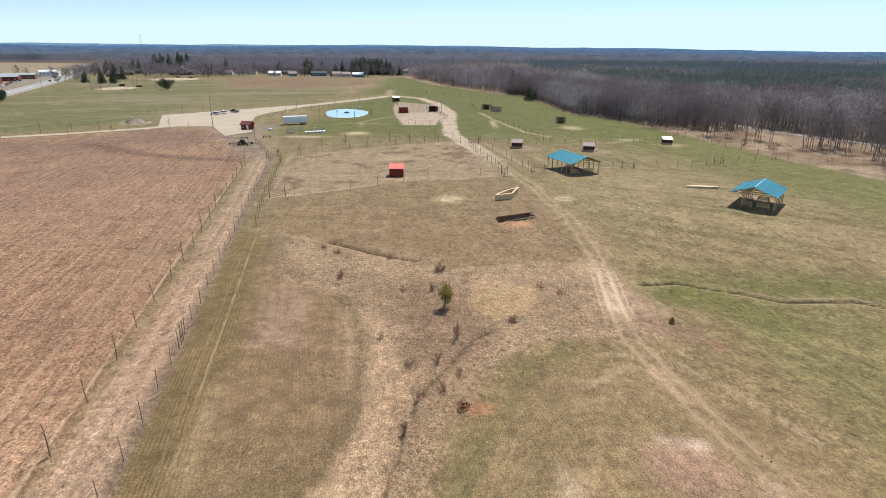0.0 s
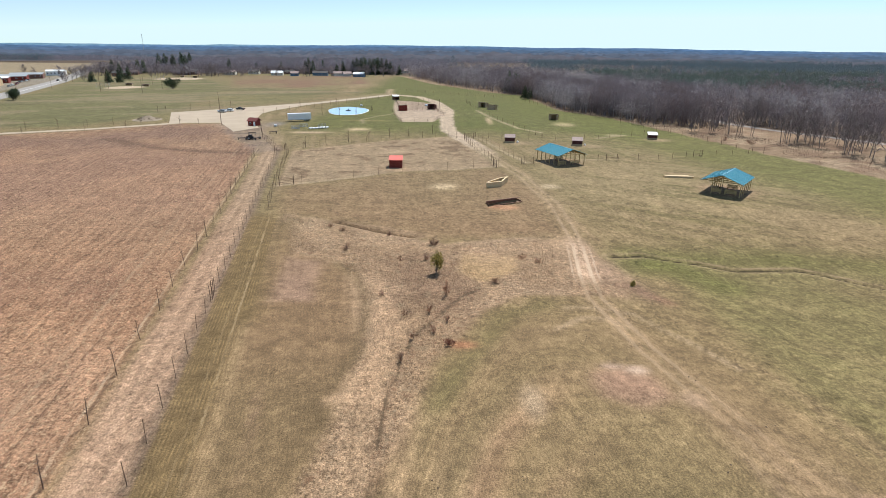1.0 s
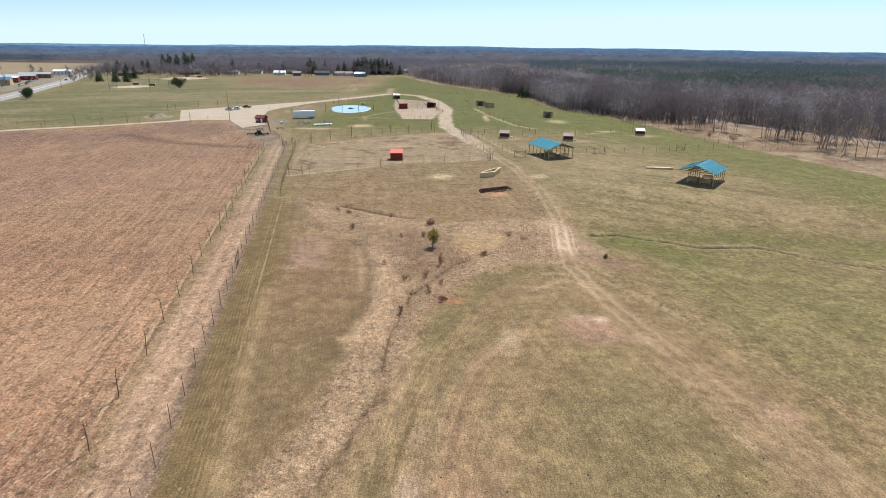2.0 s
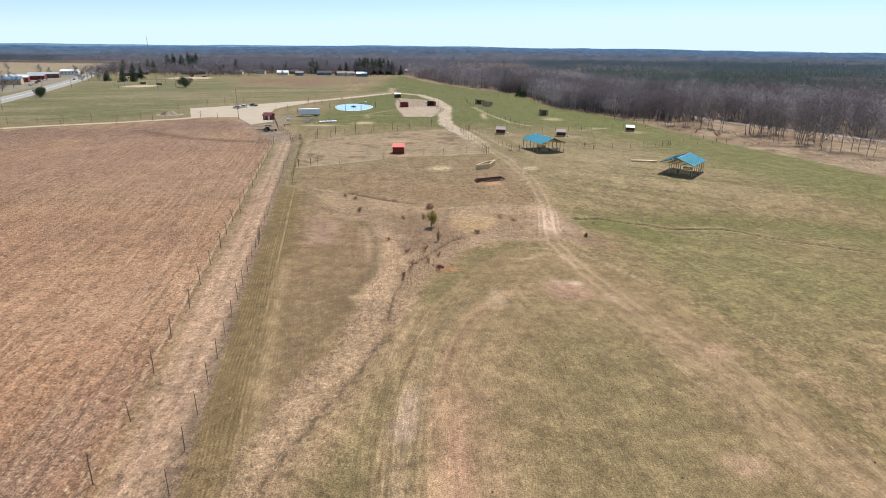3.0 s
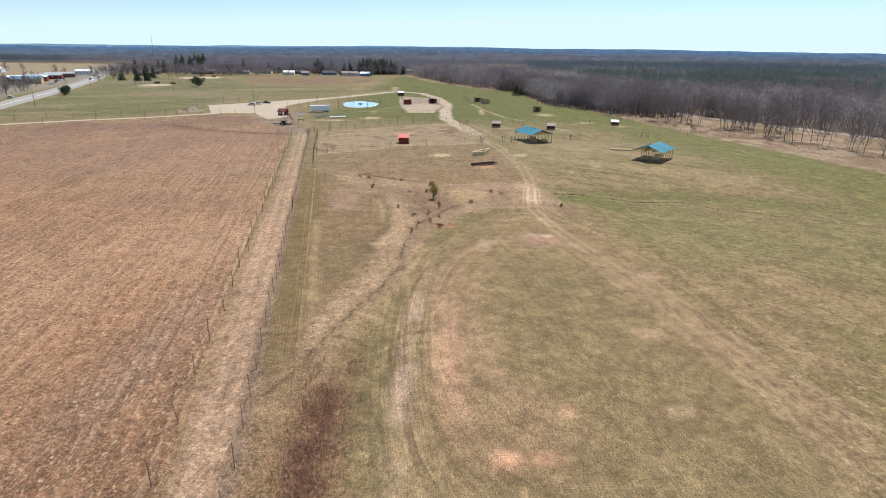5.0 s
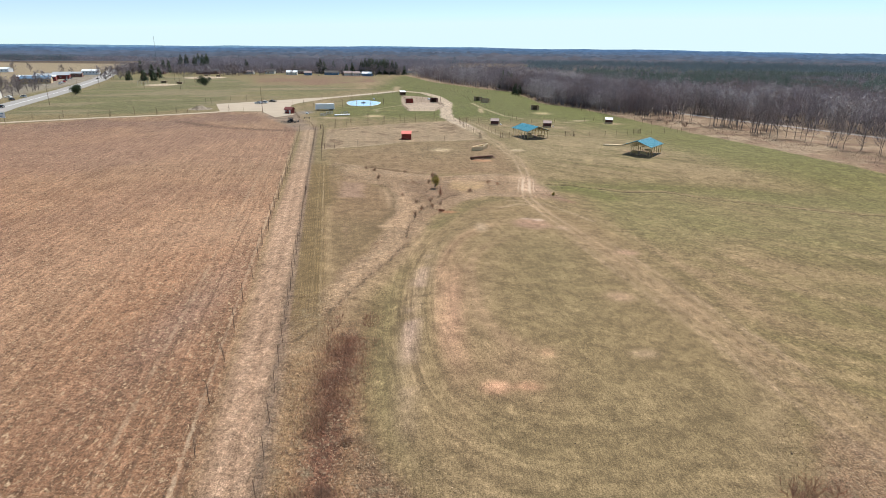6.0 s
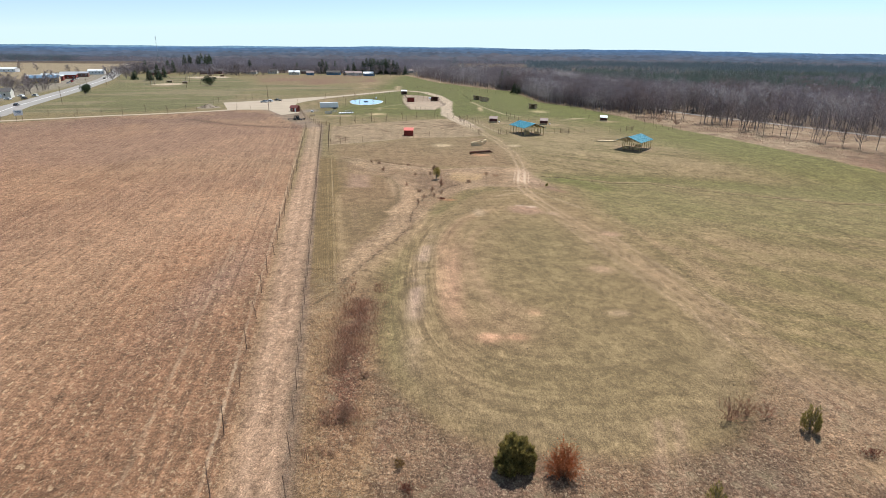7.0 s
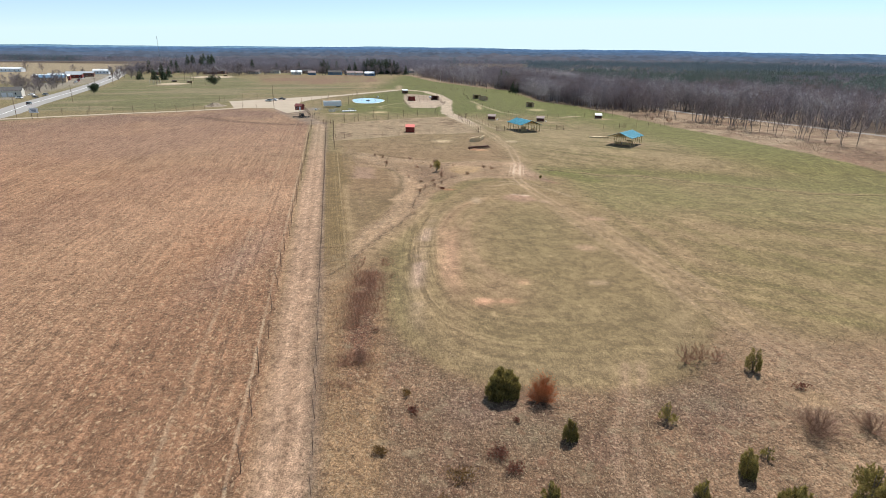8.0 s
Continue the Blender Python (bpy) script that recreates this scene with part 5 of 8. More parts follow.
    for px_, py_, w in ((-wide * 0.27 + deep * 0.6, -long * 0.4, 1.9), (wide * 0.22, -long * 0.38, 2.3), (wide * 0.1, long * 0.2, 2.2)):
        rack = thing("hay_rack", "low pale timber hay rack under the pavilion roof", "hay rack", turn_at(x, y, deg) @ Matrix.Translation((px_, py_, 0)), "hay racks")
        for s in (-1, 1):
            for t in (-0.45, 0.45):
                part("post", box(bmesh.new(), s * w / 2, t, 0.55, 0.1, 0.1, 1.1), TIMBER, rack)
            for q in (0.45, 0.8, 1.05):
                part("rail", box(bmesh.new(), 0, s * 0.45, q, w, 0.05, 0.12), TIMBER, rack)
    return root


pavilion(67.8, 119.4, -38.5, 10.6, 9.0, "open timber pavilion with a blue sheet-metal gable roof on the slope", deep=2.2)
pavilion(34.4, 152.8, 23.0, 11.6, 9.4, "open timber pavilion with blue metal gable roof by the lane")


# ---------------------------------------------------------------- sheds and huts
def shed(name, x, y, deg, w, d, hf, hb, wall, roof, label, open_front=False, band=None, group="animal shelters", roof_over=0.15):
    """A mono-pitch shelter; its front looks along -y before it is turned."""
    root = thing(name, label, "shed", turn_at(x, y, deg), group)
    t = 0.06

    def wall_piece(pts, shift):
        bm = bmesh.new()
        a = [bm.verts.new(p) for p in pts]
        b = [bm.verts.new(tuple(Vector(p) + Vector(shift))) for p in pts]
        bm.faces.new(a)
        bm.faces.new(b[::-1])
        for i in range(len(a)):
            j = (i + 1) % len(a)
            bm.faces.new((a[j], a[i], b[i], b[j]))
        bmesh.ops.recalc_face_normals(bm, faces=bm.faces)
        return bm
    for s in (-1, 1):
        part("side_wall", wall_piece([(s * w / 2, -d / 2, 0), (s * w / 2, d / 2, 0), (s * w / 2, d / 2, hb), (s * w / 2, -d / 2, hf)], (-s * t, 0, 0)), wall, root)
    part("back_wall", box(bmesh.new(), 0, d / 2 - t / 2, hb / 2, w - 2 * t, t, hb), wall, root)
    if open_front:
        part("lintel", box(bmesh.new(), 0, -d / 2 + t / 2, hf - 0.18, w - 2 * t, t, 0.36), wall, root)
        part("front_wall", box(bmesh.new(), -w * 0.32, -d / 2 + t / 2, (hf - 0.36) / 2, w * 0.3, t, hf - 0.36), wall, root)
    else:
        part("front_wall", box(bmesh.new(), 0, -d / 2 + t / 2, hf / 2, w - 2 * t, t, hf), wall, root)
    if band:
        part("skirting_board", box(bmesh.new(), 0, -d / 2 - 0.02, hf * 0.16, w + 0.02, 0.03, hf * 0.32), band, root)
        for s in (-1, 1):
            part("skirting_board", box(bmesh.new(), s * (w / 2 + 0.02), 0, hf * 0.16, 0.03, d, hf * 0.32), band, root)
    n = int(w / 0.35)
    bm = bmesh.new()
    for i in range(1, n):
        if not open_front:
            box(bm, -w / 2 + w * i / n, -d / 2 - 0.012, hf / 2, 0.05, 0.022, hf * 0.98)
    if bm.verts:
        part("cover_strip", bm, wall, root)
    else:
        bm.free()
    bm = bmesh.new()
    o = roof_over
    k = (hb - hf) / d
    up = [(-w / 2 - o, -d / 2 - o, hf - k * o + 0.12), (w / 2 + o, -d / 2 - o, hf - k * o + 0.12), (w / 2 + o, d / 2 + o, hb + k * o + 0.12), (-w / 2 - o, d / 2 + o, hb + k * o + 0.12)]
    lo = [(p[0], p[1], p[2] - 0.1) for p in up]
    poly(bm, up)
    poly(bm, lo[::-1])
    for i in range(4):
        j = (i + 1) % 4
        poly(bm, [lo[i], lo[j], up[j], up[i]])
    n = int((w + 2 * o) / 0.5)
    for i in range(n + 1):
        q = -w / 2 - o + (w + 2 * o) * i / n
        tube(bm, (q, -d / 2 - o, up[0][2] + 0.015), (q, d / 2 + o, up[2][2] + 0.015), 0.02, 0.02, 4)
    bmesh.ops.remove_doubles(bm, verts=bm.verts, dist=0.0005)
    bmesh.ops.recalc_face_normals(bm, faces=bm.faces)
    part("roof", bm, roof, root)
    return root


shed("animal_shed", -13.1, 142.3, 2, 3.5, 3.4, 2.1, 2.7, RED_WALL, RED_ROOF, "bright red board shed with a red metal roof in the pen")
shed("animal_shed", 23.1, 189.0, -6, 3.5, 3.6, 1.75, 2.4, BROWN_WALL, GREY_ROOF, "brown board shed with a faded grey roof in the paddock", band=TAN_BOARD)
shed("animal_shed", 46.0, 184.0, -10, 3.4, 3.6, 1.7, 2.35, BROWN_WALL, GREY_ROOF, "brown board shed with a faded grey roof beyond the pavilion", band=TAN_BOARD)
shed("animal_shed", 77.6, 200.8, -12, 3.2, 3.7, 1.65, 2.2, BROWN_WALL, WHITE_ROOF, "brown board shed with a white metal roof near the woods", band=TAN_BOARD)
shed("animal_shed", 50.5, 258.0, -28, 3.8, 3.2, 2.7, 2.0, TAN_BOARD, GREY_ROOF, "open-fronted tan board shelter in the green paddock", True)
shed("animal_shed", 20.5, 315.0, -35, 4.6, 3.5, 2.6, 2.0, TAN_BOARD, GREY_ROOF, "weathered open-fronted tan shelter beside its twin", True)
shed("animal_shed", 24.6, 302.0, -25, 4.6, 3.5, 2.6, 2.0, TAN_BOARD, GREY_ROOF, "weathered tan board shelter in the far paddock")
shed("animal_shed", -33.2, 356.0, 12, 4.0, 4.4, 2.2, 2.8, DARK_TIMBER, WHITE_ROOF, "dark shelter with a white metal roof at the lane's bend", True)
shed("animal_shed", -23.4, 291.5, 14, 4.2, 3.4, 2.7, 2.1, RED_WALL, BROWN_WALL, "dark red shelter on the sand yard")
shed("animal_shed", -8.2, 300.0, -18, 4.0, 3.4, 2.7, 2.1, BROWN_WALL, BROWN_WALL, "dark brown shelter on the sand yard", True)


def gable_house(name, x, y, deg, w, d, h, rise, wall, roof, label, category="house", group="town houses", doors=(), wins=4, over=0.4):
    """Gable roof with the ridge along x before it is turned; windows and doors on the front (-y) and the ends."""
    root = thing(name, label, category, turn_at(x, y, deg), group)
    bm = bmesh.new()
    box(bm, 0, 0, h / 2, w, d, h)
    for s in (-1, 1):
        poly(bm, [(s * w / 2, -d / 2, h), (s * w / 2, d / 2, h), (s * w / 2, 0, h + rise)])
    part("wall", bm, wall, root)
    bm = bmesh.new()
    e = -over * rise / (d / 2)
    for s in (-1, 1):
        a = [(-w / 2 - over, s * (d / 2 + over), h + e + 0.03), (w / 2 + over, s * (d / 2 + over), h + e + 0.03), (w / 2 + over, 0, h + rise + 0.03), (-w / 2 - over, 0, h + rise + 0.03)]
        b = [(p[0], p[1], p[2] + 0.14) for p in a]
        poly(bm, b), poly(bm, a[::-1])
        for i in range(4):
            j = (i + 1) % 4
            poly(bm, [a[i], a[j], b[j], b[i]])
    bmesh.ops.remove_doubles(bm, verts=bm.verts, dist=0.001)
    bmesh.ops.recalc_face_normals(bm, faces=bm.faces)
    part("roof", bm, roof, root)
    for i in range(wins):
        q = -w / 2 + w * (i + 0.5) / wins
        win = part("window", box(bmesh.new(), q, -d / 2 - 0.02, h * 0.55, min(1.2, w / wins * 0.5), 0.06, h * 0.36), WHITE, root)
        part("pane", box(bmesh.new(), q, -d / 2 - 0.045, h * 0.55, min(1.0, w / wins * 0.5 - 0.2), 0.04, h * 0.36 - 0.2), GLASS, win)
    for q, dw, dh, m_ in doors:
        part("door", box(bmesh.new(), q, -d / 2 - 0.04, dh / 2, dw, 0.08, dh), m_, root)
    return root


gable_house("ticket_hut", -80.0, 224.6, -12, 3.7, 3.4, 2.1, 1.0, RED_WALL, DULL_RED, "small dark red ticket hut with a dull red gable roof", "hut", "park huts", ((1.0, 0.8, 1.8, WHITE),), 2)


# ---------------------------------------------------------------- hull, pit, timbers
def wooden_hull():
    root = thing("play_boat", "boat-shaped pale plywood box standing on the grass", "boat", turn_at(10.6, 118.2, 0))
    outline = [(0.0, 0.0), (3.9, 1.9), (5.7, 6.6), (3.2, 5.0), (0.5, 1.5)]
    tops = [1.2, 1.2, 1.45, 1.3, 1.2]
    for i in range(5):
        j = (i + 1) % 5
        (ax, ay), (bx, by) = outline[i], outline[j]
        k = math.hypot(bx - ax, by - ay)
        ox, oy = -(by - ay) / k * 0.07, (bx - ax) / k * 0.07
        bm = bmesh.new()
        lo = [(ax, ay, 0), (bx, by, 0), (bx + ox, by + oy, 0), (ax + ox, ay + oy, 0)]
        up = [(ax, ay, tops[i]), (bx, by, tops[j]), (bx + ox, by + oy, tops[j]), (ax + ox, ay + oy, tops[i])]
        poly(bm, lo[::-1]), poly(bm, up)
        for p in range(4):
            q = (p + 1) % 4
            poly(bm, [lo[p], lo[q], up[q], up[p]])
        bmesh.ops.remove_doubles(bm, verts=bm.verts, dist=0.0005)
        bmesh.ops.recalc_face_normals(bm, faces=bm.faces)
        part("side_panel", bm, PLYWOOD, root)
        bm = bmesh.new()
        a, b = Vector((ax + ox * 2, ay + oy * 2, tops[i] + 0.04)), Vector((bx + ox * 2, by + oy * 2, tops[j] + 0.04))
        w_ = Vector((ox, oy, 0)) * 2.6
        poly(bm, [a - w_, b - w_, b + w_, a + w_])
        ext = bmesh.ops.extrude_face_region(bm, geom=bm.faces[:])
        bmesh.ops.translate(bm, verts=[v for v in ext["geom"] if isinstance(v, bmesh.types.BMVert)], vec=(0, 0, 0.05))
        bmesh.ops.recalc_face_normals(bm, faces=bm.faces)
        part("gunwale", bm, PLYWOOD, root)
    for ax, ay, bx, by in ((0.9, 0.5, 0.9, 2.0), (2.2, 1.1, 1.9, 3.1), (3.6, 1.8, 3.0, 4.6), (4.7, 4.0, 4.0, 5.5)):
        part("cross_rail", tube(bmesh.new(), (ax, ay, 1.15), (bx, by, 1.15), 0.07, 0.07, 4), PLYWOOD, root)
    bm = bmesh.new()
    poly(bm, [(0.2, 0.3, 0.5), (3.7, 2.0, 0.5), (5.2, 6.0, 0.5), (3.2, 4.8, 0.5), (0.6, 1.4, 0.5)])
    part("deck", bm, TAN_BOARD, root, "tan deck boards inside")


wooden_hull()


def pit():
    root = thing("timber_pit", "trench lined with dark boards beside orange subsoil", "pit", turn_at(13.6, 105.2, 27))
    for k in range(3):
        part("board", box(bmesh.new(), 0, 0.85 - 0.03 * k, -0.3 + 0.3 * k, 8.1 - 0.2 * k, 0.08, 0.28), DARK_TIMBER, root)
    part("board", box(bmesh.new(), 0.2, 0.72, 0.5, 8.2, 0.3, 0.06), BROWN_WALL, root, "reddish capping board")
    for s in (-1, 1):
        part("end_board", box(bmesh.new(), s * 4.0, 0.1, -0.1, 0.08, 1.5, 0.7), DARK_TIMBER, root)
    part("fallen_plank", box(bmesh.new(), 0.8, -1.25, 0.1, 6.6, 0.22, 0.08, pose(0, 0, 0, 0, 0, 4)), DARK_TIMBER, root)


pit()


def spoil_heap(x, y, w, d, h, mat_, name, label, seed):
    bm = bmesh.new()
    bmesh.ops.create_grid(bm, x_segments=22, y_segments=22, size=1)
    for v in bm.verts:
        r = v.co.xy.length
        k = 0.0 if r > 1 else 0.5 + 0.5 * math.cos(math.pi * r)
        v.co.z = h * k * (0.7 + 0.6 * noise.noise(Vector((v.co.x * 3 + seed, v.co.y * 3, 0)))) - 0.03 - 0.3 * max(0.0, r - 0.8)
        v.co.x *= w / 2
        v.co.y *= d / 2
    ob = part(name, bm, mat_, smooth=True)
    ob.matrix_basis = turn_at(x, y, 20)
    return tagged(ob, label, "heap")


spoil_heap(12.0, 101.9, 4.2, 1.7, 0.5, SOIL, "spoil_mound", "low heap of orange subsoil by the trench", 1)


def stone_mound(x, y):
    root = thing("stone_mound", "mound of earth and fieldstones beside the drive", "mound", turn_at(x, y, 30))
    bm = bmesh.new()
    for i in range(110):
        a, r = rnd.uniform(0, 2 * math.pi), rnd.random() ** 0.7
        s = rnd.uniform(0.2, 0.5)
        z = 1.7 * (1 - r) ** 1.3
        m_ = Matrix.Translation((r * 5.5 * math.cos(a), r * 6.5 * math.sin(a), z)) @ Euler((rnd.random() * 6, rnd.random() * 6, 0)).to_matrix().to_4x4() @ Matrix.Diagonal((s, s * 0.8, s * 0.6, 1))
        bmesh.ops.create_icosphere(bm, subdivisions=1, radius=1, matrix=m_)
    ob = part("stones", bm, STONE, root)
    ob["kind"] = "stuff"
    e = spoil_heap(x, y, 14, 16, 1.9, SOIL, "earth_core", "", 3)
    del e["category"]
    e.parent = root
    e.matrix_basis = Matrix.Identity(4)
    e.data.materials[0] = STONE


stone_mound(-133.0, 240.0)


def timber_stack():
    root = thing("timber_beams", "long pale timber beams lying on the grass", "timber", turn_at(61.7, 133.2, -4))
    for i in range(9):
        part("beam", box(bmesh.new(), rnd.uniform(-0.5, 0.5), -0.6 + 0.3 * (i % 5), 0.13 + (0.24 if i > 4 else 0), 6.9 + rnd.uniform(-0.6, 0.6), 0.26, 0.22, pose(0, 0, 0, 0, 0, rnd.uniform(-1.5, 1.5))), PLYWOOD, root)


timber_stack()

# ---------------------------------------------------------------- pond
bm = bmesh.new()
ring = []
for i in range(96):
    a = 2 * math.pi * i / 96
    k = 1 + 0.03 * math.sin(3 * a + 1) + 0.02 * math.sin(5 * a)
    ring.append((-51.6 + 10.2 * k * math.cos(a) - 2.2 * math.sin(a), 286.5 + 19.5 * k * math.sin(a), 0.12))
poly(bm, ring)
tagged(part("water", bm, WATER), "round pale blue pond in the green paddock", "pond", kind="structure")
bm = bmesh.new()
inner, outer = [bm.verts.new((p[0], p[1], 0.13)) for p in ring], [bm.verts.new((-51.6 + (p[0] + 51.6) * 1.04, 286.5 + (p[1] - 286.5) * 1.04, 0.05)) for p in ring]
for i in range(96):
    bm.faces.new((inner[i], outer[i], outer[(i + 1) % 96], inner[(i + 1) % 96]))
bmesh.ops.recalc_face_normals(bm, faces=bm.faces)
tagged(part("pond_rim", bm, GALV), "pale rim around the pond", "rim", kind="structure")
fl = thing("aerator", "small dark floating aerator on the pond", "aerator", Matrix.Translation((-51.5, 287.0, 0.12)))
bm = bmesh.new()
tube(bm, (0, 0, 0), (0, 0, 0.35), 1.5, 1.3, 12)
part("float", bm, DARK_PAINT, fl)
part("outlet", tube(bmesh.new(), (0, 0, 0.35), (0, 0, 0.9), 0.2, 0.12, 8), DARK_PAINT, fl)


# ---------------------------------------------------------------- vehicles and machines
def wheel(parent, x, y, r, w, name="wheel"):
    bm = bmesh.new()
    tube(bm, (x - w / 2, y, r), (x + w / 2, y, r), r, r, 16)
    wh = part(name, bm, RUBBER, parent)
    part("rim", tube(bmesh.new(), (x - w / 2 - 0.01, y, r), (x + w / 2 + 0.01, y, r), r * 0.55, r * 0.55, 10), GALV, wh)
    return wh


def car(x, y, deg, paint, label, pickup=False, group="parked cars"):
    root = thing("car", label, "car", turn_at(x, y, deg, gz(x, y) + 0.1), group)
    bm = bmesh.new()
    box(bm, 0, 0, 0.68, 1.82, 4.6, 0.62, bevel=0.12)
    part("body", bm, paint, root)
    bm = bmesh.new()
    y0, y1 = (-0.2, 1.2) if pickup else (-1.9, 0.9)
    lo = [(-0.84, y0, 0.95), (0.84, y0, 0.95), (0.84, y1, 0.95), (-0.84, y1, 0.95)]
    up = [(-0.68, y0 + 0.3, 1.5), (0.68, y0 + 0.3, 1.5), (0.68, y1 - 0.6, 1.5), (-0.68, y1 - 0.6, 1.5)]
    for i in range(4):
        j = (i + 1) % 4
        poly(bm, [lo[i], lo[j], up[j], up[i]])
    bmesh.ops.remove_doubles(bm, verts=bm.verts, dist=0.001)
    bmesh.ops.recalc_face_normals(bm, faces=bm.faces)
    part("windows", bm, GLASS, root, "dark glass all round")
    part("cab_roof", box(bmesh.new(), 0, (y0 + y1 - 0.3) / 2, 1.51, 1.38, y1 - y0 - 0.86, 0.06), paint, root)
    for s in (-1, 1):
        for q in (-1.4, 1.45):
            wheel(root, s * 0.8, q, 0.33, 0.22)
        part("headlight", box(bmesh.new(), s * 0.62, 2.28, 0.72, 0.34, 0.08, 0.14), WHITE, root)
        part("tail_light", box(bmesh.new(), s * 0.66, -2.28, 0.75, 0.26, 0.08, 0.14), RED_PAINT, root)
    return root


car(-109.8, 276.0, 70, WHITE, "white car parked on the gravel car park")
car(-111.7, 271.5, 68, SILVER, "silver car parked on the gravel car park")
car(-107.0, 284.0, 72, DARK_PAINT, "dark pickup truck parked on the gravel car park", True)
car(-236.5, 233.0, 22, DARK_PAINT, "dark car on the highway")
car(-350.0, 506.0, 22, DARK_PAINT, "dark car far along the highway")
for i, (cx, cy, deg, m_) in enumerate(((-268, 268, 80, WHITE), (-262, 274, 60, DARK_PAINT), (-276, 290, 75, WHITE), (-271, 296, 70, SILVER), (-356, 464, 30, RED_PAINT), (-362, 475, 30, DARK_PAINT), (-368, 486, 30, SILVER), (-342, 440, 30, WHITE), (-347, 451, 30, RED_PAINT), (-372, 497, 30, WHITE), (-378, 508, 25, DARK_PAINT), (-336, 428, 30, SILVER))):
    car(cx, cy, deg, m_, ("%s car parked beside the highway shops" % {WHITE: "white", DARK_PAINT: "dark", SILVER: "silver", RED_PAINT: "red"}[m_]), group="cars at the shops")


def trailer(x, y, deg):
    root = thing("box_trailer", "long white box trailer parked on the grass", "trailer", turn_at(x, y, deg))
    part("body", box(bmesh.new(), 0, 0, 2.1, 10.0, 2.5, 2.7, bevel=0.05), WHITE, root)
    for s in (-1, 1):
        part("side_rail", box(bmesh.new(), 0, s * 1.27, 0.78, 10.0, 0.05, 0.14), GALV, root)
    part("chassis", box(bmesh.new(), 0, 0, 0.66, 9.6, 1.1, 0.2), DARK_PAINT, root)
    for q in (2.4, 3.5):
        for s in (-1, 1):
            bm = bmesh.new()
            tube(bm, (q, s * 0.85, 0.48), (q, s * 1.2, 0.48), 0.48, 0.48, 16)
            w = part("wheel", bm, RUBBER, root)
            part("rim", tube(bmesh.new(), (q, s * 0.84, 0.48), (q, s * 1.22, 0.48), 0.25, 0.25, 10), GALV, w)
    for s in (-1, 1):
        part("support_leg", box(bmesh.new(), -3.4, s * 0.8, 0.33, 0.14, 0.14, 0.66), DARK_PAINT, root)


trailer(-65.4, 241.5, 20)


def tractor(x, y, deg):
    root = thing("tractor", "dark old tractor parked at the field's corner", "tractor", turn_at(x, y, deg))
    part("bonnet", box(bmesh.new(), 0, 1.1, 1.25, 0.8, 1.9, 0.8, bevel=0.1), MACHINE, root)
    part("chassis", box(bmesh.new(), 0, 0.3, 0.8, 0.6, 3.4, 0.5), DARK_PAINT, root)
    part("cab", box(bmesh.new(), 0, -0.7, 1.75, 1.4, 1.5, 1.5, bevel=0.1), GLASS, root, "glazed cab")
    part("cab_roof", box(bmesh.new(), 0, -0.7, 2.56, 1.6, 1.7, 0.14), MACHINE, root)
    root.scale = (0.72, 0.72, 0.72)
    part("exhaust", tube(bmesh.new(), (0.25, 1.2, 1.6), (0.25, 1.2, 2.6), 0.05, 0.05, 6), DARK_PAINT, root)
    for s in (-1, 1):
        wheel(root, s * 0.95, -0.8, 0.85, 0.45)
        wheel(root, s * 0.8, 1.7, 0.5, 0.3)


def implement(x, y, deg, w, label):
    root = thing("farm_implement", label, "implement", turn_at(x, y, deg), "farm implements")
    part("frame", box(bmesh.new(), 0, 0, 0.7, w, 0.18, 0.18), MACHINE, root)
    part("drawbar", box(bmesh.new(), 0, 0.9, 0.6, 0.15, 1.8, 0.12), MACHINE, root)
    for s in (-1, 1):
        wheel(root, s * w * 0.42, 0, 0.42, 0.2)
    n = int(w / 0.5)
    for i in range(n):
        part("tine", tube(bmesh.new(), (-w / 2 + w * (i + 0.5) / n, -0.1, 0.7), (-w / 2 + w * (i + 0.5) / n, -0.5, 0.05), 0.04, 0.03, 4), MACHINE, root)


tractor(-69.2, 187.0, 60)
implement(-71.5, 186.5, 20, 3.4, "rusty cultivator beside the tractor")
implement(-66.6, 187.5, 70, 3.0, "dark harrow beside the tractor")
implement(-72.5, 199.5, 10, 2.6, "rusty implement behind the tractor")
implement(-65.5, 202.5, 25, 2.8, "grey implement near the ticket hut")


def tank(x, y, deg, label="white plastic tank on the grass", r=0.42, long=1.6):
    root = thing("tank", label, "tank", turn_at(x, y, deg), "row of white tanks")
    bm = bmesh.new()
    tube(bm, (0, -long / 2, r), (0, long / 2, r), r, r, 14)
    for s in (-1, 1):
        tube(bm, (0, s * long / 2, r), (0, s * (long / 2 + 0.2), r), r, r * 0.6, 14)
    part("shell", bm, WHITE, root)
    for s in (-1, 1):
        part("cradle", box(bmesh.new(), 0, s * long * 0.3, 0.15, r * 1.6, 0.15, 0.3), DARK_TIMBER, root)


for i in range(6):
    tank(-54.5 + 1.2 * i, 216.0 + 0.6 * i, -20, r=0.36, long=1.7)


def pallet_rack(x, y, deg, n):
    root = thing("pipe_rack", "rack of grey steel panels on the grass", "rack", turn_at(x, y, deg), "panel racks")
    for i in range(n):
        bm = bmesh.new()
        for h in (0.3, 0.8, 1.3):
            box(bm, 0, 0.6 * i, h, 3.2, 0.05, 0.07)
        for q in (-1.6, 0, 1.6):
            box(bm, q, 0.6 * i, 0.7, 0.07, 0.05, 1.4)
        part("panel", bm, GALV, root)


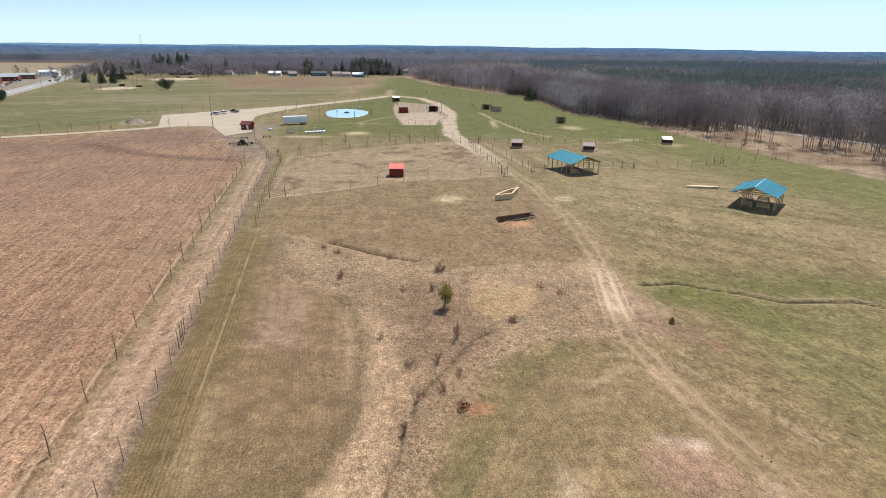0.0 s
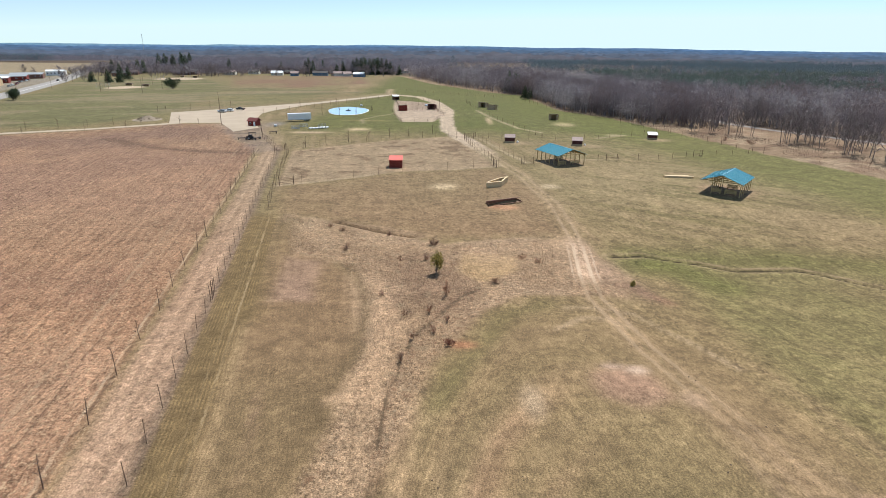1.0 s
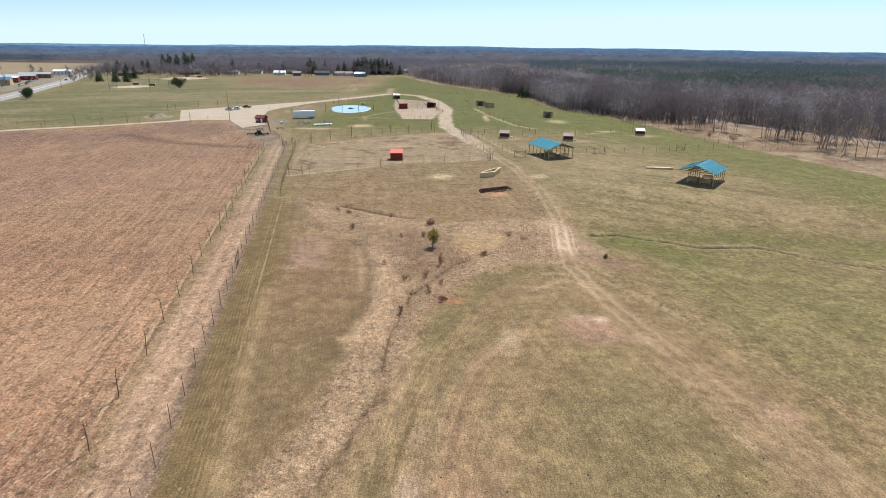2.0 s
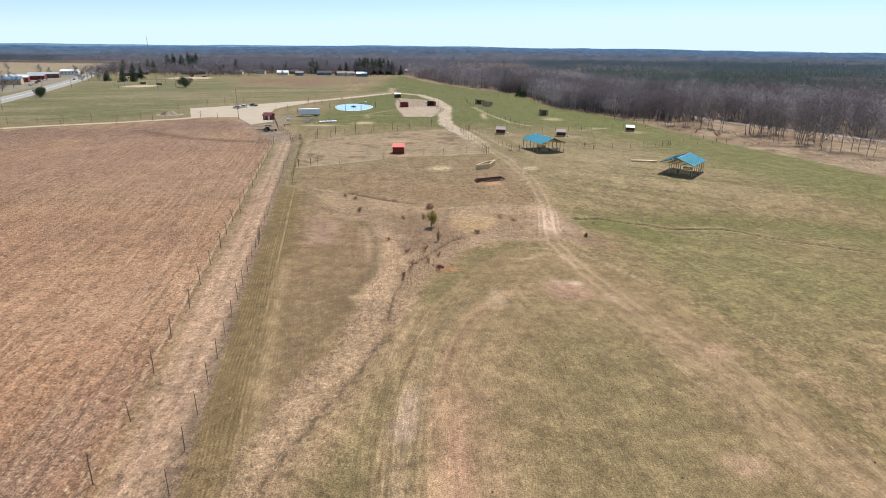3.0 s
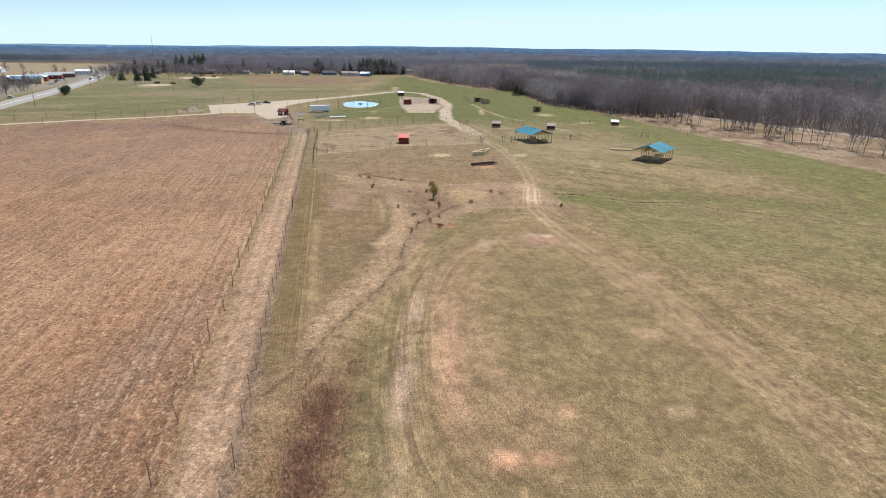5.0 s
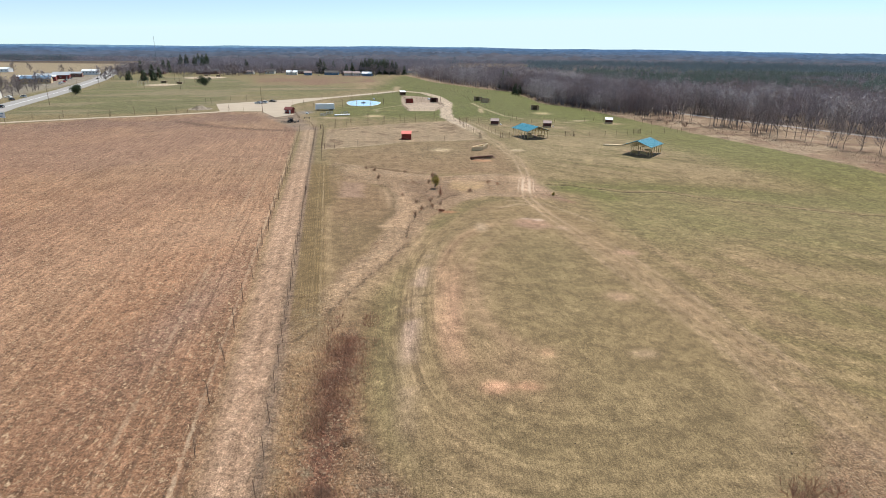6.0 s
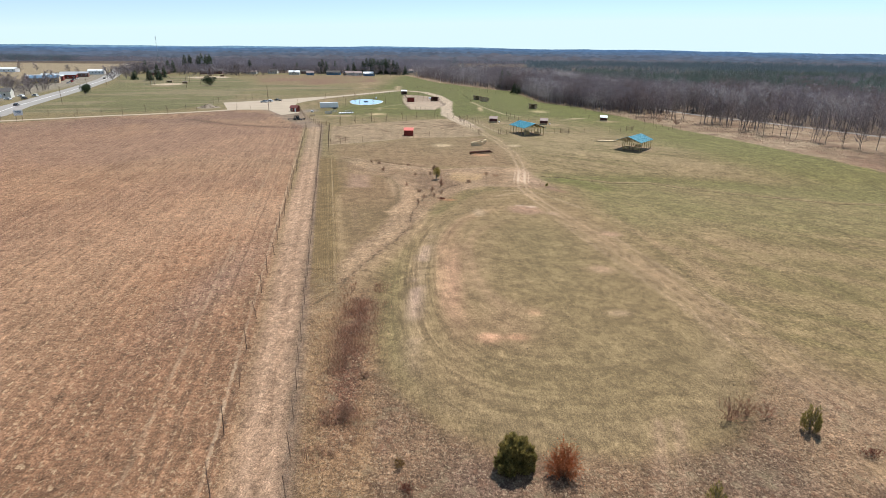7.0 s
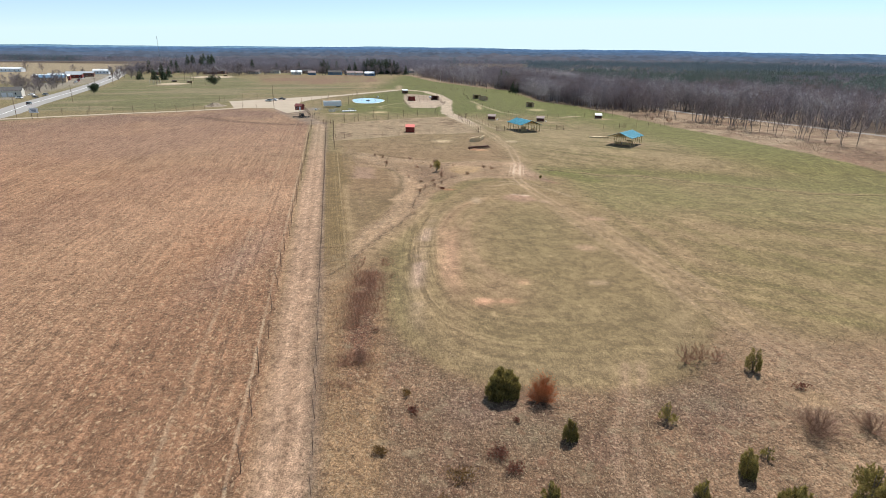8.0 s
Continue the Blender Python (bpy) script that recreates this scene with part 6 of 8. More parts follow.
pallet_rack(-60.0, 214.0, 15, 4)
pallet_rack(-58.5, 221.0, 20, 3)
pallet_rack(-51.0, 222.0, 30, 2)
tank(-70.5, 222.5, 60, "small pale trough by the netting fence", 0.4, 1.2)
tank(25.7, 187.6, 0, "white water tank beside the brown shed", 0.34, 0.7)
tank(48.5, 183.2, 10, "grey water tank beside the brown shed", 0.28, 0.6)
tank(-12.0, 317.0, 40, "pale feed trough in the back yard", 0.5, 2.2)
tank(-48.5, 312.0, 60, "white trough behind the pond", 0.5, 1.0)


# ---------------------------------------------------------------- poles, signs, mast
def pole(x, y, h, label="dark wooden utility pole", arm=True, deg=20, r=0.12):
    root = thing("utility_pole", label, "pole", turn_at(x, y, deg), "utility poles")
    part("shaft", tube(bmesh.new(), (0, 0, -0.5), (0, 0, h), r, r * 0.65, 8), POST, root)
    if arm:
        part("cross_arm", box(bmesh.new(), 0, 0, h - 0.6, 2.4, 0.12, 0.14), POST, root)
        for s in (-1, 0, 1):
            part("insulator", tube(bmesh.new(), (s * 1.0, 0, h - 0.53), (s * 1.0, 0, h - 0.3), 0.05, 0.04, 6), GALV, root)


pole(-95.0, 227.5, 13.0, "tall bare light pole beside the car park", False)
for x, y, h in ((-197.6, 171.4, 10), (-221, 248, 10), (-257, 330, 10), (-292, 412, 10), (-330, 495, 10)):
    pole(x, y, h, deg=30)
for x, y, h in ((-241.4, 388, 11), (-257, 424, 11), (-265, 490, 11), (-212.4, 388, 11), (-248.2, 473, 11), (-219, 430, 9)):
    pole(x, y, h, "tall dark floodlight pole at the ball field", False)

sg = thing("road_sign_board", "pale board sign on two posts by the drive", "sign", turn_at(-188.0, 170.0, 35))
for s in (-1, 1):
    part("post", box(bmesh.new(), s * 1.1, 0, 2.1, 0.18, 0.18, 4.4), POST, sg)
part("board", box(bmesh.new(), 0, -0.12, 3.6, 3.4, 0.12, 2.2), WHITE, sg)
for i in range(3):
    part("text_bar", box(bmesh.new(), 0, -0.19, 4.2 - 0.55 * i, 2.4 - 0.4 * i, 0.02, 0.22), STEEL_BLUE, sg)

ms = thing("radio_mast", "thin lattice radio mast far beyond the town", "mast", turn_at(-1047.0, 2000.0))
bm = bmesh.new()
for a in range(3):
    p, q = (0.9 * math.cos(a * 2.094), 0.9 * math.sin(a * 2.094)), (0.9 * math.cos((a + 1) * 2.094), 0.9 * math.sin((a + 1) * 2.094))
    tube(bm, (*p, 0), (*p, 66), 0.13, 0.13, 4)
    for k in range(22):
        tube(bm, (*p, 3 * k), (*q, 3 * k + 3), 0.1, 0.1, 3)
part("lattice", bm, GALV, ms)


# ---------------------------------------------------------------- town
gable_house("shop", -284, 283, 25, 13, 9, 4.0, 2.0, CREAM, SHINGLE, "pale gabled workshop beside the highway", "shop", "highway shops", ((-3, 2.6, 2.8, WHITE), (0.5, 2.6, 2.8, WHITE)), 2)
gable_house("shop", -289, 266, 25, 12, 9, 3.4, 1.8, CREAM, SHINGLE, "grey-roofed shop beside the highway", "shop", "highway shops", (), 4)
gable_house("shop", -362, 437, 28, 22, 14, 4.2, 2.2, TAN_BOARD, STEEL_BLUE, "long low building with a blue metal roof", "shop", "highway shops", (), 5)
gable_house("shop", -385, 470, 28, 30, 12, 4.0, 1.2, RED_WALL, WHITE_ROOF, "long red-fronted shop with a pale roof", "shop", "highway shops", ((4, 3, 2.6, WHITE),), 8)
gable_house("shop", -398, 510, 28, 30, 16, 3.6, 1.4, RED_WALL, GALV, "wide red-fronted shop with a silver roof", "shop", "highway shops", (), 6)
gable_house("shop", -405, 545, 28, 26, 16, 3.8, 1.4, BRICK, GALV, "silver-roofed store at the edge of town", "shop", "highway shops", (), 6)
gable_house("shop", -418, 606, 20, 17, 11, 4.2, 1.4, WHITE, WHITE_ROOF, "bright white store at the edge of town", "shop", "highway shops", (), 5)
gable_house("farmhouse", -552, 640, 5, 26, 10, 3.8, 1.6, WHITE, WHITE_ROOF, "long white barn in the hay field", "barn", "barns", (), 5)
gable_house("chapel", -301, 655, 12, 26, 14, 3.4, 2.4, BRICK, SHINGLE, "long brown brick hall with a dark roof", "hall", "town houses", (), 7)
gable_house("chapel_nave", -300, 652, 102, 11, 11, 3.2, 6.0, BRICK, SHINGLE, "steep A-shaped roof of the brown hall", "hall", "town houses", (), 2)
gable_house("house", -345, 600, 8, 16, 9, 3.2, 2.2, BRICK, SHINGLE, "low brown house at the edge of town")
for i, (hx, hy, deg, w, m_, r_, txt) in enumerate((
        (-198, 660, 8, 13, CREAM, WHITE_ROOF, "pale bungalow with a white roof"), (-191, 690, -4, 12, BRICK, SHINGLE, "brown house with a dark roof"),
        (-176, 652, 10, 9, STEEL_BLUE, GREY_ROOF, "small blue-grey outbuilding at the town's edge"), (-150, 668, 5, 17, STEEL_BLUE, SHINGLE, "blue house with a dark roof"),
        (-131, 672, -6, 12, BRICK, SHINGLE, "brown house under bare trees"), (-128, 660, 12, 10, CREAM, GREY_ROOF, "cream house with a grey roof"),
        (-102, 648, -3, 12, STEEL_BLUE, WHITE_ROOF, "white-roofed blue house behind the fields"), (-117, 656, 20, 9, CREAM, GREY_ROOF, "small pale house with a grey roof"),
        (-254, 664, 6, 13, CREAM, GREY_ROOF, "pale house with a grey roof"), (-233, 685, 4, 12, CREAM, SHINGLE, "cream house with a dark roof"),
        (-290, 705, 8, 22, CREAM, GREY_ROOF, "long pale building among trees"), (-356, 640, 14, 14, BRICK, GREY_ROOF, "brown house with a pale roof"),
        (-380, 690, 4, 20, CREAM, WHITE_ROOF, "long pale building with a white roof"), (-330, 760, 4, 18, CREAM, GREY_ROOF, "pale building behind the hall"),
        (-60, 760, 5, 12, CREAM, GREY_ROOF, "pale house half hidden by trees"), (-420, 760, 6, 18, CREAM, WHITE_ROOF, "white building beyond the conifers"))):
    gable_house("house", hx, hy, deg, w, 9, 3.0, 2.0, m_, r_, txt, wins=4)


def backstop(x, y, deg):
    root = thing("backstop", "grey netting backstop of a ball field", "backstop", turn_at(x, y, deg), "ball field backstops")
    for i in range(5):
        a = radians(-60 + 30 * i)
        part("post", tube(bmesh.new(), (6 * math.sin(a), -6 * math.cos(a), 0), (6 * math.sin(a), -6 * math.cos(a), 4), 0.06, 0.06, 6), GALV, root)
    bm = bmesh.new()
    for i in range(4):
        a, b = radians(-60 + 30 * i), radians(-30 + 30 * i)
        for k in range(12):
            tube(bm, (6 * math.sin(a), -6 * math.cos(a), 0.35 * k), (6 * math.sin(b), -6 * math.cos(b), 0.35 * k), 0.02, 0.02, 3, False)
    part("netting", bm, MESH_GREY, root)


backstop(-266, 430, 60)
backstop(-282, 552, 40)
for x, y in ((-243, 452), (-262, 462), (-262, 588), (-280, 598)):
    d_ = thing("dugout", "low tan dugout with grey roof beside the ball field", "dugout", turn_at(x, y, 15), "dugouts")
    part("back_wall", box(bmesh.new(), 0, 1.2, 0.8, 4.4, 0.15, 1.6), TAN_BOARD, d_)
    part("roof", box(bmesh.new(), 0, 0, 1.66, 4.8, 2.8, 0.12), GREY_ROOF, d_)
    for s in (-1, 1):
        part("end_wall", box(bmesh.new(), s * 2.2, 0, 0.8, 0.15, 2.3, 1.6), TAN_BOARD, d_)

# ---------------------------------------------------------------- trees
def sticks(segs, sides=3):
    """Tapered sticks from rows of (a, b, r0, r1), as arrays of verts and quads."""
    a = np.array([s[0] for s in segs], float)
    b = np.array([s[1] for s in segs], float)
    r0 = np.array([s[2] for s in segs])[:, None]
    r1 = np.array([s[3] for s in segs])[:, None]
    w = b - a
    w /= np.linalg.norm(w, axis=1)[:, None] + 1e-9
    h = np.where(np.abs(w[:, 2:3]) > 0.9, np.array([[1.0, 0, 0]]), np.array([[0, 0, 1.0]]))
    u = np.cross(w, h)
    u /= np.linalg.norm(u, axis=1)[:, None] + 1e-9
    v = np.cross(w, u)
    rings = []
    for p, r in ((a, r0), (b, r1)):
        for i in range(sides):
            t = 2 * math.pi * i / sides
            rings.append(p + r * (u * math.cos(t) + v * math.sin(t)))
    verts = np.stack(rings, 1).reshape(-1, 3)
    base = np.arange(len(segs))[:, None] * 2 * sides
    quads = [np.concatenate([base + i, base + (i + 1) % sides, base + sides + (i + 1) % sides, base + sides + i], 1) for i in range(sides)]
    return verts, np.concatenate(quads)


def bare_tree_segs(r, h, spread, limbs, subs, twigs, thick=1.0, low=0.3, wobble=0.012):
    """Trunk and limbs, and the twigs of the crown."""
    wood, fine = [], []
    p, pts = np.zeros(3), []
    n = 6
    for i in range(n + 1):
        pts.append(p.copy())
        p = p + np.array([r.gauss(0, wobble) * h, r.gauss(0, wobble) * h, h * 0.9 / n])
    rad = lambda f: thick * h * 0.012 * (1 - f) ** 0.8 + 0.02
    for i in range(n):
        wood.append((pts[i], pts[i + 1], rad(i / n), rad((i + 1) / n)))
    for k in range(limbs):
        f = low + (0.96 - low) * (k + r.random()) / limbs
        i = min(n - 1, int(f * n))
        a = pts[i] + (pts[i + 1] - pts[i]) * (f * n - i)
        ang, rise = r.uniform(0, 6.283), r.uniform(0.5, 1.1)
        long = spread * h * r.uniform(0.6, 1.1) * (1.15 - 0.75 * f)
        way = np.array([math.cos(ang), math.sin(ang), rise])
        b = a + way / np.linalg.norm(way) * long
        mid = (a + b) / 2 + np.array([0, 0, -0.06 * long])
        wood += [(a, mid, rad(f) * 0.6, rad(f) * 0.4), (mid, b, rad(f) * 0.4, 0.02)]
        for _ in range(subs):
            g = r.uniform(0.25, 1)
            c = (a + (mid - a) * 2 * g) if g < 0.5 else (mid + (b - mid) * (2 * g - 1))
            d = way / np.linalg.norm(way) + np.array([r.gauss(0, 0.55), r.gauss(0, 0.55), r.gauss(0.25, 0.35)])
            e = c + d / np.linalg.norm(d) * long * r.uniform(0.25, 0.5)
            fine.append((c, e, 0.045 * thick, 0.018))
            for _ in range(twigs):
                q = c + (e - c) * r.uniform(0.2, 1)
                t = d + np.array([r.gauss(0, 0.7), r.gauss(0, 0.7), r.gauss(0.2, 0.5)])
                fine.append((q, q + t / np.linalg.norm(t) * r.uniform(0.5, 1.3) * h * 0.075, 0.024 * thick, 0.008))
    return wood, fine


def tree_model(seed, h, spread, limbs, subs, twigs, name, label, category="tree", group="", thick=1.0, low=0.3, bark=None, twig=None):
    r = random.Random(seed)
    wood, fine = bare_tree_segs(r, h, spread, limbs, subs, twigs, thick, low, 0.006 if name == "sapling" else 0.013)
    root = thing(name, label, category, None, group)
    link_mesh("trunk", *sticks(wood, 5), bark or BARK, root)
    link_mesh("crown", *sticks(fine, 3), twig or TWIG, root)
    return root


def plant(model, x, y, s=1.0, turn=None, lean=0.0):
    m_ = pose(x, y, gz(x, y) - 0.1, rnd.gauss(0, lean), rnd.gauss(0, lean), rnd.uniform(0, 360) if turn is None else turn)
    ob = copy_thing(model, m_)
    ob.scale = (s, s, s * rnd.uniform(0.92, 1.08))
    return ob


def first_at(model, x, y, s=1.0):
    model.matrix_basis = pose(x, y, gz(x, y) - 0.1, 0, 0, rnd.uniform(0, 360)) @ Matrix.Scale(s, 4)


def spread_out(models, spots, lean=1.5):
    used = set()
    for i, (x, y, s) in enumerate(spots):
        k = (i * 7 + i // 3) % len(models)
        if k not in used:
            used.add(k)
            first_at(models[k], x, y, s)
        else:
            plant(models[k], x, y, s, None, lean)


# the saplings along the stubble field and in the pond paddock
young = [tree_model(100 + i, 3.4, 0.15, 6, 2, 2, "sapling", "slim bare sapling planted beside the stubble field", group="planted saplings", thick=0.75, low=0.35, bark=SAPLING, twig=SAPLING) for i in range(5)]
spots = [(SAPLING_ROW(y) + rnd.uniform(-0.25, 0.25), y, rnd.uniform(0.8, 1.12)) for y in (*np.arange(-61.0, -20, 7.26), *np.arange(-17.2, 34, 7.55), *np.arange(35.9, 160, 7.3))]
spread_out(young, spots, 2.5)
young2 = [tree_model(130 + i, 4.6, 0.22, 9, 2, 2, "sapling", "slim bare sapling in the mown paddock", group="paddock saplings", thick=1.4, low=0.3, bark=SAPLING, twig=SAPLING) for i in range(3)]
spread_out(young2, [(-45.4, 171, 0.95), (-40, 177.5, 0.9), (-33.7, 184.5, 1.05), (-26.7, 186, 1.0), (-20.1, 193, 0.9), (-13.8, 200, 0.8), (-60, 263, 1.1), (-51.5, 262, 1.1), (-43.8, 263, 1.1), (-37.8, 277, 1.0),
                    (-5, 206, 0.9), (-74, 252, 0.8), (-80, 300, 1.0), (-64, 318, 1.0), (-30, 330, 0.9)])
young3 = [tree_model(150 + i, 4.2, 0.24, 8, 2, 2, "sapling", "slim bare sapling beside the gravel drive", group="drive saplings", thick=0.95, low=0.3, bark=SAPLING, twig=SAPLING) for i in range(3)]
spread_out(young3, [(-186, 186, 0.9), (-176, 192, 1.0), (-168, 198, 0.8), (-160, 202, 1.05), (-151.5, 208, 1.05), (-143, 213, 0.9), (-136, 219, 1.0), (-128, 225, 0.9), (-171, 182, 0.7), (-155, 193, 0.8), (-138, 203, 0.9),
                    (-127, 212, 0.8), (-112, 226, 1.0), (-105, 228, 0.7), (-139, 262, 1.0), (-140, 272, 0.9), (-133, 284, 1.0), (-126, 292, 1.0), (-118, 300, 0.9)])

# the edge of the bare woods, tree by tree
woods_edge = [tree_model(200 + i, rnd.uniform(13.0, 16.5), rnd.uniform(0.27, 0.36), 15, 6, 5, "bare_tree", "tall leafless grey tree at the edge of the woods", group="edge of the bare woods", thick=0.62, low=rnd.uniform(0.1, 0.24)) for i in range(8)]
spots = []
clumps = (((66.0, 288.0), (80.0, 252.0), 5.0, 20), ((78.0, 256.0), (92.0, 226.0), 4.0, 28), ((101.0, 224.0), (109.5, 220.0), 1.8, 9), ((113.0, 216.0), (120.0, 211.0), 2.0, 8), ((126.0, 206.0), (133.0, 170.0), 3.5, 24), ((134.0, 204.0), (146.0, 176.0), 4.5, 22),
          ((131.0, 172.0), (150.0, 120.0), 5.0, 20), ((40.0, 440.0), (62.0, 330.0), 6.0, 16))
for (ax, ay), (bx, by), wide_, count in clumps:
    while count:
        k = rnd.random()
        x, y = ax + (bx - ax) * k + rnd.gauss(0, wide_ * 0.6), ay + (by - ay) * k + rnd.gauss(0, wide_ * 0.6)
        count -= 1
        if near_line(np.array([x]), np.array([y]), TRAIL_LINE)[0] > 3.5 and x > edge_x(y) + 1.5:
            spots.append((x, y, rnd.uniform(0.6, 1.08)))
while len(spots) < 205:
    y = rnd.uniform(110, 330)
    x = float(trail_x(y)) + rnd.uniform(4.5, 16)
    spots.append((x, y, rnd.uniform(0.7, 1.1)))
spread_out(woods_edge, spots)

# trees of the town, singly
town_tree = [tree_model(240 + i, 13.0, 0.38, 14, 7, 6, "bare_tree", "broad leafless tree among the houses", group="town trees", thick=2.6, low=0.16) for i in range(4)]
spots = []
while len(spots) < 46:
    x, y = rnd.choice(((rnd.uniform(-410, -60), rnd.uniform(635, 700)), (rnd.uniform(-400, -250), rnd.uniform(600, 700)), (rnd.uniform(-330, -240), rnd.uniform(610, 660))))
    if abs(x + 300) < 22 and -60 < y - 652 < 12:
        continue
    spots.append((x, y, rnd.uniform(0.6, 1.15)))
spread_out(town_tree, spots)
broad_tree = [tree_model(250 + i, 12.0, 0.42, 18, 8, 6, "bare_tree", "broad twiggy leafless tree near the highway", group="highway trees", thick=1.5, low=0.12) for i in range(3)]
spots = [(-281, 300, 0.8), (-297, 312, 0.9), (-305, 335, 1.0), (-312, 346, 0.95), (-298, 342, 0.85), (-309, 352, 1.0), (-326, 342, 1.05), (-336, 362, 1.0), (-318, 372, 0.9), (-341, 330, 1.0), (-350, 352, 1.05), (-300, 322, 0.8), (-315, 330, 0.9), (-331, 372, 0.9), (-372, 640, 1.3), (-364, 648, 1.25), (-331, 512, 0.95), (-330, 486, 0.85), (-333, 492, 0.7), (-355, 520, 1.1), (-348, 530, 0.9), (-362, 545, 1.0), (-335, 520, 0.9), (-322, 505, 0.8), (-290, 318, 0.9), (-299, 330, 1.0), (-310, 322, 1.0), (-316, 340, 0.95), (-303, 352, 0.9), (-292, 304, 0.8), (-322, 330, 1.0), (-330, 352, 0.9), (-322, 300, 0.9), (-335, 318, 1.0), (-345, 340, 0.9), (-318, 312, 0.9), (-308, 362, 1.1),
          (-327, 398, 1.15), (-535, 640, 1.2), (-520, 648, 1.0), (-448, 600, 1.0), (-430, 590, 0.8), (-266, 640, 0.9), (-222, 640, 0.8)]
spread_out(broad_tree, spots)


def needle_tree(seed, h, w, tiers, name, label, group, mat_=None, low=0.08):
    """Evergreen: whorls of drooping sprays round a straight trunk."""
    r = random.Random(seed)
    root = thing(name, label, "tree", None, group)
    link_mesh("trunk", *sticks([((0, 0, 0), (0, 0, h * 0.5), 0.02 * h, 0.012 * h), ((0, 0, h * 0.5), (0, 0, h * 0.97), 0.012 * h, 0.02)], 6), BARK, root)
    v, f = [], []
    for k in range(tiers):
        t = low + (0.98 - low) * k / tiers
        reach = w / 2 * (1 - t) ** 0.75 * r.uniform(0.75, 1.15) + 0.15
        for j in range(int(9 + 9 * (1 - t))):
            a = r.uniform(0, 6.283)
            q = reach * r.uniform(0.65, 1.1)
            z = h * (t + r.uniform(-0.02, 0.03))
            tip = np.array([q * math.cos(a), q * math.sin(a), z - 0.22 * q * r.uniform(0.2, 1.2)])
            root_p = np.array([0.12 * q * math.cos(a), 0.12 * q * math.sin(a), z + 0.1 * q])
            side = np.array([-math.sin(a), math.cos(a), 0]) * q * r.uniform(0.2, 0.34)
            for m in range(3):
                c = root_p + (tip - root_p) * r.uniform(0.3, 0.95)
                e = c + side * r.uniform(-1, 1) + (tip - root_p) * r.uniform(0.1, 0.35) + np.array([0, 0, r.uniform(-0.05, 0.04) * h * 0.3])
                n0 = len(v)
                up = np.array([0, 0, 0.03 * h * r.uniform(0.5, 1.2)])
                v += [c, e - up * 0.5, (c + e) / 2 + up + side * 0.3]
                f.append((n0, n0 + 1, n0 + 2))
            n0 = len(v)
            v += [root_p + side * 0.4, tip, root_p - side * 0.4]
            f.append((n0, n0 + 1, n0 + 2))
    link_mesh("crown", v, f, mat_ or PINE, root)
    return root


spruce = [needle_tree(300 + i, 14.0, 8.8, 26, "conifer", "tall dark green conifer in the town", "town conifers") for i in range(3)]
spread_out(spruce, [(-430, 926, 1.6), (-418, 931, 1.55), (-440, 900, 1.2), (-395, 880, 1.3), (-313, 497, 0.72), (-318, 502, 0.6), (-295, 492, 0.75), (-299, 496, 0.85), (-290, 497, 0.7), (-286, 494, 0.6), (-313, 541, 1.1), (-308, 546, 0.9), (-380, 645, 1.15), (-361, 664, 1.2), (-355, 666, 1.25),
                    (-375, 744, 1.5), (-369, 746, 1.5), (-344, 717, 1.55), (-336, 722, 1.3), (-330, 720, 1.5), (-348, 752, 1.6), (-270, 705, 1.2), (-180, 720, 1.1), (-160, 730, 1.2), (-118, 706, 1.3), (-112, 699, 1.45), (-107, 702, 1.5), (-102, 700, 1.45), (-97, 703, 1.5), (-92, 701, 1.5), (-87, 704, 1.45), (-82, 703, 1.4), (-77, 706, 1.35), (-72, 702, 1.2), (-105, 712, 1.5), (-90, 714, 1.5),
                    (-135, 690, 1.0), (-128, 694, 1.1), (-166, 700, 1.2), (-172, 704, 1.3), (-240, 715, 1.0), (-210, 720, 1.1), (-60, 690, 0.9),
                    (46, 435, 1.1), (52, 445, 1.0), (53, 431, 1.05), (49, 440, 0.9), (51, 373, 0.72), (55, 378, 0.6)], 0.8)
# ---------------------------------------------------------------- woods that nobody could count
def tiled(base_v, base_f, spots):
    """One mesh out of many copies: spots are rows of x, y, z, scale across, scale up, turn."""
    s = np.asarray(spots, float)
    c, n = np.cos(s[:, 5]), np.sin(s[:, 5])
    x = (base_v[None, :, 0] * c[:, None] - base_v[None, :, 1] * n[:, None]) * s[:, 3:4] + s[:, 0:1]
    y = (base_v[None, :, 0] * n[:, None] + base_v[None, :, 1] * c[:, None]) * s[:, 3:4] + s[:, 1:2]
    z = base_v[None, :, 2] * s[:, 4:5] + s[:, 2:3]
    f = base_f[None] + (np.arange(len(s)) * len(base_v))[:, None, None]
    return np.stack([x, y, z], -1).reshape(-1, 3), f.reshape(-1, base_f.shape[1])


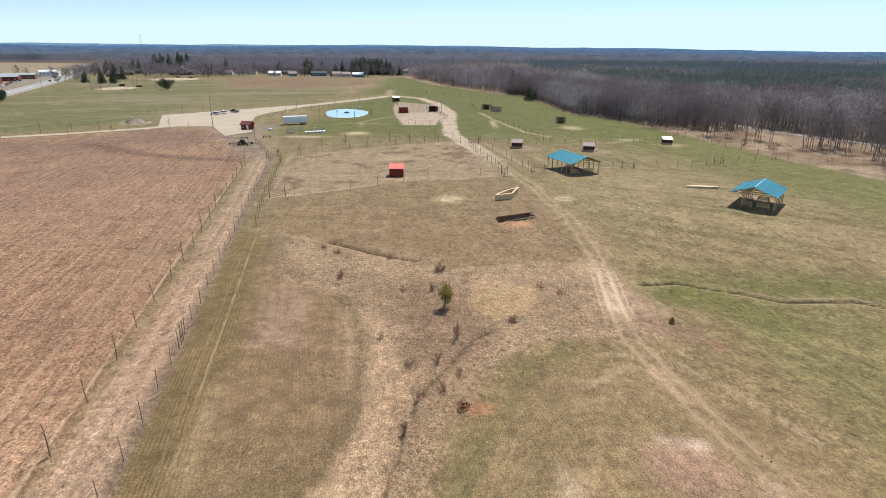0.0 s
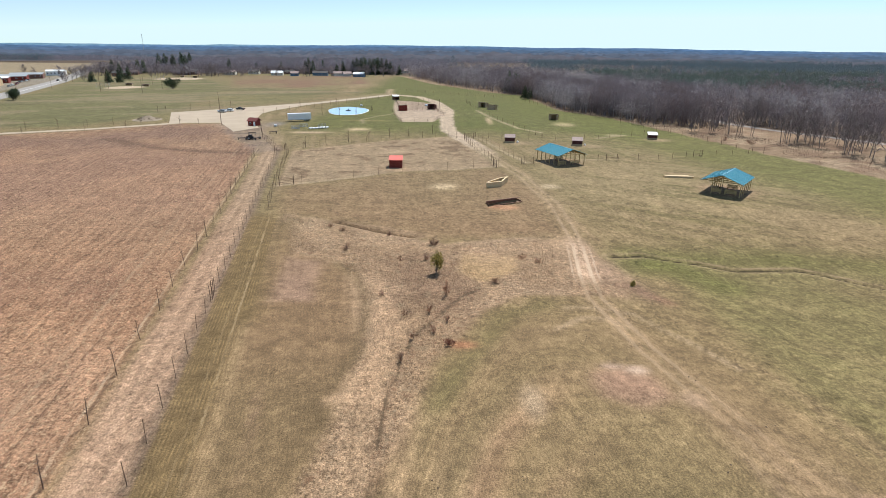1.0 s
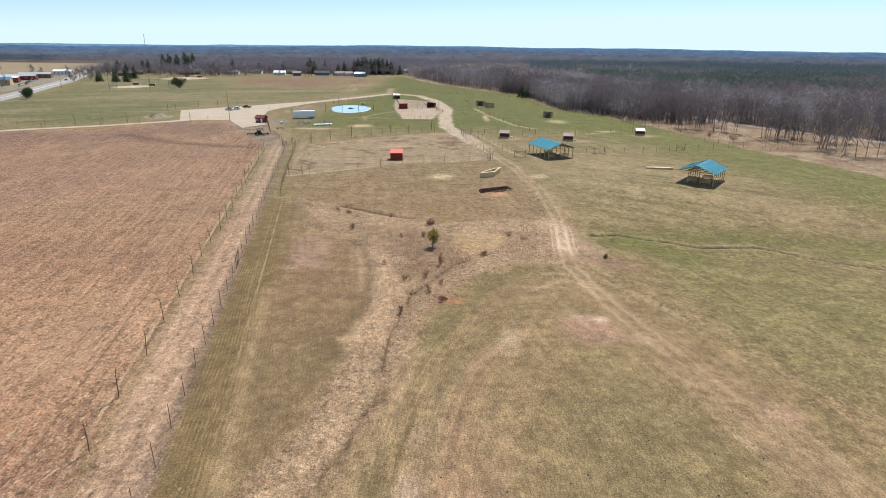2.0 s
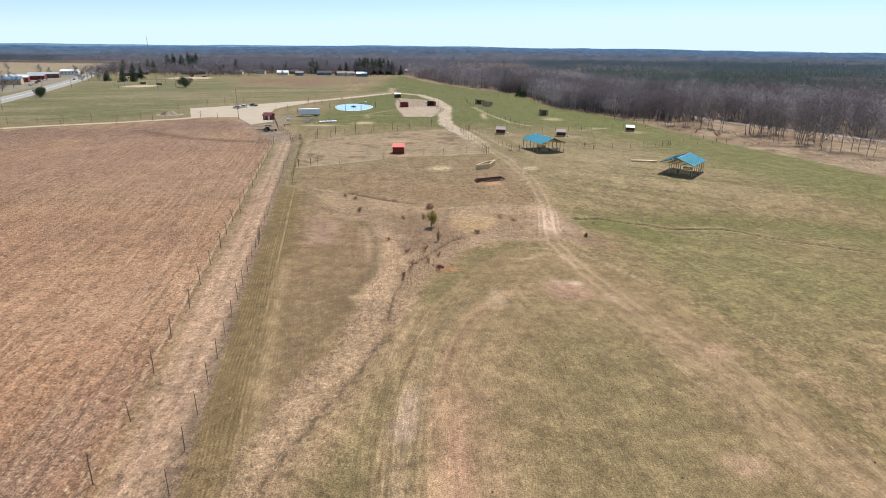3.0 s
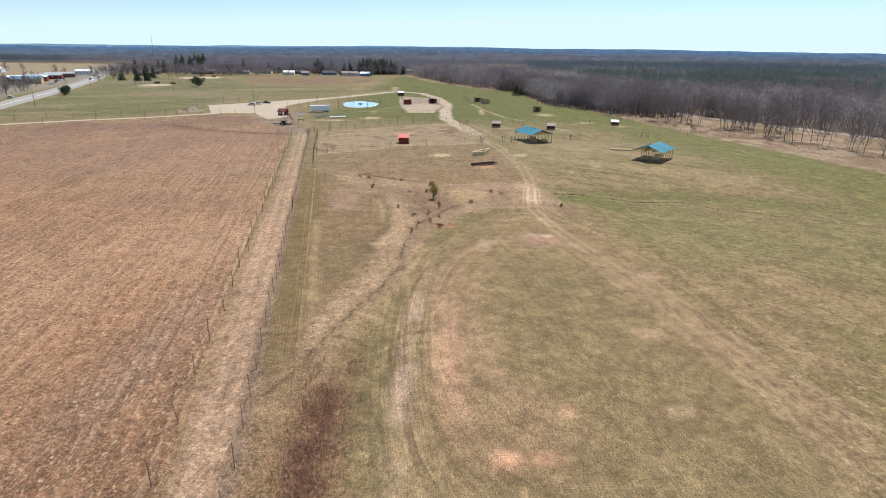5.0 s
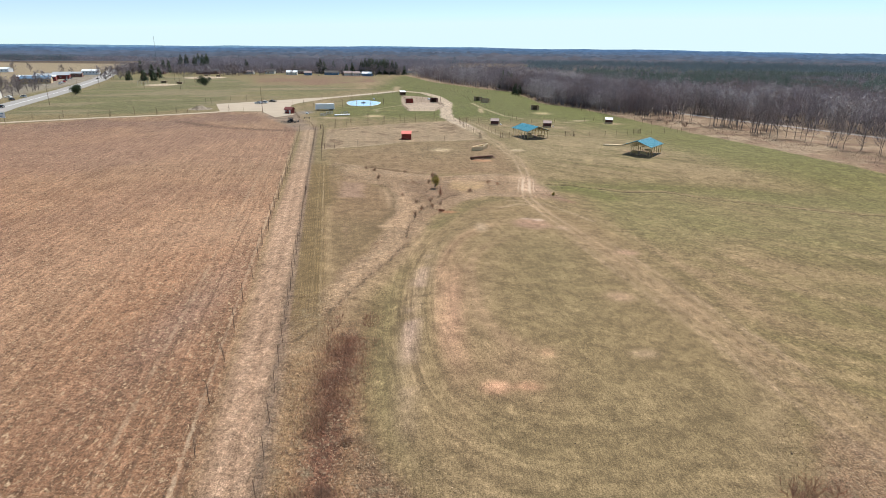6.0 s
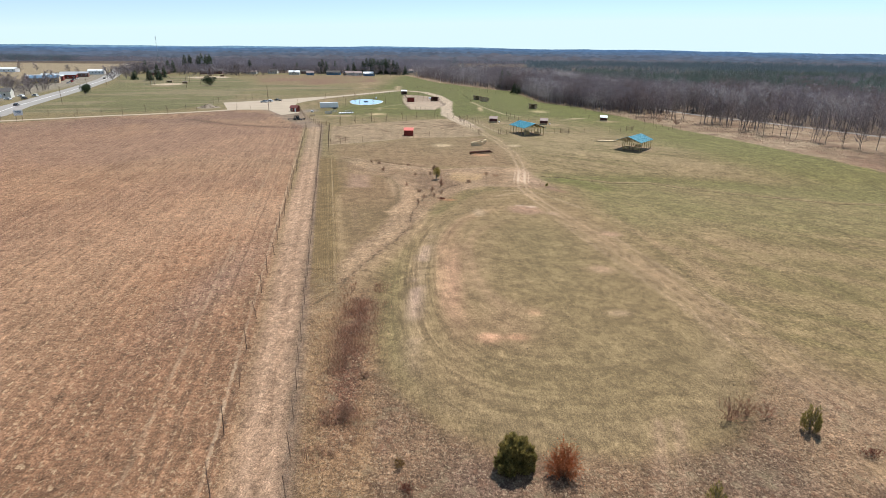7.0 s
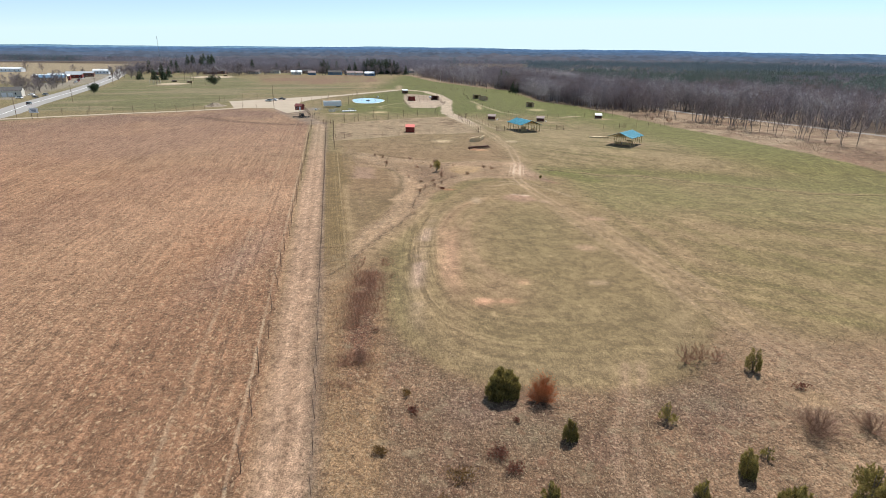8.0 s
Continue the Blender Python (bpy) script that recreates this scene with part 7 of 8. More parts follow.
def splinter_tree(seed, n, wide, blade, trunk=True, low=0.5, high=15.0):
    """A small model of a leafless tree: trunk, limbs, and a round crown of fine twigs that thickens towards its rim."""
    g = np.random.default_rng(seed)
    v, f = [], []

    def blade_at(a, b, w):
        d = np.cross(b - a, g.normal(size=3))
        d = d / (np.linalg.norm(d) + 1e-9) * w
        k = len(v)
        v.extend([a - d / 2, a + d / 2, b])
        f.append((k, k + 1, k + 2))
    top = np.array([g.normal() * 0.5, g.normal() * 0.5, high * 0.82])
    for _ in range(2 if trunk else 0):
        blade_at(np.zeros(3), top, 0.32)
    lobes = [(np.array([g.normal() * wide * 0.36, g.normal() * wide * 0.36, high * g.uniform(low, 0.78)]), wide * g.uniform(0.45, 0.7)) for _ in range(6)]
    for c, q in lobes:
        if trunk:
            blade_at(top * g.uniform(0.3, 0.6), c, 0.2)
    for _ in range(n):
        c, q = lobes[g.integers(len(lobes))]
        d = g.normal(size=3) + np.array([0, 0, 0.35])
        d /= np.linalg.norm(d)
        a = c + d * q * g.uniform(0.25, 0.8)
        e = d + g.normal(size=3) * 0.35 + np.array([0, 0, 0.35])
        blade_at(a, a + e / np.linalg.norm(e) * q * g.uniform(0.3, 0.6), blade * g.uniform(0.6, 1.4))
    return np.array(v), np.array(f)


def pine_model(seed, n):
    """A small model of a pine: short sprays round a pointed crown, 15 m high."""
    g = np.random.default_rng(seed)
    v, f = [], []
    for k in range(n):
        t = 0.3 + 0.68 * ((k + g.random()) / n) ** 0.9
        a = g.uniform(0, 6.283)
        r = 3.0 * (1.02 - t) ** 0.6 * g.uniform(0.45, 1.0)
        p = np.array([r * math.cos(a), r * math.sin(a), 15 * t])
        e = np.array([math.cos(a), math.sin(a), 0.75]) + g.normal(size=3) * 0.4
        e = e / np.linalg.norm(e) * g.uniform(0.8, 1.5)
        s = np.cross(e, g.normal(size=3))
        s = s / (np.linalg.norm(s) + 1e-9) * g.uniform(0.35, 0.65)
        j = len(v)
        v.extend([p - s, p + s, p + e])
        f.append((j, j + 1, j + 2))
    return np.array(v), np.array(f)


def open_land(x, y):
    """Where no wood stands: fields and the town."""
    field = in_poly(x, y, [(-430.0, 560.0), (-500.0, 1030.0), (-1150.0, 1080.0), (-1150.0, 200.0), (-300.0, 60.0)]) > 0
    far = (vnoise(x, y, 420, 77) > 0.72) & (y > 1300)
    return field | far


def wood_spots(n, test, x0, x1, y0, y1, s0, s1, seed):
    g = np.random.default_rng(seed)
    x, y = g.uniform(x0, x1, n), g.uniform(y0, y1, n)
    keep = test(x, y)
    x, y = x[keep], y[keep]
    k = g.uniform(s0, s1, len(x))
    return np.stack([x, y, terr(x, y) - 0.2, k * g.uniform(0.8, 1.25, len(x)), k * g.uniform(0.85, 1.15, len(x)), g.uniform(0, 6.28, len(x))], 1)


def in_view(x, y, slack=0.06):
    return np.abs(x - 3) < (y + 110) * (0.82 + slack)


def east_woods(x, y):
    """Dense behind the trail; before it only where the strip narrows in the north."""
    front = (x > edge_x(y) + 6) & (y > 238 + 25 * vnoise(x, y, 20, 40)) & ((y > 300) | (vnoise(x, y, 9, 44) > 0.45))
    return (front | (x > trail_x(y) + 5)) & (near_line(x, y, TRAIL_LINE) > 3.4) & in_view(x, y) & (y < 690)


def woods(name, groups, mat_, label):
    vs, fs, n = [], [], 0
    for (bv, bf), spots_ in groups:
        v, f = tiled(bv, bf, spots_)
        vs.append(v)
        fs.append(f + n)
        n += len(v)
    return tagged(link_mesh(name, np.concatenate(vs), np.concatenate(fs), mat_), label, "woods", kind="stuff")


pineland = lambda x, y: fbm(x, y * 0.6, 500, 55, 3)
bare = lambda x, y: (pineland(x, y) < 0.56 + 0.12 * ss(150, -150, x) - 0.3 * ss(0, 200, x))
belt = lambda x, y: np.hypot(x, y) - np.interp(np.degrees(np.arctan2(x, y)), [4, 9, 16, 26, 40], [690, 620, 515, 455, 440]) - 90 * (vnoise(x, y, 60, 9) - 0.5)
far_side = lambda x, y: in_view(x, y) & ~open_land(x, y)
clump = lambda x, y: vnoise(x, y, 70, 14)
near_a = wood_spots(21000, lambda x, y: east_woods(x, y) & (belt(x, y) < 0) & (x < trail_x(y) + 75), -70, 420, 50, 690, 0.62, 1.12, 1)
front_a = wood_spots(5200, lambda x, y: (x > edge_x(y) + 3.5 + 6 * ss(262, 238, y)) & (x < trail_x(y) - 3.5) & (near_line(x, y, TRAIL_LINE) > 3.5) & (y > 236), 40, 125, 232, 430, 0.5, 1.0, 8)
near_a = np.concatenate([near_a, front_a])
deep_a = wood_spots(14000, lambda x, y: east_woods(x, y) & (belt(x, y) < 0) & (x >= trail_x(y) + 75), 60, 520, 50, 690, 0.7, 1.15, 9)
near_b = wood_spots(15000, lambda x, y: east_woods(x, y) & (belt(x, y) >= 0) & (clump(x, y) > 0.55), 150, 900, 50, 690, 0.5, 0.85, 2)
town_b = wood_spots(13000, lambda x, y: far_side(x, y) & (x < edge_x(690) + 60), -900, 60, 690, 1150, 0.45, 0.95, 3)
far_b = wood_spots(19000, lambda x, y: far_side(x, y) & bare(x, y), -1200, 1300, 690, 1440, 0.45, 0.95, 4)
town_c = wood_spots(5600, lambda x, y: (near_line(x, y, [(-410.0, 640.0), (-260.0, 660.0), (-70.0, 680.0)]) < 75) & ((y > 695) | ((vnoise(x, y, 9, 31) > 0.52) & (x < -225))), -420, -60, 600, 760, 0.4, 0.95, 6)
tone = vnoise(near_a[:, 0], near_a[:, 1], 22, 18) + 0.5 * (np.random.default_rng(7).random(len(near_a)) - 0.5)
label = "leafless grey-brown woods behind the park"
for m_, pick, k in ((WOODS, (tone > 0.36) & (tone < 0.7), 11), (WOODS_RED, tone <= 0.36, 12), (WOODS_PALE, tone >= 0.7, 13)):
    mine, n_ = near_a[pick], int(pick.sum()) // 3
    woods("woods", [(splinter_tree(k, 110, 4.0, 0.15, True, 0.25), mine[:n_]), (splinter_tree(k + 20, 120, 4.8, 0.15, True, 0.3), mine[n_:2 * n_]), (splinter_tree(k + 40, 95, 3.4, 0.15, True, 0.25, 16.5), mine[2 * n_:])], m_, label)
tone = vnoise(deep_a[:, 0], deep_a[:, 1], 26, 19) + 0.5 * (np.random.default_rng(8).random(len(deep_a)) - 0.5)
for m_, pick, k in ((WOODS, (tone > 0.36) & (tone < 0.72), 71), (WOODS_RED, tone <= 0.36, 72), (WOODS_PALE, tone >= 0.72, 73)):
    woods("deep_woods", [(splinter_tree(k, 60, 4.6, 0.22, False, 0.35), deep_a[pick])], m_, label)
woods("town_woods", [(splinter_tree(15, 56, 4.8, 0.26, True, 0.35), town_c)], WOODS, "grey leafless trees round the houses of the town")
pine_a = wood_spots(26000, lambda x, y: east_woods(x, y) & (belt(x, y) > -12) & (clump(x, y) < 0.64), 150, 1000, 50, 690, 0.5, 0.85, 21)
pine_b = wood_spots(22000, lambda x, y: far_side(x, y) & ~bare(x, y) & (x > -100), -200, 1300, 690, 1440, 0.5, 0.9, 22)
pine_c = wood_spots(1500, lambda x, y: far_side(x, y) & (vnoise(x, y, 45, 66) > 0.66), -900, 300, 760, 1440, 0.6, 1.15, 23)
pine_d = wood_spots(2500, lambda x, y: (y > 1030 - 0.05 * x) & in_view(x, y, 0.2), -1150, -745, 1030, 1100, 0.6, 1.0, 24)
woods("pine_woods", [(pine_model(35, 34), pine_a)], HAZED_PINE_BELT, "dark grey-green pines behind the bare woods, haze in their colour")
woods("pine_woods", [(pine_model(36, 26), pine_b), (pine_model(34, 26), np.concatenate([pine_c, pine_d]))], HAZED_FAR_PINE, "green pines towards the horizon, paled by painted haze")
woods("far_woods", [(splinter_tree(19, 24, 5.0, 0.5, False), np.concatenate([far_b, near_b])), (splinter_tree(18, 30, 5.2, 0.42, False, 0.4), town_b)], HAZED_FAR_BARE, "leafless grey-brown woods towards the horizon, haze in their colour")


# ---------------------------------------------------------------- shrubs on the rough ground
def leafy(seed, h, w, lobes, n, leaf, name, label, group, mat_, stem=None):
    """Shrub crown of many small sprays on several stems, with an uneven outline."""
    r = random.Random(seed)
    root = thing(name, label, "shrub", None, group)
    heads = [(np.array([r.gauss(0, w * 0.2), r.gauss(0, w * 0.2), h * r.uniform(0.3, 0.72)]), w * r.uniform(0.24, 0.4)) for _ in range(lobes)]
    heads.append((np.array([0, 0, h * 0.42]), w * 0.4))
    segs = [(np.zeros(3), c, 0.03 * h / 3 + 0.015, 0.012) for c, _ in heads]
    link_mesh("base", *sticks(segs, 4), stem or BARK, root)
    v, f = [], []
    for i in range(n):
        c, q = heads[r.randrange(len(heads))]
        d = np.array([r.gauss(0, 1), r.gauss(0, 1), r.gauss(0.15, 1)])
        d /= np.linalg.norm(d)
        p = c + d * q * (0.5 + 0.55 * r.random()) * np.array([1, 1, h / w * 0.9])
        if p[2] < 0.05:
            p[2] = r.uniform(0.05, 0.3)
        up = d * 0.5 + np.array([r.gauss(0, 0.35), r.gauss(0, 0.35), 0.9])
        up = up / np.linalg.norm(up) * leaf * r.uniform(0.7, 1.8)
        side = np.cross(up, d + np.array([0.1, 0, 0.03]))
        side = side / (np.linalg.norm(side) + 1e-6) * leaf * r.uniform(0.25, 0.45)
        k = len(v)
        v += [p - side, p + side, p + up]
        f.append((k, k + 1, k + 2))
    link_mesh("foliage", v, f, mat_, root)
    return root


for i, (x, y, s) in enumerate(((-211.0, 430.0, 1.05), (-254.0, 322.0, 0.85))):
    first_at(leafy(330 + i, 8.0 * s, 7.6 * s, 14, 3600, 0.42, "evergreen", "round dense dark evergreen on the mown field", "field evergreens", PINE), x, y)


def spiky(seed, h, w, n, name, label, group, mat_, leaf=0.3, gappy=0.0, stem=None):
    """Evergreen shrub, dense to the ground: slim upright sprigs over a mound, with leaders standing out of it."""
    r = random.Random(seed)
    root = thing(name, label, "shrub", None, group)
    link_mesh("base", *sticks([(np.zeros(3), np.array([r.gauss(0, w * 0.12), r.gauss(0, w * 0.12), h * r.uniform(0.5, 0.85)]), 0.05, 0.015) for _ in range(5)], 4), stem or BARK, root)
    lead = []
    for _ in range(max(7, int(9 * w))):
        a, q = r.uniform(0, 6.283), math.sqrt(r.random()) * w * 0.46
        lead.append((q * math.cos(a), q * math.sin(a), h * (1 - 0.8 * (2 * q / w) ** 2.2) * r.uniform(0.72, 1.0), r.uniform(0.12, 0.26) * math.sqrt(w)))
    v, f = [], []
    for i in range(n):
        x, y, top, wide = lead[r.randrange(len(lead))]
        t = r.random() ** 0.7
        if gappy and t < gappy * r.random():
            continue
        a, q = r.uniform(0, 6.283), wide * (1.25 - t) * r.uniform(0.4, 1.0)
        d = np.array([math.cos(a), math.sin(a), 0])
        p = np.array([x * (0.8 + 0.2 * t), y * (0.8 + 0.2 * t), 0.04 + (top - 0.1) * t]) + d * q
        up = d * 0.45 + np.array([0.12 * x, 0.12 * y, 0.85]) + np.array([r.gauss(0, 0.25), r.gauss(0, 0.25), 0])
        up = up / np.linalg.norm(up) * leaf * r.uniform(0.6, 1.25)
        side = np.cross(up, np.array([r.gauss(0, 1), r.gauss(0, 1), 0.2]))
        side = side / (np.linalg.norm(side) + 1e-6) * leaf * r.uniform(0.13, 0.24)
        k = len(v)
        v += [p - side, p + side, p + up]
        f.append((k, k + 1, k + 2))
    link_mesh("foliage", v, f, mat_, root)
    return root


def twiggy(seed, h, w, stems, name, label, group, mat_, forks=20, leaf=None):
    """Leafless shrub: fine stems fanning in a half globe from the base, each forking into twigs."""
    r = random.Random(seed)
    root = thing(name, label, "shrub", None, group)
    wood, fine, v, f = [], [], [], []
    for _ in range(max(14, stems // 2)):
        a, lean = r.uniform(0, 6.283), math.acos(r.uniform(0.18, 1.0))
        long = r.uniform(0.6, 1.0)
        base = np.array([r.gauss(0, 0.05 * w), r.gauss(0, 0.05 * w), 0])
        tip = base + long * np.array([math.cos(a) * math.sin(lean) * w / 2, math.sin(a) * math.sin(lean) * w / 2, math.cos(lean) * h])
        bend = (base + tip) / 2 + np.array([r.gauss(0, 0.05) * w, r.gauss(0, 0.05) * w, 0.07 * h])
        wood += [(base, bend, 0.012, 0.008), (bend, tip, 0.008, 0.004)]
        way = (tip - base) / np.linalg.norm(tip - base)
        for _ in range(forks):
            g = r.uniform(0.25, 1.0)
            p = base + (bend - base) * 2 * g if g < 0.5 else bend + (tip - bend) * (2 * g - 1)
            d = way + np.array([r.gauss(0, 0.6), r.gauss(0, 0.6), r.gauss(0.2, 0.45)])
            e = p + d * h * r.uniform(0.08, 0.2)
            fine.append((p, e, 0.0065, 0.003))
            if leaf:
                for _ in range(3):
                    c = p + (e - p) * r.uniform(0.2, 1) + np.array([r.gauss(0, 0.05), r.gauss(0, 0.05), r.gauss(0, 0.05)])
                    s, u = np.array([r.gauss(0, 1), r.gauss(0, 1), r.gauss(0, 1)]) * 0.03, np.array([r.gauss(0, 0.04), r.gauss(0, 0.04), 0.08])
                    k = len(v)
                    v += [c - s, c + s, c + u]
                    f.append((k, k + 1, k + 2))
    link_mesh("base", *sticks(wood, 3), mat_, root)
    link_mesh("crown", *sticks(fine, 3), mat_, root)
    if leaf:
        link_mesh("foliage", v, f, leaf, root)
    return root


first_at(spiky(400, 3.2, 3.8, 8000, "juniper", "large dense olive-green juniper on the rough ground", "junipers", JUNIPER, 0.42), 9.9, -42.4)
first_at(twiggy(401, 2.9, 3.0, 150, "rust_shrub", "orange-rust leafy shrub on the rough ground", "rusty shrubs", RUST_LEAF, 16, RUST_LEAF), 13.6, -43.2)
for i, (x, y, h, w, n, gap, txt) in enumerate(((15.1, -48.9, 2.4, 1.3, 2200, 0, "narrow dense juniper"), (24.6, -45.8, 2.1, 1.9, 480, 0.3, "small open juniper"), (36.8, -36.9, 3.1, 1.9, 1300, 0.35, "upright dark juniper"),
                                               (28.5, -52.6, 2.9, 1.8, 2600, 0, "upright bushy juniper"), (31.3, -50.6, 1.4, 1.2, 220, 0.5, "low sparse juniper"), (36.4, -55.2, 3.6, 3.8, 4200, 0.4, "broad bushy juniper"),
                                               (30.4, -56.4, 2.5, 2.9, 2800, 0, "round bushy juniper"), (23.9, -55.4, 2.0, 1.5, 900, 0.3, "small bushy juniper"), (12.4, -55.4, 1.5, 1.5, 800, 0.2, "small bushy juniper"),
                                               (40.5, -58.0, 2.2, 2.2, 1600, 0.2, "bushy juniper"), (28.8, 63.6, 1.0, 0.9, 400, 0, "small dark evergreen by the track"))):
    first_at(spiky(410 + i, h, w, n, "juniper", txt + " on the dry rough grass", "junipers", JUNIPER, 0.26, gap), x, y)
first_at(leafy(424, 3.4, 2.1, 9, 1500, 0.17, "small_tree", "lone dark evergreen on a bare stem in the valley", "junipers", JUNIPER), 0.1, 64.5)
for i, (x, y, h, w, n) in enumerate(((-1.1, -51.0, 0.6, 1.3, 420), (5.6, -53.9, 0.7, 2.2, 600), (0.4, -42.7, 0.6, 1.1, 260), (4.2, -56.5, 0.6, 0.9, 260))):
    first_at(leafy(425 + i, h, w, 9, n, 0.12, "olive_shrub", "low olive-brown shrub among dry weeds", "olive shrubs", OLIVE), x, y)
for i, (x, y, h, w, n, txt) in enumerate(((8.9, -51.1, 0.7, 2.1, 700, "low dark rust shrub"), (9.9, -52.6, 0.6, 1.6, 500, "low dark rust shrub"), (2.1, 43.4, 0.6, 1.6, 350, "low rust-brown shrub"), (40.0, -40.2, 0.7, 1.5, 260, "low rust-brown shrub"), (1.2, -45.3, 0.5, 1.4, 300, "low rust-brown shrub"), (10.8, -46.4, 0.4, 0.9, 140, "low rust-brown shrub"))):
    first_at(leafy(440 + i, h, w, 9, n, 0.11, "rust_shrub", txt + " among dry weeds", "rusty shrubs", RUST_LOW), x, y)
for i, (x, y, h, w, n, m_, txt) in enumerate(((30.3, -35.6, 2.5, 3.6, 60, BRAMBLE, "bare reddish shrub"), (32.2, -34.6, 2.2, 2.6, 46, BRAMBLE, "bare reddish shrub"), (33.9, -35.0, 1.8, 2.0, 30, BRAMBLE, "bare reddish shrub"), (37.2, -47.2, 3.0, 5.4, 200, BROWN_SHRUB, "wide fan-shaped leafless shrub"), (42.4, -46.9, 2.4, 4.2, 120, BROWN_SHRUB, "fan-shaped leafless shrub"),
                                              (-0.6, 76.9, 1.7, 2.2, 110, BROWN_SHRUB, "dense leafless shrub"), (-14.8, 74.2, 1.6, 1.6, 45, BROWN_SHRUB, "leafless shrub"), (-8.6, 81.4, 1.1, 1.6, 40, BROWN_SHRUB, "leafless shrub"), (-17.2, 84.0, 1.2, 1.6, 40, BROWN_SHRUB, "leafless shrub"), (-20.0, 86.0, 1.3, 0.9, 20, BROWN_SHRUB, "leafless shrub"), (-1.6, 69.8, 1.3, 1.1, 40, BROWN_SHRUB, "leafless shrub"), (-5.6, 69.6, 0.9, 1.6, 30, BROWN_SHRUB, "leafless shrub"),
                                              (8.6, 60.8, 1.2, 1.6, 60, BROWN_SHRUB, "leafless shrub"), (1.6, 56.4, 2.7, 1.3, 34, BRAMBLE, "tall thin reddish shrub"), (-7.0, 56.0, 1.2, 0.9, 16, BROWN_SHRUB, "leafless shrub"), (-3.4, 50.5, 1.1, 1.1, 20, BROWN_SHRUB, "leafless shrub"), (-0.5, 51.4, 1.6, 1.2, 20, BRAMBLE, "thin reddish shrub"), (0.2, 46.0, 1.2, 1.2, 20, BRAMBLE, "thin reddish shrub"), (-2.0, 44.6, 1.3, 1.0, 18, BROWN_SHRUB, "leafless shrub"), (-3.0, 39.6, 1.3, 0.9, 18, BROWN_SHRUB, "leafless shrub"),
                                              (1.8, 49.0, 1.1, 1.0, 18, BROWN_SHRUB, "leafless shrub"), (13.5, 71.4, 0.9, 3.0, 60, BRAMBLE, "low reddish thicket"), (15.8, 69.6, 0.8, 2.4, 44, BRAMBLE, "low reddish thicket"), (-5.1, -36.4, 1.6, 2.4, 80, BROWN_SHRUB, "brown leafless shrub"), (-4.4, -29.8, 1.0, 1.4, 40, BROWN_SHRUB, "brown leafless shrub"), (109.0, 190.0, 3.0, 6.0, 120, BROWN_SHRUB, "wide leafless shrub before the woods"), (104.0, 199.0, 2.2, 4.5, 80, BROWN_SHRUB, "wide leafless shrub before the woods"))):
    first_at(twiggy(460 + i, h, w, n, "bare_shrub", txt + (" at the woods" if "before" not in txt and x > 100 else "" if "before" in txt else " on the rough ground"), "bare shrubs", m_), x, y)


def stems_stuff(name, n, area, h0, h1, mat_, label, category, seed, lean=0.35, wide=0.02):
    """Upright dead stems in numbers past counting; area gives x, y from two random numbers or None."""
    g = np.random.default_rng(seed)
    x, y = area(g, n)
    k = len(x)
    z = terr(x, y)
    h = g.uniform(h0, h1, k)
    a = g.uniform(0, 6.283, k)
    base = np.stack([x, y, z], 1)
    side = np.stack([np.cos(a), np.sin(a), np.zeros(k)], 1) * wide * g.uniform(0.7, 1.6, k)[:, None]
    tip = base + np.stack([g.normal(0, lean, k) * h, g.normal(0, lean, k) * h, h], 1)
    v = np.stack([base - side, base + side, tip], 1).reshape(-1, 3)
    f = np.arange(3 * k).reshape(-1, 3)
    return tagged(link_mesh(name, v, f, mat_), label, category, kind="stuff")


def bramble_area(g, n):
    y = g.uniform(-44, -6, n)
    x = -7.4 + 0.1 * np.maximum(0, -20 - y) + g.normal(0, 1.4, n)
    keep = vnoise(x, y, 2.6, 5) > 0.4 + 0.16 * ss(-22, -30, y)
    return x[keep], y[keep]


stems_stuff("bramble_thicket", 9500, bramble_area, 0.2, 0.85, BRAMBLE, "dense thicket of red-brown dead stems", "thicket", 61, 0.5, 0.018)


def rough_area(g, n):
    y = g.uniform(-68, 95, n)
    x = g.uniform(-32, 60, n)
    inside = in_poly(x, y, SCRUB) > 0
    R = np.hypot((x - 17) / 21.5, (y - 6) / 45.0)
    south = (R > 1.06) & (y < -26) & (x > WEST_FENCE(y) + 1)
    strip = (x > WEST_FENCE(y) + 0.8) & (y < 0) & (x < np.interp(y, [-80, -36, -20, -8, 4], [3.0, -2.6, -4.6, -8.5, -11.0]))
    keep = (inside | south | strip) & (vnoise(x, y, 3.0, 8) > 0.36) & (near_line(x, y, TRACK) > 4.5) & (np.hypot(x - 8.5, y - 68) > 4.5)
    return x[keep], y[keep]


stems_stuff("dry_weeds", 110000, rough_area, 0.1, 0.34, TUFT, "dry tan weeds and tall dead grass", "weeds", 62, 0.6, 0.022)
stems_stuff("dead_stalks", 14000, rough_area, 0.1, 0.32, BROWN_SHRUB, "dark dead weed stalks", "weeds", 63, 0.6, 0.02)


def margin_area(g, n):
    y = g.uniform(80, 420, n)
    x = edge_x(y) + g.uniform(1, 30, n)
    keep = (near_line(x, y, TRAIL_LINE) > 4) & (vnoise(x, y, 7, 12) > 0.4)
    return x[keep], y[keep]


stems_stuff("brush", 22000, margin_area, 0.15, 0.75, BRUSH, "low leafless brush along the edge of the woods", "brush", 64, 0.6, 0.03)


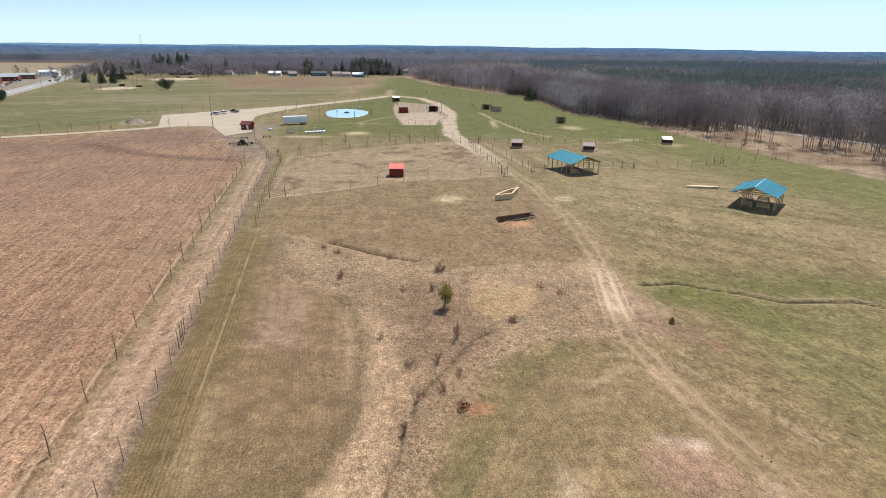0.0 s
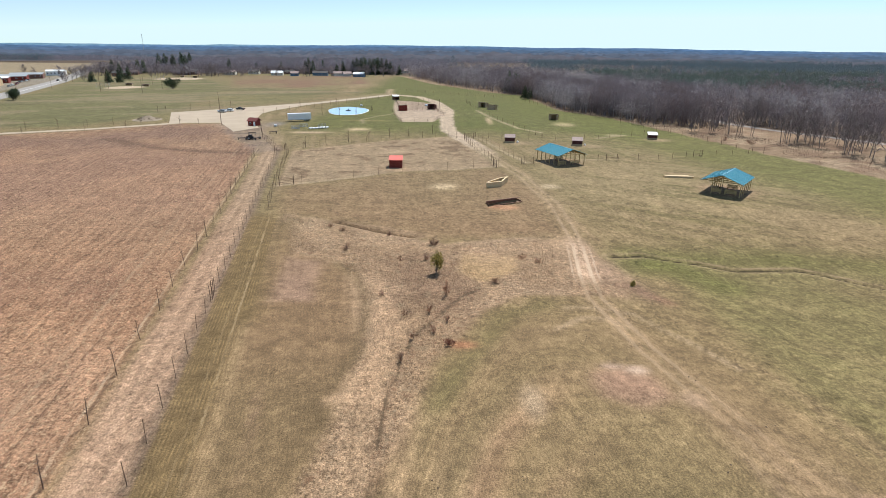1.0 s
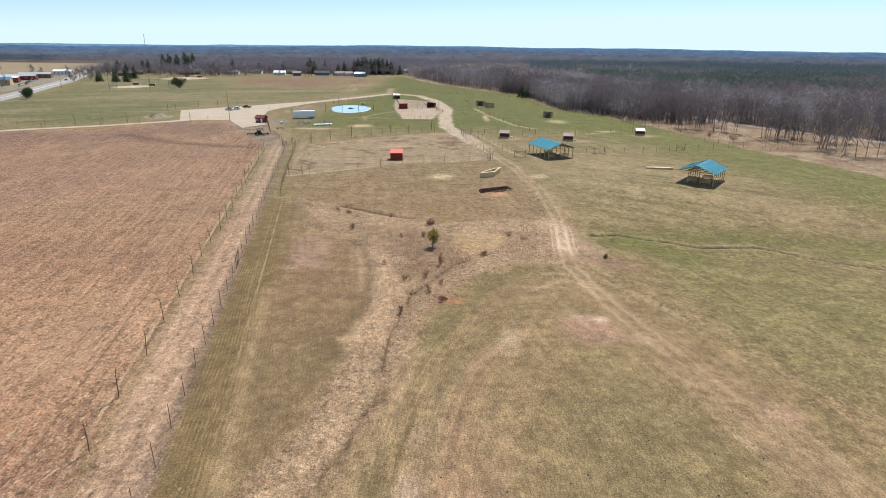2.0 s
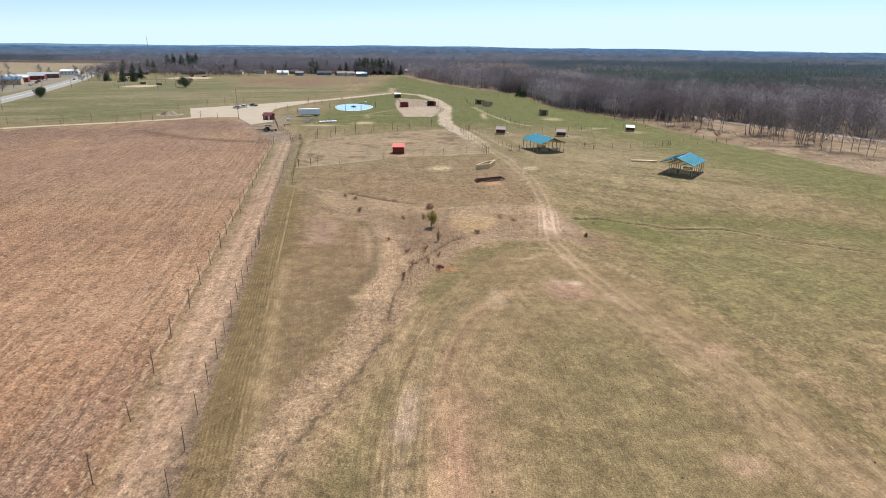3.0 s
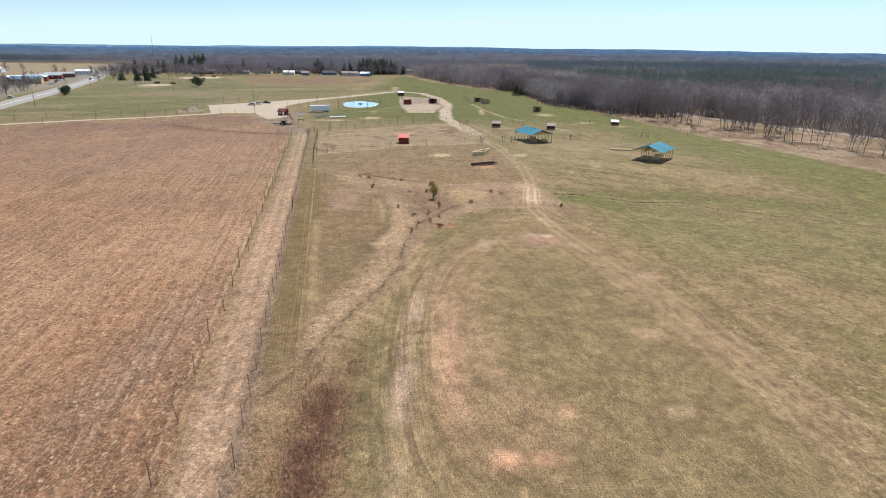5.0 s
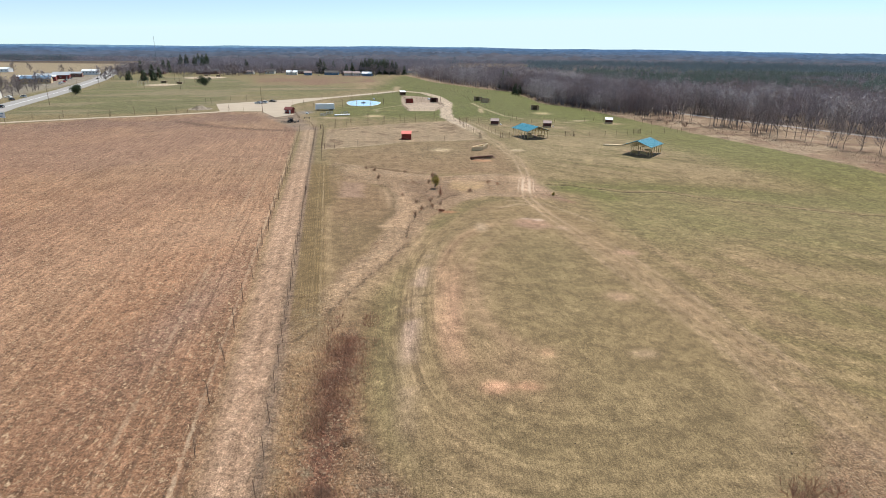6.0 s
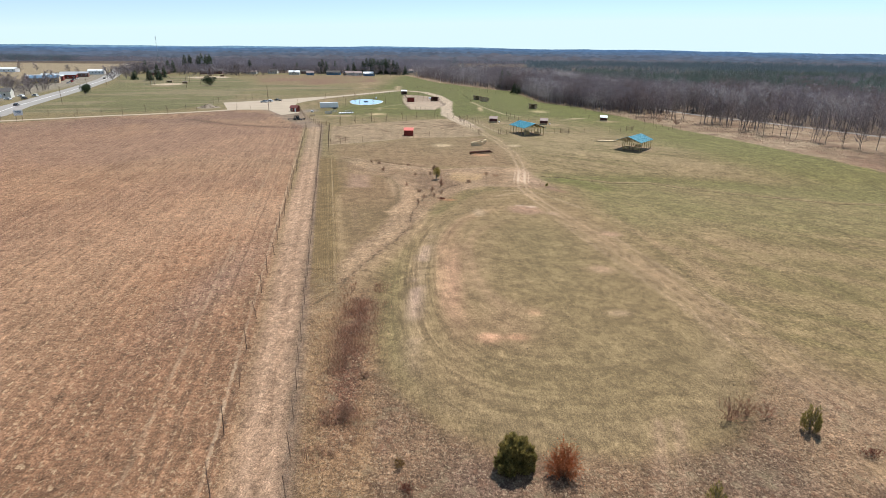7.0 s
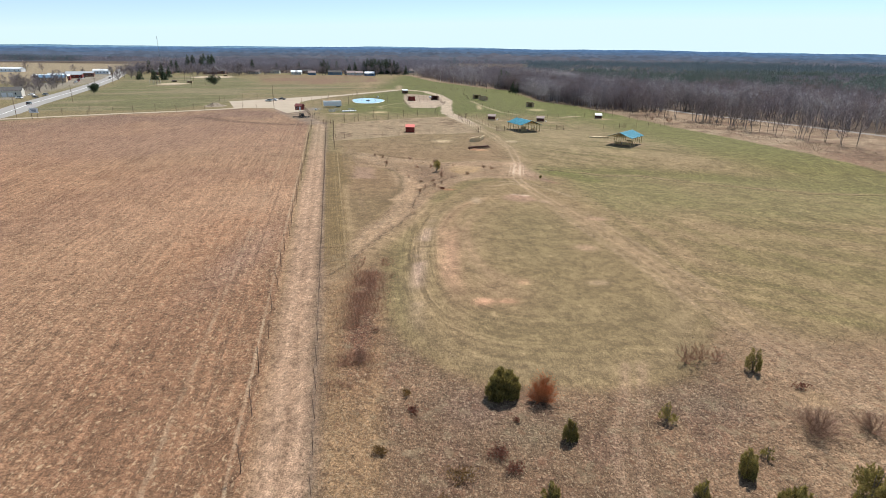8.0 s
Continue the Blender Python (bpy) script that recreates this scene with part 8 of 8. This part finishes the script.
def straw_stuff():
    """Bits of straw and leaf lying flat on the stubble nearest the fence."""
    g = np.random.default_rng(65)
    n = 80000
    y = g.uniform(-72, 130, n)
    x = SAPLING_ROW(y) + 0.6 - g.exponential(26, n)
    u = x * 0.978 + y * 0.208
    keep = (0.6 * vnoise(x, y, 5, 3) + 0.4 * vnoise(x, y, 1.6, 6) + 0.35 * vnoise(u, y * 0.05, 1.6, 4) > 0.52 + 0.16 * g.random(n)) & (x > -110)
    x, y = x[keep], y[keep]
    k = len(x)
    z = terr(x, y) + 0.07
    a, s, w = g.uniform(0, 6.283, k), g.uniform(0.05, 0.14, k), g.uniform(0.007, 0.014, k)
    d = np.stack([np.cos(a), np.sin(a), g.normal(0, 0.12, k)], 1) * s[:, None]
    e = np.stack([-np.sin(a), np.cos(a), g.normal(0, 0.25, k)], 1) * w[:, None]
    p = np.stack([x, y, z], 1)
    v = np.stack([p - d - e, p + d - e, p + d + e, p - d + e], 1).reshape(-1, 3)
    return tagged(link_mesh("straw", v, np.arange(4 * k).reshape(-1, 4), STRAW), "pale maize straw scattered over the stubble", "straw", kind="stuff")


straw_stuff()


def clod_stuff():
    """Small dark clods dropped over the mown grass, thickest on the oval."""
    g = np.random.default_rng(66)
    x, y = np.concatenate([g.normal(17, 9, 360), g.uniform(-6, 60, 200)]), np.concatenate([g.normal(10, 24, 360), g.uniform(-30, 60, 200)])
    keep = (x > np.interp(y, [-40, 0, 30, 60], [4, -3, 2, 14])) & (y > -34)
    x, y = x[keep], y[keep]
    k = len(x)
    size = 0.03 + 0.07 * g.random(k) ** 2.5
    around = np.radians(np.arange(6) * 60)
    ring_ = np.stack([np.cos(around), np.sin(around), np.zeros(6)], 1)
    unit = np.concatenate([ring_, ring_ * [0.6, 0.6, 1] + [0, 0, 0.6], [[0, 0, 0.85]]])
    v = unit[None] * (size[:, None, None] * g.uniform(0.75, 1.25, (k, 13, 1))) + np.stack([x, y, terr(x, y) + 0.02], 1)[:, None]
    i = np.arange(6)
    j = (i + 1) % 6
    low = np.stack([i, j, j + 6], 1), np.stack([i, j + 6, i + 6], 1), np.stack([i + 6, j + 6, np.full(6, 12)], 1)
    f = np.concatenate(low)[None] + 13 * np.arange(k)[:, None, None]
    return tagged(link_mesh("clods", v.reshape(-1, 3), f.reshape(-1, 3), CLOD), "small dark clods scattered over the mown grass", "clods", kind="stuff")


clod_stuff()
